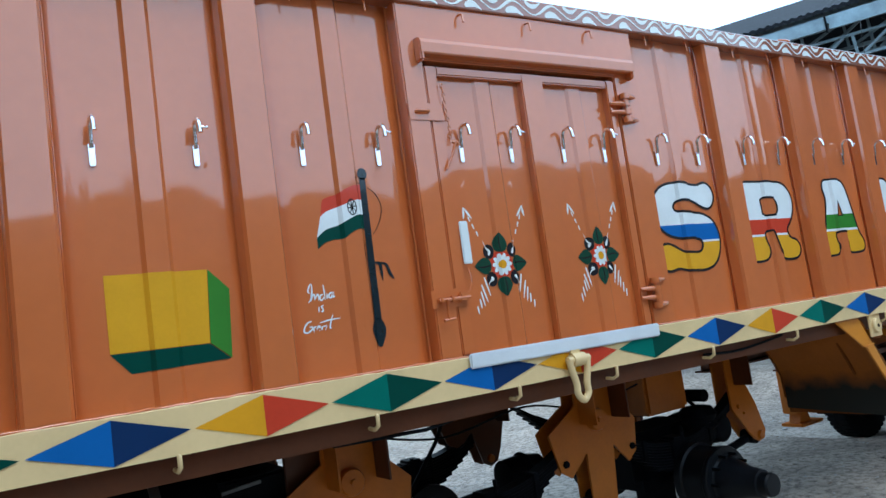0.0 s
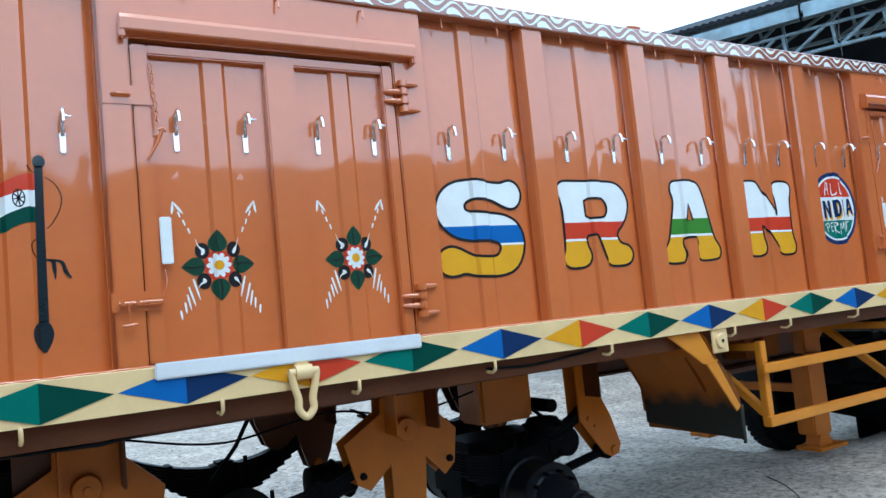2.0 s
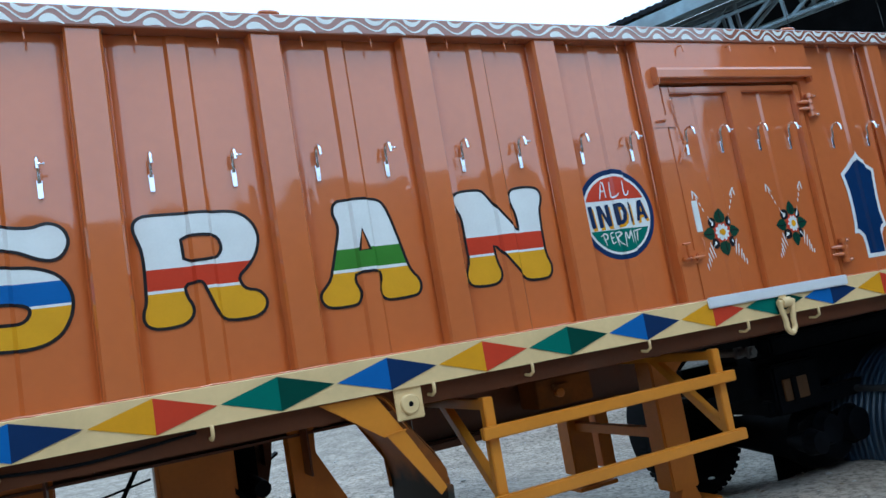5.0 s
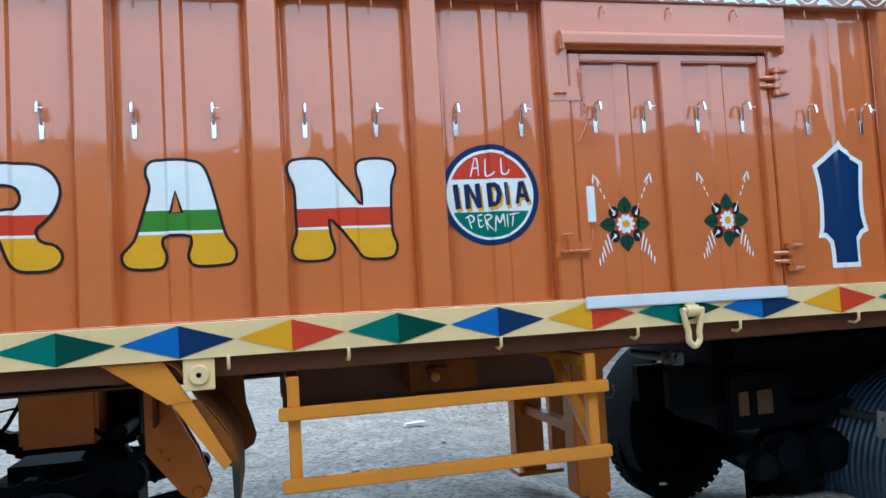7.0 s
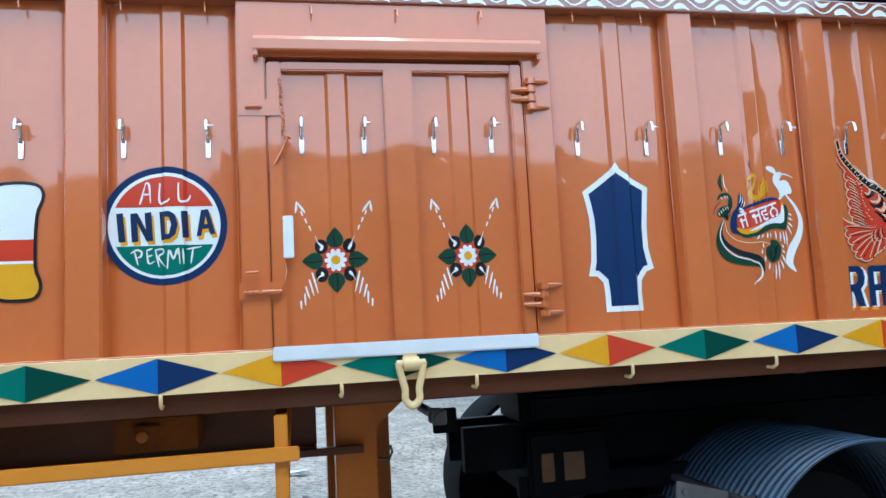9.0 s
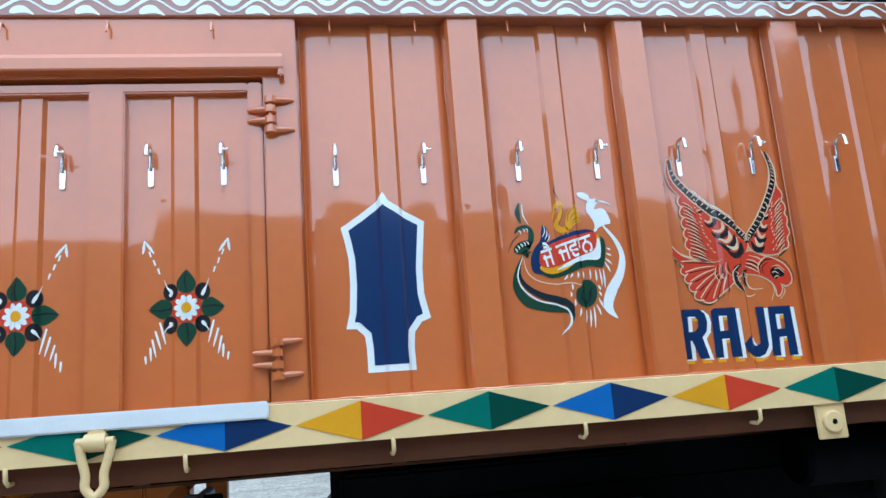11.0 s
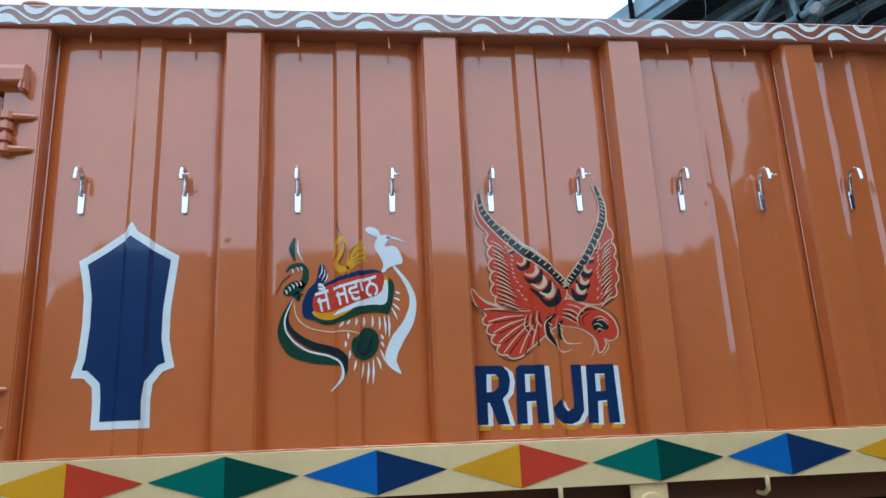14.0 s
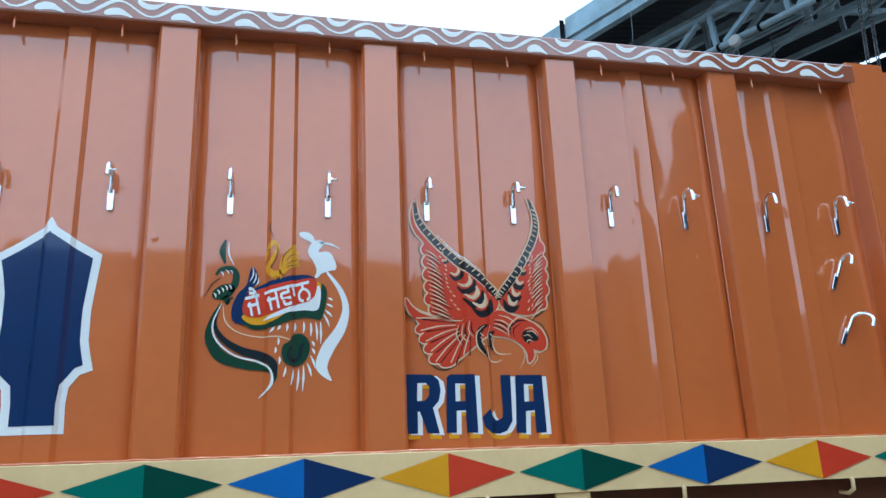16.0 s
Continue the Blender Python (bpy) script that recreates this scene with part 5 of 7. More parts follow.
paint("flag_wheel", [[ellipse(wx, wz, 0.0215, 0.034), ellipse(wx, wz, 0.0175, 0.0295)]] + [[stroke([(wx - 0.018 * math.cos(a), wz - 0.03 * math.sin(a)), (wx + 0.018 * math.cos(a), wz + 0.03 * math.sin(a))], [0.0032, 0.005, 0.0032], 2)] for a in (0.15, 0.95, 1.75, 2.55)], BLACK, pole, 2.4)
paint_each("flag_tassel", [[stroke([(-1.846, 1.906), (-1.824, 1.9), (-1.82, 1.869), (-1.818, 1.831)], [0.005, 0.014, 0.014, 0.002])], [stroke([(-1.826, 1.905), (-1.794, 1.894), (-1.782, 1.858), (-1.763, 1.831)], [0.005, 0.012, 0.015, 0.002])]], INK, pole, 1.8)
paint_each("flag_cord", [[stroke([(-1.837, 2.22), (-1.804, 2.194), (-1.784, 2.145), (-1.791, 2.097), (-1.815, 2.05), (-1.836, 2.024)], [0.002, 0.003, 0.0035, 0.003, 0.002])], [stroke([(-1.893, 2.263), (-1.881, 2.244), (-1.866, 2.235)], [0.005, 0.003, 0.002])], [stroke([(-1.874, 1.987), (-1.889, 1.968), (-1.887, 1.936), (-1.876, 1.916)], [0.002, 0.004, 0.002])]], BLACK, pole, 1.8)
# a few white words, written with a thin brush
WRITTEN = (
    ((-2.133, 1.843), (-2.142, 1.831), (-2.148, 1.812), (-2.142, 1.807)), ((-2.13, 1.841), (-2.132, 1.812), (-2.139, 1.783), (-2.152, 1.77)),
    ((-2.139, 1.776), (-2.13, 1.797), (-2.123, 1.798), (-2.124, 1.778)), ((-2.124, 1.78), (-2.112, 1.797), (-2.106, 1.795), (-2.108, 1.776)),
    ((-2.086, 1.796), (-2.097, 1.795), (-2.102, 1.781), (-2.095, 1.775), (-2.084, 1.787)), ((-2.083, 1.835), (-2.081, 1.807), (-2.081, 1.775)),
    ((-2.07, 1.8), (-2.071, 1.789), (-2.072, 1.778)), ((-2.045, 1.802), (-2.058, 1.799), (-2.064, 1.785), (-2.054, 1.782), (-2.044, 1.801), (-2.045, 1.783), (-2.037, 1.787)),
    ((-2.11, 1.751), (-2.111, 1.74), (-2.113, 1.729)), ((-2.091, 1.755), (-2.1, 1.75), (-2.094, 1.739), (-2.097, 1.731), (-2.106, 1.732)),
    ((-2.146, 1.697), (-2.162, 1.694), (-2.177, 1.678), (-2.181, 1.66), (-2.167, 1.656), (-2.15, 1.666), (-2.146, 1.676), (-2.159, 1.676)),
    ((-2.142, 1.675), (-2.142, 1.665), (-2.142, 1.655)), ((-2.142, 1.666), (-2.136, 1.674), (-2.129, 1.676)),
    ((-2.126, 1.666), (-2.115, 1.67), (-2.118, 1.677), (-2.126, 1.67), (-2.126, 1.657), (-2.114, 1.66)),
    ((-2.094, 1.675), (-2.106, 1.671), (-2.108, 1.659), (-2.099, 1.661), (-2.09, 1.675), (-2.09, 1.659)),
    ((-2.057, 1.714), (-2.068, 1.688), (-2.074, 1.665), (-2.067, 1.664)), ((-2.114, 1.688), (-2.076, 1.695), (-2.027, 1.698)))
words = None
for pts in WRITTEN:
    brush = [[stroke(list(pts), [0.003] + [0.0064] * (len(pts) - 2) + [0.002], 5)]]
    if words is None:
        words = paint("painted_words", brush, WHITE, trailer, 1.8, "white hand-written words")
    else:
        paint("pen_stroke", brush, WHITE, words, 1.8)


def flower(x, z, w=1.0):
    """A painted bloom: four leaves, four dark berries, a red heart and a white daisy, with arrows and brush marks round it."""
    f = paint("painted_flower", [[smooth([(x - 0.06 * w, z + 0.06), (x + 0.055 * w, z + 0.06), (x + 0.06 * w, z - 0.055), (x - 0.055 * w, z - 0.065)], 2)]], RED, trailer, 1.6, "painted white daisy with green leaves and dark berries")
    for a in (0, 90, 180, 270):
        c, s = math.cos(radians(a)), math.sin(radians(a))
        leaf_pts = [(0.052, 0.0), (0.064, 0.03), (0.095, 0.042), (0.125, 0.022), (0.15, 0.0), (0.125, -0.022), (0.095, -0.04), (0.064, -0.03)]
        lo = [smooth([(x + (u * c - v * s) * w, z + u * s + v * c) for u, v in leaf_pts], 2)]
        paint("leaf", [lo], LEAF, f, 2.4)
        paint("leaf_vein", [[stroke([(x + 0.06 * c * w, z + 0.06 * s), (x + (0.1 * c - 0.006 * s) * w, z + 0.1 * s + 0.006 * c), (x + 0.15 * c * w, z + 0.15 * s)], [0.004, 0.006, 0.001], 3)]], BLACK, f, 3.2)
    for a in (45, 135, 225, 315):
        c, s = math.cos(radians(a)), math.sin(radians(a))
        px, pz = x + 0.088 * c * w, z + 0.088 * s
        paint("berry", [[ellipse(px, pz, 0.029 * w, 0.033)]], BLACK, f, 2.6)
        out = 1 if s > 0 else -0.6
        paint("berry_glint", [[stroke([(px - 0.004 * w, pz - 0.016 * out), (px + 0.004 * w, pz), (px + 0.02 * c * w, pz + 0.02 * out), (px + 0.035 * c * w, pz + 0.05 * out)], [0.009, 0.014, 0.004, 0.001], 4)]], ICE, f, 3.4)
    petals = [[ellipse(x + 0.032 * math.cos(a) * w, z + 0.034 * math.sin(a), 0.018 * w, 0.011, math.degrees(a), 12)] for a in (2 * math.pi * i / 10 for i in range(10))]
    paint_each("petal", petals, WHITE, f, 3.4)
    paint("flower_eye", [[ellipse(x, z, 0.02 * w, 0.02)]], GOLD, f, 4.2)
    for s in (-1, 1):
        marks = [[stroke([(x + s * (0.105 + 0.017 * i) * w, z + 0.135 + 0.034 * i), (x + s * (0.112 + 0.017 * i) * w, z + 0.157 + 0.034 * i)], [0.0055, 0.0075], 2)] for i in range(3)]
        tip = (x + s * 0.165 * w, z + 0.268)
        for e in (-1, 1):
            marks.append([stroke([tip, (tip[0] - s * 0.01 * w + e * 0.012 * w, tip[1] - 0.03), (tip[0] - s * 0.016 * w + e * 0.022 * w, tip[1] - 0.052)], [0.003, 0.0115, 0.003], 3)])
        paint_each("arrow_mark", marks, ICE, f, 1.6)
        strokes = [[stroke([(x + s * (0.108 + 0.012 * i + 0.004 * math.sin(i * 2.3 + x)) * w, z - 0.05 - 0.031 * i), (x + s * (0.082 + 0.0185 * i) * w, z - 0.138 - 0.018 * i + 0.006 * math.sin(i * 1.7 + x * 3))], [0.006, 0.0095, 0.0025], 3)] for i in range(5)]
        paint_each("brush_mark", strokes, ICE, f, 1.6)


for d in DOORS:
    flower(d + 0.405, 1.85)
    flower(d + 1.01, 1.85, 0.95)

# dark blue shield
SHIFT[:] = (-0.027, 0.013)
SHIELD = [(5.24, 2.272), (5.262, 2.235), (5.33, 2.19), (5.408, 2.145), (5.398, 2.05), (5.388, 1.95), (5.388, 1.85), (5.40, 1.79), (5.41, 1.75), (5.37, 1.735), (5.34, 1.695), (5.335, 1.64), (5.338, 1.548),
          (5.146, 1.548), (5.145, 1.64), (5.14, 1.69), (5.11, 1.72), (5.068, 1.722), (5.085, 1.79), (5.092, 1.9), (5.09, 2.0), (5.078, 2.07), (5.064, 2.13), (5.14, 2.18), (5.215, 2.235)]
def inset(loop, d):
    """The outline drawn in by d, its corners kept sharp."""
    pts = [Vector(p) for p in loop]
    turn = 1 if sum(a.x * b.y - b.x * a.y for a, b in zip(pts, pts[1:] + pts[:1])) > 0 else -1
    out = []
    for i, p in enumerate(pts):
        a, b = (p - pts[i - 1]).normalized(), (pts[(i + 1) % len(pts)] - p).normalized()
        na, nb = Vector((-a.y, a.x)) * turn, Vector((-b.y, b.x)) * turn
        m = (na + nb).normalized()
        out.append(tuple(p + m * d / max(0.45, m.dot(na))))
    return out


sh = paint("painted_shield", [[SHIELD]], WHITE, trailer, 1.6, "dark blue shield with a white edge")
paint("shield_field", [[inset(SHIELD, 0.027)]], ROYAL, sh, 2.8)

SHIFT[:] = (0.0, 0.0)
# birds with a red scroll
jai = paint("painted_emblem", [[smooth([(5.866, 2.025), (5.918, 2.058), (5.987, 2.082), (6.063, 2.101), (6.112, 2.093), (6.120, 2.052), (6.085, 1.978), (5.964, 1.936), (5.889, 1.908), (5.853, 1.916), (5.824, 1.927), (5.817, 1.967), (5.831, 2.011)], 2)]], NAVY2, trailer, 1.6, "painted birds round a red scroll with white writing")
paint("scroll_edge", [[smooth([(5.854, 1.941), (5.864, 1.916), (5.896, 1.895), (5.955, 1.901), (6.015, 1.926), (6.068, 1.943), (6.113, 1.937), (6.136, 1.929), (6.149, 1.977), (6.158, 2.029), (6.151, 2.059), (6.122, 2.073), (6.110, 2.007), (5.995, 1.965), (5.890, 1.937)], 2)]], LEAF, jai, 2.4)
paint("scroll_edge", [[smooth([(5.851, 1.952), (5.862, 1.930), (5.897, 1.912), (5.948, 1.918), (5.994, 1.943), (6.017, 1.964), (6.115, 1.978), (6.137, 2.052), (6.131, 2.070), (6.110, 2.073), (6.088, 2.015), (5.965, 1.965)], 2)]], GOLD, jai, 3.0)
paint("scroll_edge", [[smooth([(5.916, 1.926), (5.964, 1.936), (6.017, 1.959), (6.070, 1.969), (6.123, 1.963), (6.133, 2.000), (6.134, 2.048), (6.121, 2.063), (6.103, 2.015), (5.995, 1.968)], 2)]], WHITE, jai, 3.6)
paint("red_scroll", [[smooth([(5.857, 1.981), (5.866, 2.014), (5.902, 2.038), (5.970, 2.058), (6.054, 2.079), (6.108, 2.088), (6.123, 2.063), (6.107, 2.004), (6.041, 1.986), (5.965, 1.954), (5.898, 1.937), (5.860, 1.949)], 1)]], RED, jai, 4.2)
paint("scroll_writing", lettering("\u0a1c\u0a48 \u0a1c\u0a35\u0a3e\u0a28", *(5.881, 1.943), 0.078, 0.1, 16, 0.70, 0.012), WHITE, jai, 5.2)
# green peacock with its long tail
paint("peacock_crest", [[stroke([(5.792, 2.221), (5.782, 2.179), (5.793, 2.134)], [0.006, 0.024, 0.006])]], LEAF, jai, 2.4)
head = paint("peacock_head", [[stroke([(5.762, 2.092), (5.779, 2.111), (5.813, 2.116), (5.832, 2.096), (5.828, 2.059), (5.810, 2.033)], [0.006, 0.016, 0.02, 0.022, 0.026, 0.02])], [ellipse(*(5.791, 2.032), 0.042, 0.025, 25, 20)], [stroke([(5.794, 2.015), (5.806, 1.997), (5.803, 1.986)], [0.03, 0.018, 0.006])], [stroke([(5.824, 2.011), (5.812, 2.005), (5.803, 1.989)], [0.008, 0.006, 0.004])]], LEAF, jai, 2.4)
paint_each("peacock_line", [[stroke([(5.804, 2.213), (5.805, 2.168), (5.824, 2.128)], [0.002, 0.006, 0.001])]] + [[stroke([(x, z), (x + 0.008, z - 0.006), (x + 0.009, z - 0.016)], [0.001, 0.005, 0.002], 3)] for x, z in ((5.778, 2.104), (5.796, 2.111), (5.810, 2.111), (5.756, 2.027), (5.768, 2.038), (5.781, 2.047), (5.794, 2.054), (5.807, 2.057))], ICE, head, 3.4)
paint("beak", [[stroke([(5.778, 2.082), (5.748, 2.056), (5.726, 2.011)], [0.005, 0.005, 0.001])]], BROWN, head, 3.0)
paint("peacock_tail", [[stroke([(5.784, 1.991), (5.757, 1.932), (5.751, 1.868), (5.790, 1.806), (5.869, 1.777), (5.940, 1.765), (5.974, 1.743), (5.970, 1.711)], [0.004, 0.018, 0.034, 0.04, 0.03, 0.024, 0.02, 0.002])]], LEAF, jai, 2.2)
paint("tail_upper", [[stroke([(5.781, 1.982), (5.767, 1.917), (5.793, 1.867), (5.856, 1.826), (5.928, 1.804), (5.970, 1.775), (5.976, 1.729)], [0.003, 0.012, 0.02, 0.026, 0.03, 0.026, 0.003])]], INK, jai, 2.8)
paint_each("tail_line", [[stroke([(5.786, 1.990), (5.759, 1.918), (5.774, 1.860), (5.837, 1.808), (5.916, 1.786), (5.958, 1.757), (5.963, 1.708), (5.922, 1.662)], [0.002, 0.006, 0.006, 0.006, 0.007, 0.006, 0.011, 0.002])]], ICE, jai, 3.6)
paint("tail_line", [[stroke([(5.791, 1.986), (5.801, 1.928), (5.844, 1.889), (5.917, 1.872), (5.983, 1.872), (6.028, 1.860)], [0.001, 0.005, 0.004, 0.004, 0.005, 0.002])]], BEIGE, jai, 2.0)
paint("peacock_wing", [[smooth([(5.888, 2.131), (5.911, 2.095), (5.909, 2.058), (5.867, 2.033), (5.857, 1.981), (5.853, 1.916), (5.824, 1.924), (5.818, 1.967), (5.837, 2.026), (5.872, 2.055), (5.877, 2.099)], 2)]], NAVY2, jai, 2.2)
paint_each("wing_line", [[stroke([(5.890, 2.122), (5.892, 2.095), (5.880, 2.070)], [0.001, 0.005, 0.001], 4)], [stroke([(5.901, 2.103), (5.901, 2.080), (5.890, 2.060)], [0.001, 0.005, 0.001], 4)], [stroke([(5.910, 2.084), (5.910, 2.069), (5.900, 2.053)], [0.001, 0.005, 0.001], 4)]], ICE, jai, 3.4)
# golden swan
swan = paint("swan", [[stroke([(5.931, 2.144), (5.940, 2.174), (5.949, 2.201), (5.963, 2.212), (5.975, 2.195), (5.964, 2.159), (5.945, 2.121), (5.961, 2.095), (5.991, 2.102)], [0.002, 0.008, 0.016, 0.018, 0.013, 0.016, 0.018, 0.026, 0.02])], [smooth([(5.980, 2.095), (5.984, 2.143), (6.003, 2.181), (6.038, 2.212), (6.046, 2.204), (6.039, 2.187), (6.056, 2.181), (6.046, 2.166), (6.060, 2.156), (6.047, 2.144), (6.061, 2.131), (6.042, 2.126), (6.015, 2.113), (6.002, 2.094)], 1)], [stroke([(5.972, 2.087), (5.968, 2.074)], [0.004, 0.004], 2)], [stroke([(5.991, 2.091), (5.988, 2.077)], [0.004, 0.004], 2)]], GOLD, jai, 2.4)
paint_each("swan_line", [[stroke([(5.991, 2.128), (6.000, 2.166), (6.032, 2.198)], [0.001, 0.004, 0.001], 4)], [stroke([(6.005, 2.139), (6.021, 2.162), (6.045, 2.173)], [0.001, 0.003, 0.001], 4)], [stroke([(6.008, 2.128), (6.028, 2.143), (6.051, 2.154)], [0.001, 0.003, 0.001], 4)], [stroke([(6.007, 2.119), (6.027, 2.128), (6.054, 2.134)], [0.001, 0.003, 0.001], 4)], [stroke([(5.962, 2.113), (5.953, 2.121), (5.969, 2.151), (5.977, 2.181), (5.971, 2.204)], [0.001, 0.004, 0.003, 0.003, 0.001], 4)], [stroke([(5.941, 2.180), (5.948, 2.188)], [0.002, 0.005], 2)], [stroke([(5.951, 2.291), (5.948, 2.262), (5.961, 2.231)], [0.001, 0.006, 0.001], 4)]], BROWN, swan, 3.4)
# white bird with a long tail
paint("white_bird", [[smooth([(6.053, 2.259), (6.080, 2.261), (6.103, 2.248), (6.110, 2.225), (6.132, 2.232), (6.148, 2.218), (6.130, 2.199), (6.121, 2.182), (6.160, 2.189), (6.180, 2.168), (6.195, 2.119), (6.164, 2.114), (6.133, 2.103), (6.122, 2.086), (6.108, 2.088), (6.120, 2.112), (6.107, 2.146), (6.084, 2.177), (6.089, 2.207), (6.101, 2.219), (6.075, 2.230), (6.053, 2.244)], 1)], [stroke([(6.131, 2.219), (6.166, 2.215), (6.205, 2.198)], [0.007, 0.008, 0.001])], [stroke([(6.155, 2.110), (6.204, 2.043), (6.224, 1.976), (6.206, 1.903), (6.159, 1.831), (6.138, 1.767), (6.173, 1.717)], [0.008, 0.018, 0.024, 0.036, 0.046, 0.042, 0.002])]], WHITE, jai, 2.4)
# green drum with white rays
ball = paint("green_ball", [[smooth([(6.035, 1.883), (6.068, 1.885), (6.094, 1.861), (6.098, 1.825), (6.080, 1.783), (6.042, 1.764), (6.007, 1.777), (5.994, 1.810), (6.000, 1.845), (6.024, 1.854)], 2)]], LEAF, jai, 2.4)
paint("ball_mark", [[stroke([(6.031, 1.841), (6.020, 1.809), (6.035, 1.787), (6.058, 1.801), (6.065, 1.833), (6.076, 1.853)], [0.006, 0.012, 0.014, 0.012, 0.014, 0.003])]], INK, ball, 3.2)
rays = []
for (x0, z0), (x1, z1) in (((5.970, 1.907), (5.952, 1.885)), ((5.991, 1.912), (5.980, 1.894)), ((6.015, 1.917), (6.012, 1.890)), ((6.042, 1.922), (6.040, 1.888)), ((6.073, 1.926), (6.072, 1.885)), ((6.098, 1.923), (6.098, 1.874)), ((6.116, 1.925), (6.121, 1.857)), ((6.133, 1.926), (6.133, 1.846)), ((6.144, 1.955), (6.165, 1.909)), ((6.149, 1.970), (6.175, 1.944)), ((6.154, 1.992), (6.177, 1.980)), ((6.159, 2.014), (6.176, 2.005)),
                           ((5.984, 1.867), (5.984, 1.842)), ((5.975, 1.835), (5.974, 1.813)), ((5.990, 1.802), (5.988, 1.774)), ((6.012, 1.767), (6.004, 1.732)), ((6.038, 1.759), (6.030, 1.703)), ((6.057, 1.759), (6.051, 1.685)), ((6.074, 1.772), (6.071, 1.683)), ((6.087, 1.779), (6.102, 1.734)), ((6.098, 1.807), (6.116, 1.761)), ((6.103, 1.832), (6.113, 1.812)), ((6.103, 1.858), (6.111, 1.839))):
    rays.append([stroke([(x0, z0), ((x0 + x1) / 2 + 0.002, (z0 + z1) / 2), (x1, z1)], [0.002, 0.0085, 0.001], 3)])
paint_each("white_ray", rays, ICE, jai, 1.8)

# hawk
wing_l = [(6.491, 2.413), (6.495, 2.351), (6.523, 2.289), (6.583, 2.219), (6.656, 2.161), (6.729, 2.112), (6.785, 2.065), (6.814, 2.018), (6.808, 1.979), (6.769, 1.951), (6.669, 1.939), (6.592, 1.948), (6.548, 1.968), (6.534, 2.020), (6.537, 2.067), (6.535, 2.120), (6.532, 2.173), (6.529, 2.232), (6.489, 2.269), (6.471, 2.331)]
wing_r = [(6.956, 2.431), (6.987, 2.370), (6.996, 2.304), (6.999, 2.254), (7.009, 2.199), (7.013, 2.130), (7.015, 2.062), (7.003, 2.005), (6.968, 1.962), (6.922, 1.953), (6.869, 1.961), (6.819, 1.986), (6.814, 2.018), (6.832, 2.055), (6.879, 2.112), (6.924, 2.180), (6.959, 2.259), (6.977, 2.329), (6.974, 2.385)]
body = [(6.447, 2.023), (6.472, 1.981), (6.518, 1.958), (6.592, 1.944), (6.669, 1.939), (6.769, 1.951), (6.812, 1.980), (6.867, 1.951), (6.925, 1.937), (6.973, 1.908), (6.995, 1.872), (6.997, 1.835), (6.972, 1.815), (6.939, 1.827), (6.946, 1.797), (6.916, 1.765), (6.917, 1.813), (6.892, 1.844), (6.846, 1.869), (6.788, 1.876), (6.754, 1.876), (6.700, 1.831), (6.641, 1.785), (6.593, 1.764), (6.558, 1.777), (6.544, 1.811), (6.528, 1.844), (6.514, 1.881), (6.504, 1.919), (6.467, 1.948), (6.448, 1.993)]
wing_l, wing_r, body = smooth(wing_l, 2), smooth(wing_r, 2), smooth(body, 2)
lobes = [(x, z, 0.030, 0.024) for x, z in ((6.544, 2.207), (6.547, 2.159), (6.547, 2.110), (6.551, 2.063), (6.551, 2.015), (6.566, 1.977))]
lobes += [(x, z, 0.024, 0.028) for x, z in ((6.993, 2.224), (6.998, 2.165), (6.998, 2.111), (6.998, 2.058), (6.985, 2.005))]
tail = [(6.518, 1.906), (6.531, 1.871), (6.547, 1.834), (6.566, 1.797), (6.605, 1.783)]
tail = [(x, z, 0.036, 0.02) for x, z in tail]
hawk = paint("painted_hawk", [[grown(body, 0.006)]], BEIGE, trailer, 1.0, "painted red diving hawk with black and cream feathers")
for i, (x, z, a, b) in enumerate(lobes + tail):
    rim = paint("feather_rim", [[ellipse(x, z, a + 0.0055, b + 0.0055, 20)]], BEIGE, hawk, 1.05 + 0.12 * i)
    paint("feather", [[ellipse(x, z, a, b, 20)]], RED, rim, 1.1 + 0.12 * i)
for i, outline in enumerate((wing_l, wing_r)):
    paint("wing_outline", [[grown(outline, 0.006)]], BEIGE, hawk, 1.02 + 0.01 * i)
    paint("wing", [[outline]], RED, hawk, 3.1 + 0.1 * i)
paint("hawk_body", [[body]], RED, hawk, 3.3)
def along(points, widths, dx=0.0, dz=0.0):
    return [stroke([(x + dx, z + dz) for x, z in points], widths)]
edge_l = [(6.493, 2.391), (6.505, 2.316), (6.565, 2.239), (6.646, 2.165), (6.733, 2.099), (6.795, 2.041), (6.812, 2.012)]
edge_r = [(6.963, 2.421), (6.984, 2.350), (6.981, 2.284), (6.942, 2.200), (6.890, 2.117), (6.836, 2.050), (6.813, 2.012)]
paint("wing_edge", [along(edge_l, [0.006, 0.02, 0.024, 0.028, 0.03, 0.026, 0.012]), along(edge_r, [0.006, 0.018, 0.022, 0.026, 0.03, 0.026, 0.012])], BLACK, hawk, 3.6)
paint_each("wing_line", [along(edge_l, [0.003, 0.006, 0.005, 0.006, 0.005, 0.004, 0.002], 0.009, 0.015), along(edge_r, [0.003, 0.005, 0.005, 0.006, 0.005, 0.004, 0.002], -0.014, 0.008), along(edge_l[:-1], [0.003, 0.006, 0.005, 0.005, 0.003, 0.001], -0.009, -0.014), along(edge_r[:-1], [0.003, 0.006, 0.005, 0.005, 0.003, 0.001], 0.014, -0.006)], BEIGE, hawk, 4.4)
paint("wing_shine", [along(edge_l[2:5], [0.001, 0.005, 0.001], 0.012, 0.021)], ICE, hawk, 4.8)
dashes = []
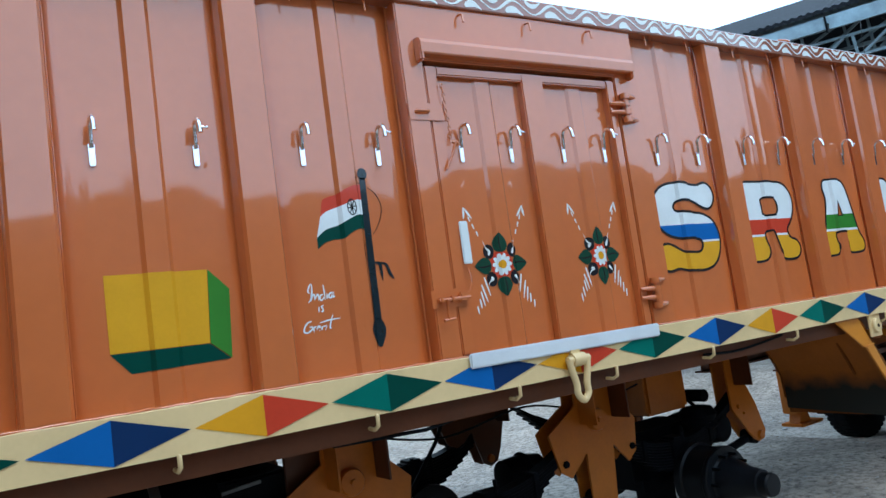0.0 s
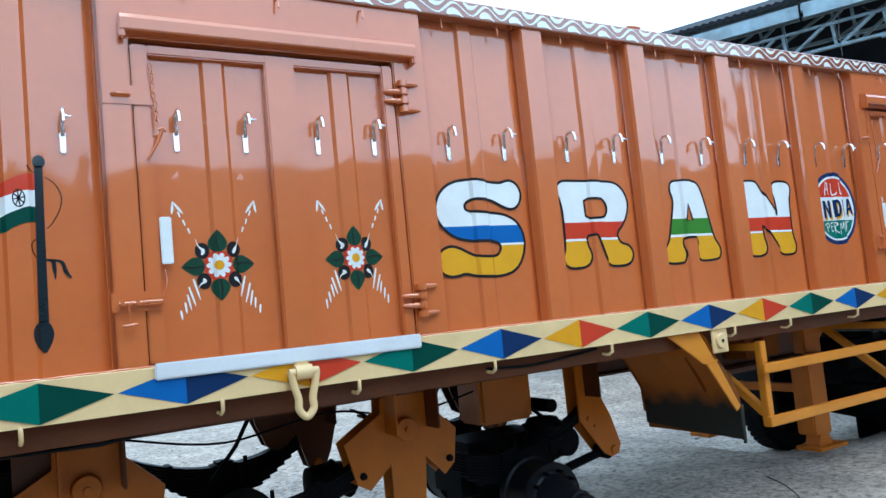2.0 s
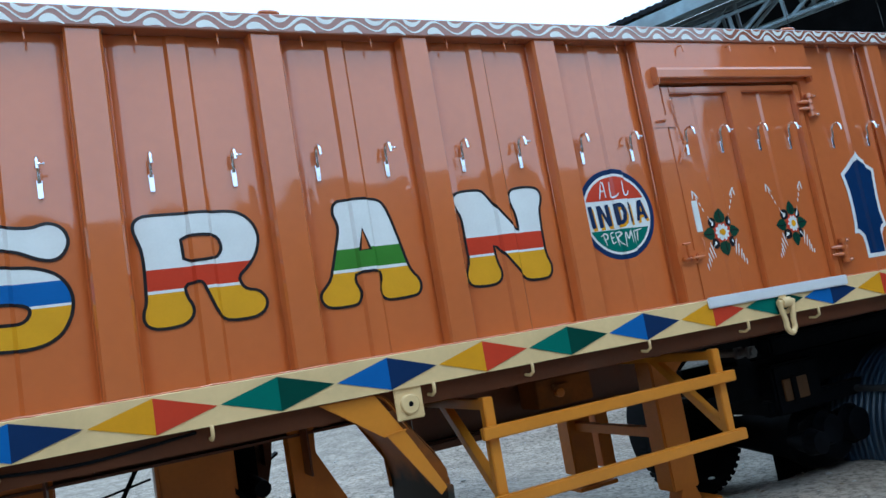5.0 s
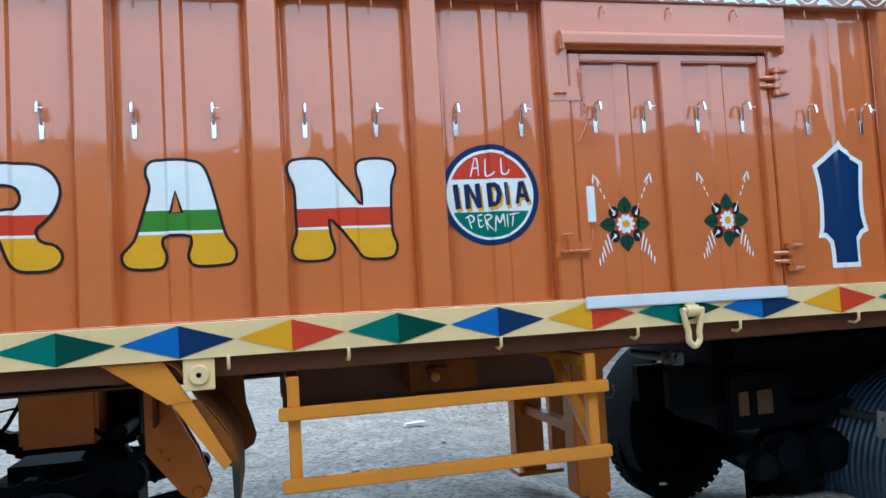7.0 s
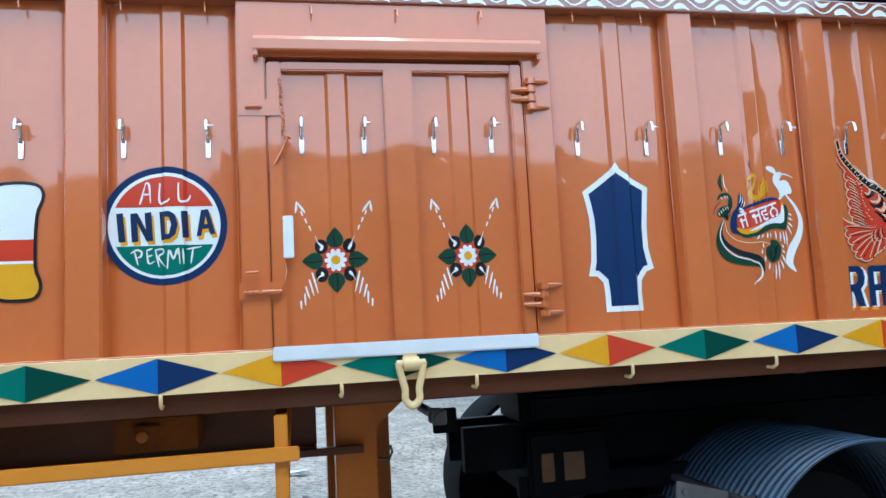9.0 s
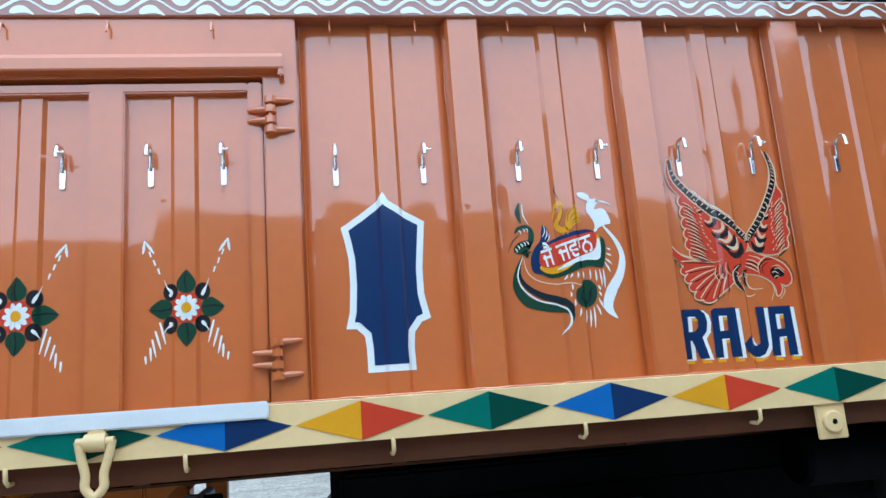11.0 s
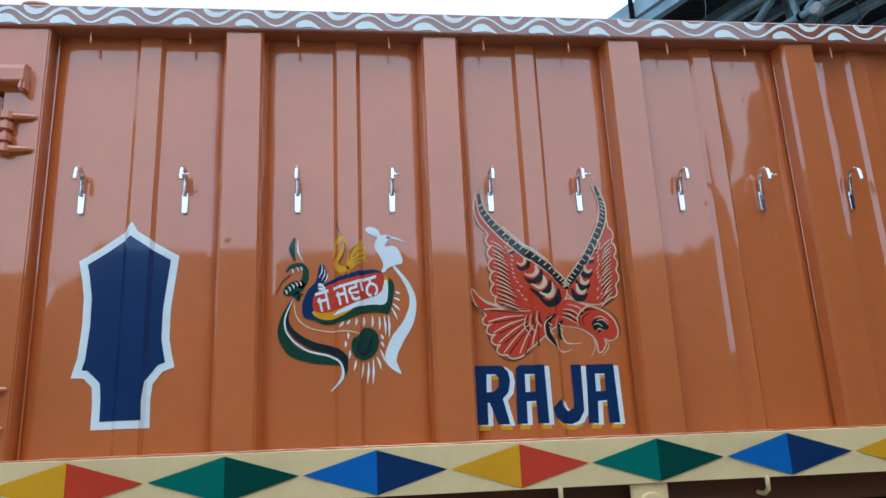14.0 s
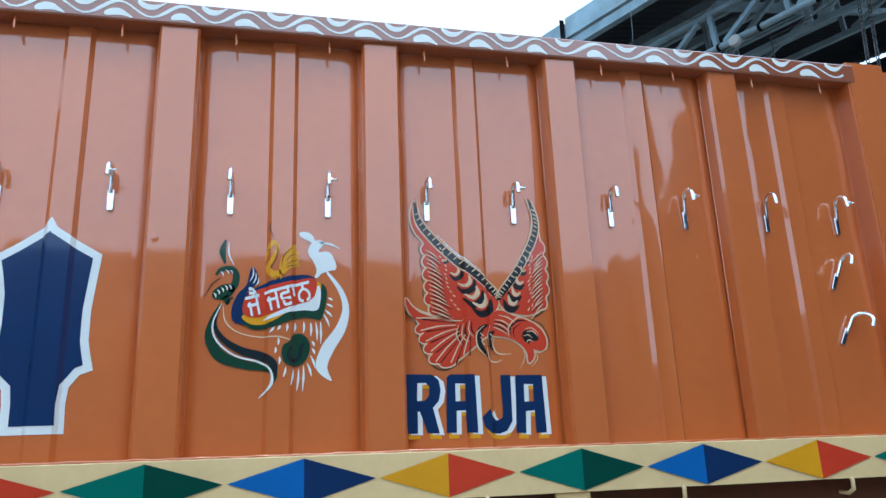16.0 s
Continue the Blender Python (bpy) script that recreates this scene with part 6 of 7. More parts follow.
for pts, s in ((edge_l, 1), (edge_r, -1)):
    line = curve(pts, 4)
    for i in range(3, len(line) - 1, 1):
        x, z = line[i]
        dashes.append([stroke([(x - 0.007 * s, z + 0.001), (x + 0.006 * s, z + 0.011)], [0.003, 0.005], 2)])
paint_each("wing_dash", dashes, BEIGE, hawk, 4.6)
dark_bars, pale_bars = [], []
for (x, z), k in (((6.608, 2.158), 0.35), ((6.647, 2.100), 0.65), ((6.683, 2.052), 0.9), ((6.708, 2.004), 1.05), ((6.740, 1.970), 1.15)):
    dark_bars.append([stroke([(x - 0.038 * k, z + 0.012 * k), (x - 0.005, z - 0.014 * k), (x + 0.03 * k, z + 0.004 * k), (x + 0.036 * k, z + 0.04 * k)], [0.003, 0.022 * k, 0.026 * k, 0.004], 5)])
    pale_bars.append([stroke([(x - 0.034 * k, z + 0.026 * k), (x - 0.004, z + 0.012 * k), (x + 0.016 * k, z + 0.03 * k), (x + 0.012 * k, z + 0.056 * k)], [0.003, 0.015 * k, 0.018 * k, 0.004], 5)])
for (x, z), k in (((6.937, 2.160), 0.4), ((6.916, 2.117), 0.55), ((6.895, 2.063), 0.8), ((6.876, 2.016), 0.95), ((6.859, 1.978), 1.05)):
    dark_bars.append([stroke([(x - 0.026 * k, z + 0.036 * k), (x - 0.012 * k, z + 0.004 * k), (x + 0.012 * k, z - 0.002), (x + 0.034 * k, z + 0.014 * k)], [0.004, 0.024 * k, 0.022 * k, 0.003], 5)])
    pale_bars.append([stroke([(x - 0.006 * k, z + 0.052 * k), (x + 0.0 * k, z + 0.024 * k), (x + 0.014 * k, z + 0.018 * k), (x + 0.03 * k, z + 0.03 * k)], [0.004, 0.016 * k, 0.014 * k, 0.003], 5)])
paint_each("feather_bar", dark_bars, BLACK, hawk, 3.8)
paint_each("feather_bar", pale_bars, BEIGE, hawk, 4.4)
fine, darkfine = [], []
rnd = random.Random(12)
(ax, az), (bx2, bz2) = (6.534, 2.202), (6.548, 1.968)
(cx2, cz2), (dx2, dz2) = (6.999, 2.199), (6.983, 1.976)
for i in range(15):
    t = i / 14
    x, z = ax + (bx2 - ax) * t, az + (bz2 - az) * t
    g = 0.045 + 0.03 * t + rnd.uniform(-0.008, 0.008)
    fine.append([stroke([(x - 0.004, z), (x + g * 0.5, z - 0.014), (x + g, z - 0.034)], [0.002, 0.0045, 0.001], 3)])
    darkfine.append([stroke([(x + 0.004, z - 0.009), (x + g * 0.55, z - 0.024), (x + g * 1.1, z - 0.046)], [0.001, 0.0032, 0.001], 3)])
    fine.append([stroke([(x + g * 1.15, z + 0.012), (x + g * 1.3, z + 0.004)], [0.002, 0.005], 2)])
    x, z = cx2 + (dx2 - cx2) * t, cz2 + (dz2 - cz2) * t
    g = 0.034 + rnd.uniform(-0.006, 0.008)
    fine.append([stroke([(x + 0.008, z + 0.006), (x - g * 0.4, z - 0.012), (x - g, z - 0.036)], [0.002, 0.0045, 0.001], 3)])
    darkfine.append([stroke([(x + 0.008, z - 0.006), (x - g * 0.4, z - 0.022), (x - g, z - 0.044)], [0.001, 0.003, 0.001], 3)])
    fine.append([stroke([(x - g * 1.1, z + 0.008), (x - g * 1.3, z - 0.004)], [0.002, 0.005], 2)])
o = (6.697, 1.924)
for tx, tz in ((6.487, 1.941), (6.502, 1.895), (6.520, 1.855), (6.538, 1.818), (6.555, 1.781), (6.613, 1.776), (6.663, 1.804)):
    fine.append([stroke([(o[0] + (tx - o[0]) * 0.3, o[1] + (tz - o[1]) * 0.3), (o[0] + (tx - o[0]) * 0.65, o[1] + (tz - o[1]) * 0.65 + 0.006), (tx, tz)], [0.002, 0.0045, 0.004], 3)])
    darkfine.append([stroke([(o[0] + (tx - o[0]) * 0.32 + 0.004, o[1] + (tz - o[1]) * 0.32 - 0.006), (tx + 0.02, tz - 0.004)], [0.001, 0.004], 2)])
for pts in (((6.462, 1.997), (6.507, 1.962), (6.610, 1.933), (6.669, 1.934)), ((6.649, 1.915), (6.638, 1.878), (6.658, 1.841)), ((6.667, 1.922), (6.660, 1.878), (6.680, 1.850)), ((6.688, 1.929), (6.683, 1.892), (6.702, 1.868)), ((6.791, 1.936), (6.825, 1.931), (6.859, 1.906)), ((6.787, 1.922), (6.818, 1.915), (6.849, 1.892)), ((6.781, 1.909), (6.811, 1.899), (6.840, 1.881)), ((6.808, 1.954), (6.847, 1.944), (6.875, 1.923))):
    fine.append([stroke(list(pts), [0.001] + [0.005] * (len(pts) - 2) + [0.001], 4)])
for pts in (((6.657, 1.919), (6.646, 1.878), (6.666, 1.843)), ((6.677, 1.924), (6.671, 1.885), (6.691, 1.859)), ((6.697, 1.929), (6.695, 1.896), (6.710, 1.875)), ((6.790, 1.929), (6.822, 1.922), (6.854, 1.899)), ((6.784, 1.915), (6.814, 1.906), (6.845, 1.885))):
    darkfine.append([stroke(list(pts), [0.001, 0.006, 0.001], 4)])
paint_each("feather_line", fine, BEIGE, hawk, 4.4)
paint_each("feather_line", darkfine, BLACK, hawk, 4.0)
paint_each("head_ring", [[stroke([(6.855, 1.875), (6.853, 1.906), (6.885, 1.932), (6.920, 1.932)], [0.001, 0.006, 0.006, 0.001])], [stroke([(6.868, 1.869), (6.866, 1.901), (6.897, 1.921)], [0.001, 0.004, 0.001])]], BLACK, hawk, 4.2)
paint("head_ring", [[stroke([(6.846, 1.869), (6.846, 1.908), (6.880, 1.942), (6.914, 1.943)], [0.001, 0.005, 0.005, 0.001])]], BEIGE, hawk, 4.3)
eye = paint("eye_patch", [[smooth([(6.895, 1.881), (6.916, 1.900), (6.948, 1.892), (6.967, 1.873), (6.959, 1.854), (6.935, 1.858), (6.923, 1.844), (6.909, 1.851)], 1)]], BLACK, hawk, 4.4)
paint_each("eye_glint", [[stroke(list(p), [0.001, 0.004, 0.001], 4)] for p in (((6.908, 1.900), (6.940, 1.905), (6.968, 1.880)), ((6.918, 1.890), (6.943, 1.892), (6.963, 1.871)), ((6.904, 1.874), (6.923, 1.879), (6.939, 1.866)), ((6.912, 1.848), (6.926, 1.860), (6.939, 1.853)))], BEIGE, eye, 5.2)
paint_each("claw", [[stroke([(6.759, 1.915), (6.728, 1.894), (6.721, 1.851), (6.740, 1.816), (6.753, 1.795)], [0.006, 0.022, 0.022, 0.012, 0.002])], [stroke([(6.789, 1.893), (6.767, 1.876), (6.767, 1.847), (6.779, 1.821)], [0.004, 0.02, 0.016, 0.002])]], BLACK, hawk, 4.6)
paint_each("claw_tip", [[stroke(list(p), [0.001] + [0.005] * (len(p) - 2) + [0.001])] for p in (((6.746, 1.912), (6.713, 1.881), (6.716, 1.831), (6.747, 1.797)), ((6.751, 1.830), (6.760, 1.789), (6.783, 1.777), (6.812, 1.785)), ((6.788, 1.876), (6.779, 1.839), (6.799, 1.809), (6.854, 1.808)), ((6.772, 1.913), (6.757, 1.876), (6.760, 1.839)))] + [[stroke([(x, z), (x + 0.012, z - 0.012)], [0.003, 0.004], 2)] for x, z in ((6.727, 1.884), (6.727, 1.868), (6.731, 1.851), (6.770, 1.884), (6.772, 1.867))], BEIGE, hawk, 5.2)
paint_each("beak_line", [[stroke(list(p), [0.001, 0.004, 0.001])] for p in (((6.892, 1.841), (6.905, 1.800), (6.884, 1.754)), ((6.947, 1.817), (6.955, 1.790), (6.927, 1.759)), ((6.939, 1.827), (6.961, 1.812), (6.998, 1.826)))], BEIGE, hawk, 3.4)
mark = []
for pts in (((6.509, 2.232), (6.504, 2.203), (6.513, 2.178), (6.507, 2.154), (6.515, 2.120), (6.511, 2.096), (6.520, 2.068), (6.515, 2.039), (6.518, 2.011), (6.520, 1.992)), ((6.437, 2.021), (6.440, 1.970), (6.482, 1.932), (6.488, 1.890), (6.503, 1.835), (6.527, 1.793), (6.552, 1.760), (6.599, 1.753), (6.671, 1.791)), ((6.469, 2.311), (6.481, 2.269), (6.513, 2.234)), ((7.014, 2.231), (7.017, 2.170), (7.026, 2.106), (7.023, 2.043), (7.008, 1.985), (6.966, 1.948)), ((6.926, 1.943), (6.982, 1.918), (7.008, 1.863), (7.004, 1.826))):
    mark.append([stroke(list(pts), [0.001] + [0.0035] * (len(pts) - 2) + [0.001])])
paint_each("outline_mark", mark, LEAF, hawk, 1.2)

# the word below the hawk: block letters with a white and gold side
LETTERS = [[[(6.441, 1.737), (6.540, 1.735), (6.564, 1.714), (6.570, 1.680), (6.562, 1.641), (6.539, 1.617), (6.561, 1.528), (6.518, 1.529), (6.490, 1.605), (6.482, 1.605), (6.481, 1.529), (6.438, 1.530)], [(6.484, 1.705), (6.481, 1.642), (6.509, 1.643), (6.526, 1.660), (6.528, 1.690), (6.516, 1.705)]],
           [[(6.594, 1.723), (6.609, 1.735), (6.698, 1.733), (6.701, 1.526), (6.663, 1.527), (6.662, 1.606), (6.627, 1.605), (6.625, 1.528), (6.587, 1.529)], [(6.626, 1.702), (6.625, 1.638), (6.662, 1.639), (6.664, 1.701)]],
           [[(6.802, 1.731), (6.841, 1.730), (6.839, 1.564), (6.817, 1.531), (6.787, 1.520), (6.752, 1.524), (6.728, 1.546), (6.719, 1.578), (6.752, 1.610), (6.760, 1.585), (6.778, 1.566), (6.801, 1.576), (6.804, 1.599)]],
           [[(6.862, 1.729), (6.966, 1.729), (6.971, 1.520), (6.930, 1.519), (6.929, 1.600), (6.894, 1.598), (6.890, 1.520), (6.852, 1.522)], [(6.892, 1.696), (6.891, 1.632), (6.928, 1.633), (6.929, 1.695)]]]
def block_letters(dx, dz):
    return [[[(x + dx, z + dz) for x, z in loop] for loop in letter] for letter in LETTERS]


for i, name in enumerate("RAJA"):
    gold_side = paint("painted_letter", [block_letters(0.009, -0.020)[i]], GOLD, trailer, 1.4, "dark blue block letter " + name + " with white and gold edges")
    paint("white_side", [block_letters(0.018, -0.006)[i]], WHITE, gold_side, 2.2)
    paint("blue_face", [block_letters(0, 0)[i]], NAVY2, gold_side, 3.0)

# ---- the body is not quite level: it sags a little along its length ----
for ob in trailer.children_recursive:
    if ob.type == "MESH" and ob.data.users == 1 and ob.location.length < 1e-6:
        for v in ob.data.vertices:
            if v.co.y < 0.12 and v.co.z > 1.1:
                low = 0.0025 - 0.003 * v.co.x
                high = float(np.interp(v.co.x, (-3, 0, 1.5, 3, 5.5, 8), (0, 0, -0.016, -0.014, 0.008, 0.014)))
                v.co.z += low + (high - low) * min(1.0, max(0.0, (v.co.z - 1.48) / 1.5))

# ---- the shed beside the truck's front ----
shed = thing("steel_shed", "open steel shed, corrugated roof on galvanised trusses", "shed")
E0, ED = Vector((8.875, 3.597, 5.748)), Vector((0.407, -0.913, 0.0)).normalized()
IN = Vector((0.913, 0.407, 0.0)).normalized()


def shed_at(along, inward, down):
    p = E0 + ED * along + IN * inward
    return Vector((p.x, p.y, p.z - down + inward * 0.35))


def corrugated(spans):
    bm = bmesh.new()
    rows = []
    n = 560
    for i in range(n + 1):
        s = -14 + 17.6 * i / n
        dz = 0.016 * math.sin(i * 1.5)
        rows.append([bm.verts.new(shed_at(s, d, -up - dz)) for d, up in spans])
    for a, b in zip(rows, rows[1:]):
        for j in range(len(spans) - 1):
            bm.faces.new((a[j], b[j], b[j + 1], a[j + 1]))
    return shade(bm, 60)


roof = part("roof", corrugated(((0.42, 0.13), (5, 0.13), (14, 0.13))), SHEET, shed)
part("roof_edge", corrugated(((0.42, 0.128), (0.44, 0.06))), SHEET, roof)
def beam_at(s0, s1, inward, down, w, h):
    return bar(shed_at(s0, inward, down), shed_at(s1, inward, down), w, h)
fascia = part("fascia_beam", beam_at(0.02, 3.5, 0.0, 0.115, 0.05, 0.23), GALVA, shed, "pale galvanised fascia beam")
part("fascia_end", beam_at(-13.9, -0.03, 0.02, 0.12, 0.05, 0.2), GALVA, fascia)
part("fascia_joint", bar(shed_at(-0.02, -0.03, -0.01), shed_at(-0.02, -0.03, 0.27), 0.05, 0.012), IRON, fascia)
for k in range(5):
    d = 0.55 + 1.3 * k
    part("purlin", beam_at(-13.9, 3.5, d, 0.09, 0.08, 0.12), GALVA, shed, "galvanised purlin under the roof")
for s in (-13.5, 3.2):
    for d in (0.4, 13):
        b = shed_at(s, d, 0)
        part("column", block(b.x - 0.12, b.x + 0.12, b.y - 0.12, b.y + 0.12, -0.02, b.z - 0.1, 0.01), GALVA, shed)
# lattice trusses along the shed
def truss(inward, z_up, z_low, s0, s1, first_post, bay, w):
    """Two chords with posts between them and a brace in every bay."""
    def at(s, z):
        p = E0 + ED * s + IN * inward
        return Vector((p.x, p.y, z))
    top = part("truss", bar(at(s0, z_up), at(s1, z_up), 0.05, w), GALVA, shed, "galvanised lattice truss")
    part("lower_chord", bar(at(s0, z_low), at(s1, z_low), 0.05, w), GALVA, top)
    s = first_post - bay * int((first_post - s0) / bay)
    while s < s1:
        part("truss_post", bar(at(s - 0.02, z_up - w / 2), at(s + 0.01, z_low + w / 2), 0.05, 0.05), GALVA, top)
        part("truss_brace", bar(at(s + 0.1, z_low + w / 2), at(s + bay - 0.16, z_up - w / 2), 0.045, 0.05), GALVA, top)
        s += bay


truss(1.0, 5.61, 5.22, -13.5, 3.3, 0.30, 0.75, 0.045)
truss(1.75, 6.05, 5.42, -13.5, 3.3, 0.55, 1.1, 0.06)
truss(3.2, 6.5, 5.95, -13.5, 3.3, 0.1, 1.3, 0.07)
for s in (-6.7, -3.2, 1.1):
    part("cross_beam", bar(shed_at(s, 1.0, 0.42), shed_at(s, 8.0, 0.42), 0.07, 0.09), GALVA, shed, "galvanised cross beam")
c1 = E0 + ED * 0.95 + IN * 0.93
c2 = E0 + ED * 2.6 + IN * 0.93
pipe = part("hoist_pipe", tube([(c1.x, c1.y, 5.17), (c2.x, c2.y, 5.18)], 0.03, 14), GALVA, shed, "pale hoist pipe with a round end cap")
cap = E0 + ED * 1.30 + IN * 0.88
lid = turned([(0.0, 0.01), (0.0, 0.05), (0.012, 0.058), (0.05, 0.058)], (0, 0, 0), "x", 24)
lid.transform(Matrix.Translation((cap.x, cap.y, 5.15)) @ Matrix.Rotation(math.atan2(IN.y, IN.x), 4, "Z"))
part("pipe_cap", lid, STONE, pipe)
for s in (1.12, 1.55, 2.1):
    p = E0 + ED * s + IN * 0.93
    clip = turned([(-0.014, 0.038), (0.014, 0.038)], (0, 0, 0), "x", 16)
    clip.transform(Matrix.Translation((p.x, p.y, 5.172)) @ Matrix.Rotation(math.atan2(ED.y, ED.x), 4, "Z"))
    part("pipe_clip", clip, IRON, pipe)


def inside(s, inward, z):
    p = E0 + ED * s + IN * inward
    return (p.x, p.y, z)


for pts in ([(0.42, 0.5, 4.9), (0.42, 0.5, 5.3), (0.44, 0.52, 5.55), (0.46, 0.5, 5.8)], [(0.75, 0.9, 5.72), (0.82, 0.92, 5.64), (0.95, 0.95, 5.62), (1.1, 0.95, 5.68), (1.2, 0.96, 5.7)],
            [(1.35, 1.5, 5.35), (1.75, 1.5, 5.36), (2.5, 1.5, 5.5)], [(1.38, 1.5, 4.75), (1.36, 1.5, 5.35)]):
    part("loose_wire", tube([inside(*p) for p in pts], 0.005, 6), STEEL, shed)
for i in range(30):
    a = tube([(0.016 * math.cos(u) if i % 2 else 0, 0 if i % 2 else 0.016 * math.cos(u), 0.027 * math.sin(u)) for u in (2 * math.pi * j / 10 for j in range(10))], 0.0055, 5, closed=True)
    for k in (0, 1):
        c2 = a.copy()
        c2.transform(Matrix.Translation(inside(2.3 - 0.002 * i + 0.08 * k, 1.3, 5.62 - 0.041 * i)))
        part("chain_link", c2, STEEL, shed)
q0, q1 = shed_at(-14, 14, -0.03), shed_at(3.6, 14, -0.03)
bm = bmesh.new()
bm.faces.new([bm.verts.new(p) for p in ((q0.x, q0.y, 0), (q1.x, q1.y, 0), (q1.x, q1.y, q1.z), (q0.x, q0.y, q0.z))])
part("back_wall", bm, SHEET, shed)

# ---- out of view behind the walk: a low building and trees guessed from the mirrored skyline ----
yard = thing("yard_building", "brown out-of-view blocks: low mirrored row, tall ones added for shade", "building")
x = -10.9
i = 0
while x < 10.2:
    w = min(1.6 + 2.2 * abs(noise.noise(Vector((i * 1.7, 3, 0)))), 10.8 - x)
    h = float(np.interp(x + w / 2, (-2.7, 1.7, 3.9, 6.1, 10.6), (3.45, 3.55, 3.85, 3.85, 3.7))) + 0.12 * noise.noise(Vector((i * 2.3, 8, 0)))
    part("building_block", block(x, x + w - 0.02, -9, -6.05, -0.02, h, 0.03), PLASTER, yard)
    x += w
    i += 1
# tall blocks added out of view to shade the left end and post sides
for i in range(5):
    part("building_block", block(-11, -6.6, -6 + 9 * i, 2.98 + 9 * i, -0.02, 7.5 + 1.5 * noise.noise(Vector((i * 2.3, 1, 0))), 0.05), PLASTER, yard)
# out of view: stepped edge fits its reflection, length to x 60 blocks sky
store = thing("dark_store", "tall dark store out of view, guessed from its reflection, lengthened to block sky", "building")
part("wall", plate([(10.9, -0.02), (60, -0.02), (60, 13), (13.1, 13), (12.92, 7.96), (12.63, 7.7), (12.54, 6.53), (12.04, 6.28), (11.91, 5.19), (11.37, 4.93), (11.15, 4.1)], -7.2, -5.8, 0.03), SHEET, store)

rnd = random.Random(4)
for i in range(11):
    tx, ty = -19 + 2.9 * i + rnd.uniform(-0.9, 0.9), -11.4 + rnd.uniform(-0.5, 0.5)
    tree = thing("tree", "green broad-leaved tree behind the yard building", "tree", "trees behind the yard", at=(tx, ty, -0.015))
    h = rnd.uniform(4.5, 5.15)
    part("trunk", tube([(0, 0, 0), (0.1, 0, h * 0.3), (0.0, 0.1, h * 0.6)], [0.22, 0.16, 0.08], 8), PLASTER, tree)
    bm = bmesh.new()
    for _ in range(900):
        v = Vector((rnd.gauss(0, 1), rnd.gauss(0, 1), rnd.gauss(0, 1))).normalized() * rnd.uniform(0.5, 1.0)
        c = Vector((v.x * 1.5, v.y * 1.3, h * 0.62 + v.z * h * 0.36)) * (1 + 0.12 * noise.noise(v * 3))
        m = Matrix.Translation(c) @ Euler((rnd.uniform(0, 6), rnd.uniform(0, 6), rnd.uniform(0, 6))).to_matrix().to_4x4()
        bm.faces.new([bm.verts.new(m @ Vector(q)) for q in ((-0.13, 0, 0), (0, 0.07, 0), (0.14, 0, 0), (0, -0.07, 0))])
    part("crown", bm, FOLIAGE, tree)

# ---- litter on the ground ----
rnd = random.Random(7)
for i in range(46):
    x, y = rnd.uniform(-2.5, 6.5), rnd.uniform(0.3, 7.5)
    bm = bmesh.new()
    bmesh.ops.create_icosphere(bm, subdivisions=1, radius=rnd.uniform(0.012, 0.035))
    for v in bm.verts:
        v.co = Vector((v.co.x * 1.4, v.co.y, v.co.z * 0.5)) * (1 + 0.3 * noise.noise(v.co * 60))
    s = new("stone", mesh_of("stone", shade(bm), STONE))
    s.location = (x, y, 0.004 + 0.012 * noise.noise(Vector((x - 0, y, 0)) * 0.8) - 0.008)
    tagged(s, "small pale stone on the dusty ground", "stone", "stones on the ground")
bm = bmesh.new()
for k in range(3):
    vs = [bm.verts.new((0.14 * u + 0.02 * k, 0.07 * w + 0.03 * k, 0.012 + 0.02 * abs(noise.noise(Vector((u, w, k)))) + 0.01 * k)) for u, w in ((-1, -1), (1, -0.6), (0.8, 1), (-0.7, 0.8))]
    bm.faces.new(vs)
rag = new("torn_paper", mesh_of("torn_paper", bm, WHITE))
rag.location = (3.6, 5.1, -0.008)
tagged(rag, "torn scrap of white paper lying on the ground", "paper scrap")
# thin tube drawn for the dark crack line in the ground
cable = new("cable", mesh_of("cable", tube([(p[0], p[1], -0.002) for p in curve(((3.17, 0.9), (3.06, 0.68), (2.88, 0.44), (2.7, 0.26)), 8)], 0.0035, 7), RUBBER))
tagged(cable, "thin dark crack line across the yard ground", "cable")

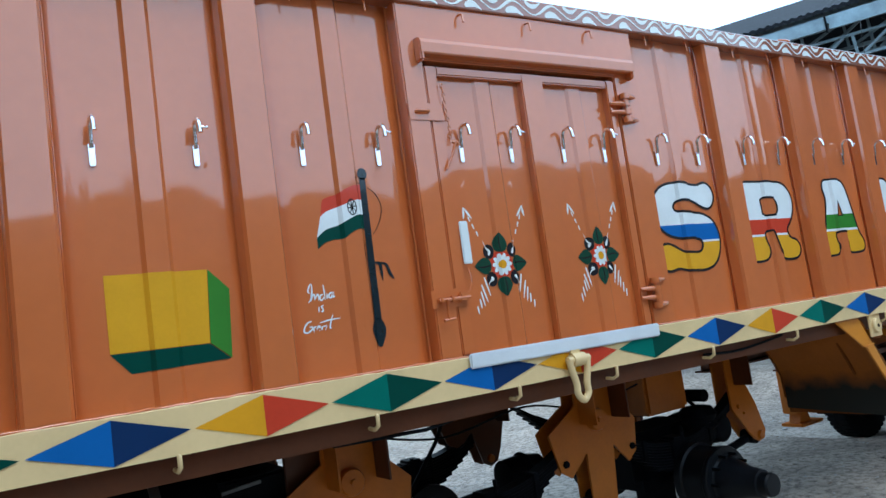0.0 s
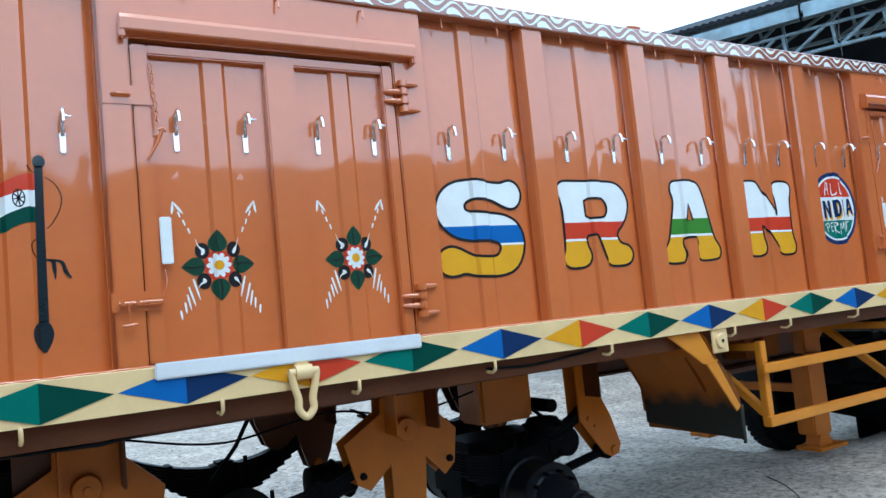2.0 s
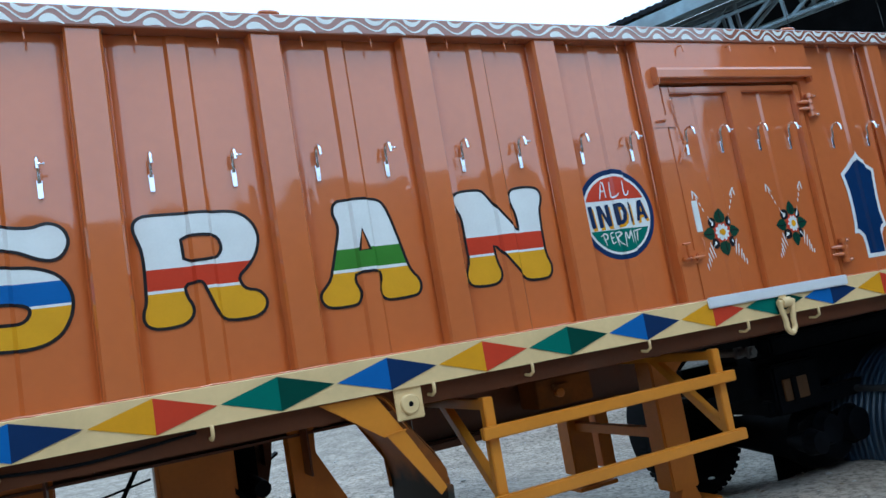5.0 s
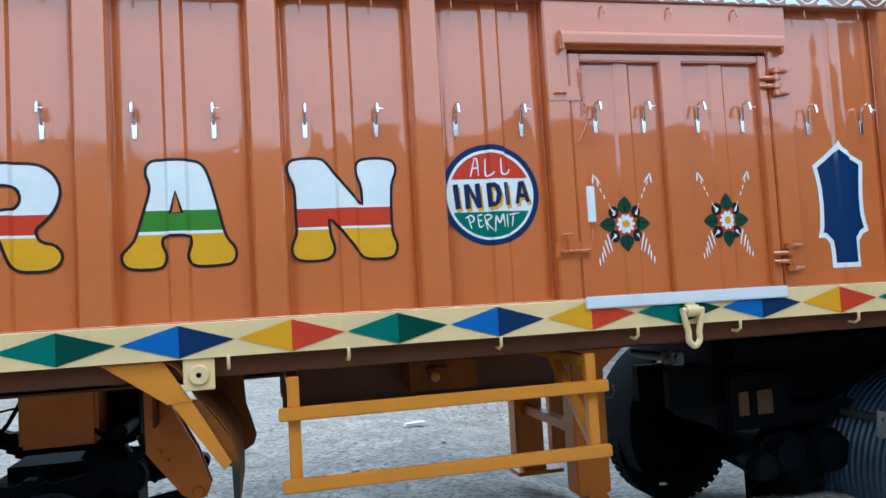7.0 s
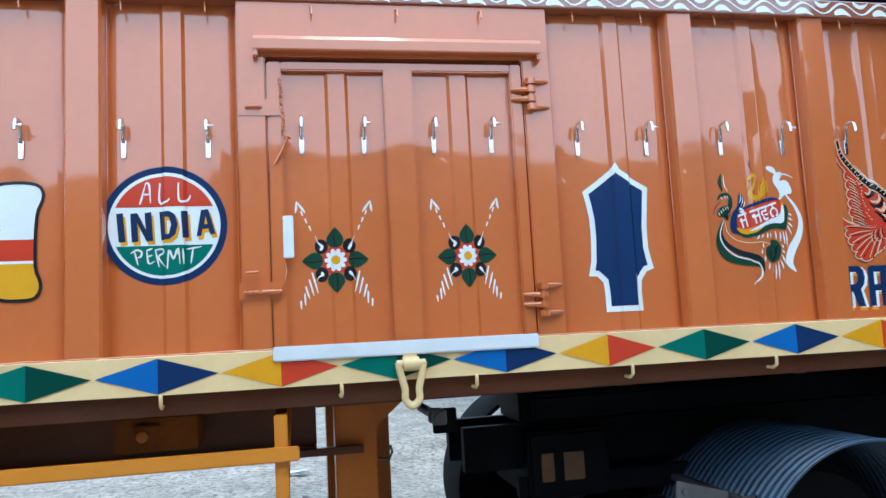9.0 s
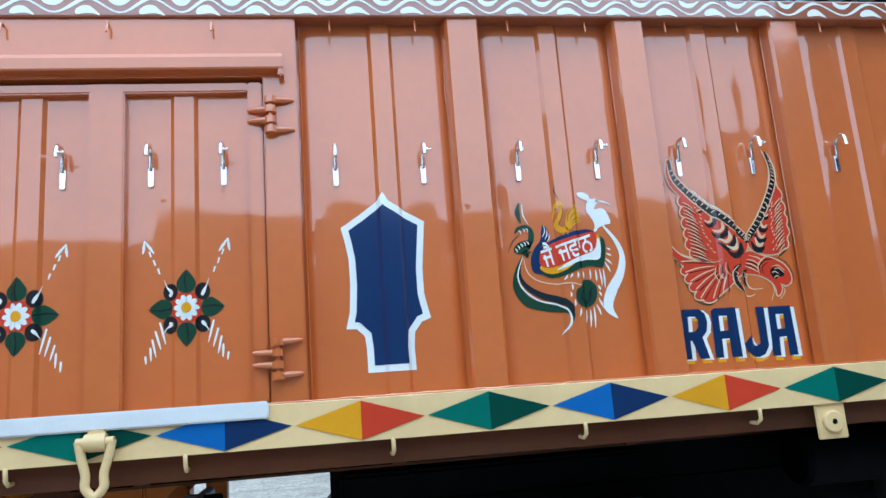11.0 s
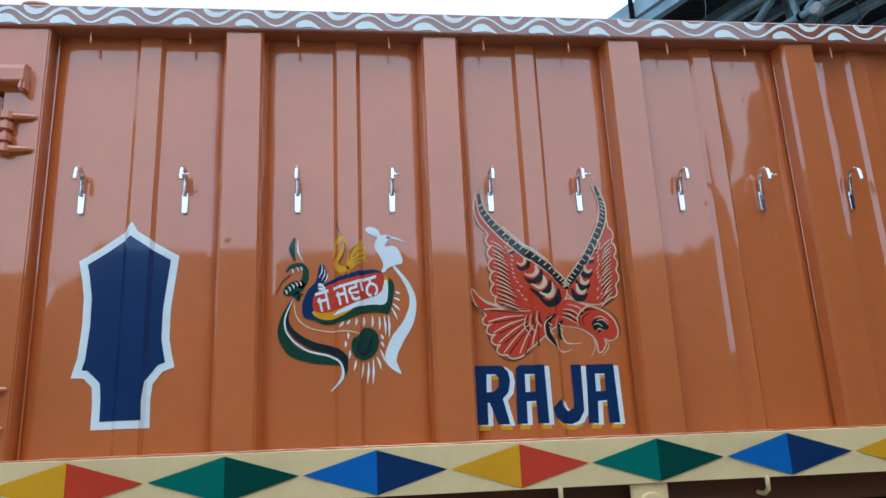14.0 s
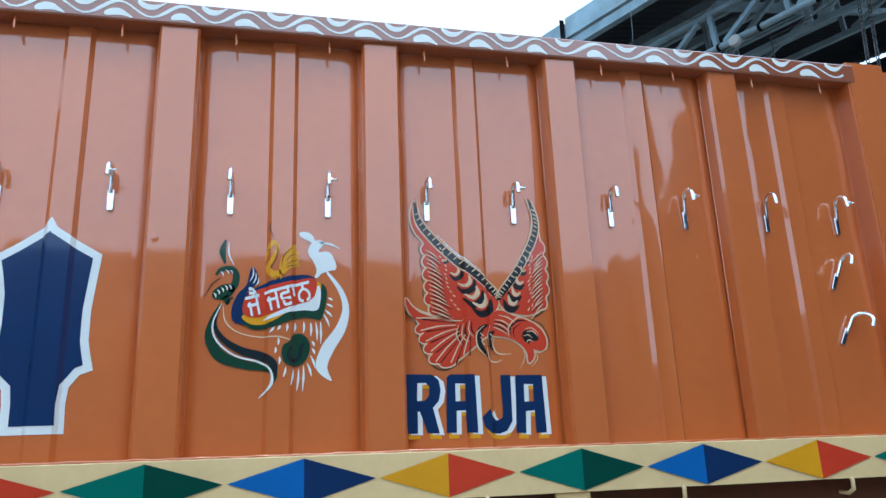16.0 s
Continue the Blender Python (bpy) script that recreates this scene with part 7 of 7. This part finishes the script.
# dark chips strewn over the yard
rnd = random.Random(33)
verts, faces = [], []
for i in range(1500):
    x, y = rnd.uniform(-3.5, 8), rnd.uniform(0.2, 9)
    if noise.noise(Vector((x * 0.9, y * 0.9, 4))) < rnd.uniform(-0.3, 0.3):
        continue
    r = rnd.choice((0.006, 0.008, 0.011, 0.016))
    dip = [min(1, max(0, u)) for u in ((x - 3.6) / 1.4, (y - 0.9) / 1.2, (9 - x) / 1.5, (8 - y) / 2)]
    z = 0.012 * noise.noise(Vector((x, y, 0)) * 0.8) - 0.008 - 0.3 * math.prod(u * u * (3 - 2 * u) for u in dip)
    b = len(verts)
    t = rnd.uniform(0, 6)
    for k in range(4):
        a = t + k * 1.57 + rnd.uniform(-0.5, 0.5)
        verts.append((x + r * 1.9 * math.cos(a), y + r * math.sin(a), z))
    verts.append((x + r * 0.2, y, z + r * 0.5))
    faces += [(b + k, b + (k + 1) % 4, b + 4) for k in range(4)]
me = bpy.data.meshes.new("chips")
me.from_pydata(verts, [], faces)
me.materials.append(PLASTER)
tagged(new("chips", me), "dark chips and crumbs strewn on the concrete", "chips", kind="stuff")

# grit strewn over the yard
rnd = random.Random(21)
verts, faces = [], []
for i in range(2600):
    x, y = rnd.uniform(-3.5, 8), rnd.uniform(0.2, 9)
    r = rnd.choice((0.004, 0.005, 0.006, 0.008, 0.012))
    dip = [min(1, max(0, u)) for u in ((x - 3.6) / 1.4, (y - 0.9) / 1.2, (9 - x) / 1.5, (8 - y) / 2)]
    z = 0.012 * noise.noise(Vector((x, y, 0)) * 0.8) - 0.009 - 0.3 * math.prod(u * u * (3 - 2 * u) for u in dip)
    b = len(verts)
    t = rnd.uniform(0, 6)
    for k in range(4):
        a = t + k * 1.57 + rnd.uniform(-0.4, 0.4)
        verts.append((x + r * 1.6 * math.cos(a), y + r * math.sin(a), z))
    verts.append((x + r * 0.2, y, z + r * 0.9))
    faces += [(b + k, b + (k + 1) % 4, b + 4) for k in range(4)]
me = bpy.data.meshes.new("grit")
me.from_pydata(verts, [], faces)
me.materials.append(STONE)
grit_ob = new("grit", me)
tagged(grit_ob, "fine grit and crumbs strewn on the concrete", "grit", kind="stuff")
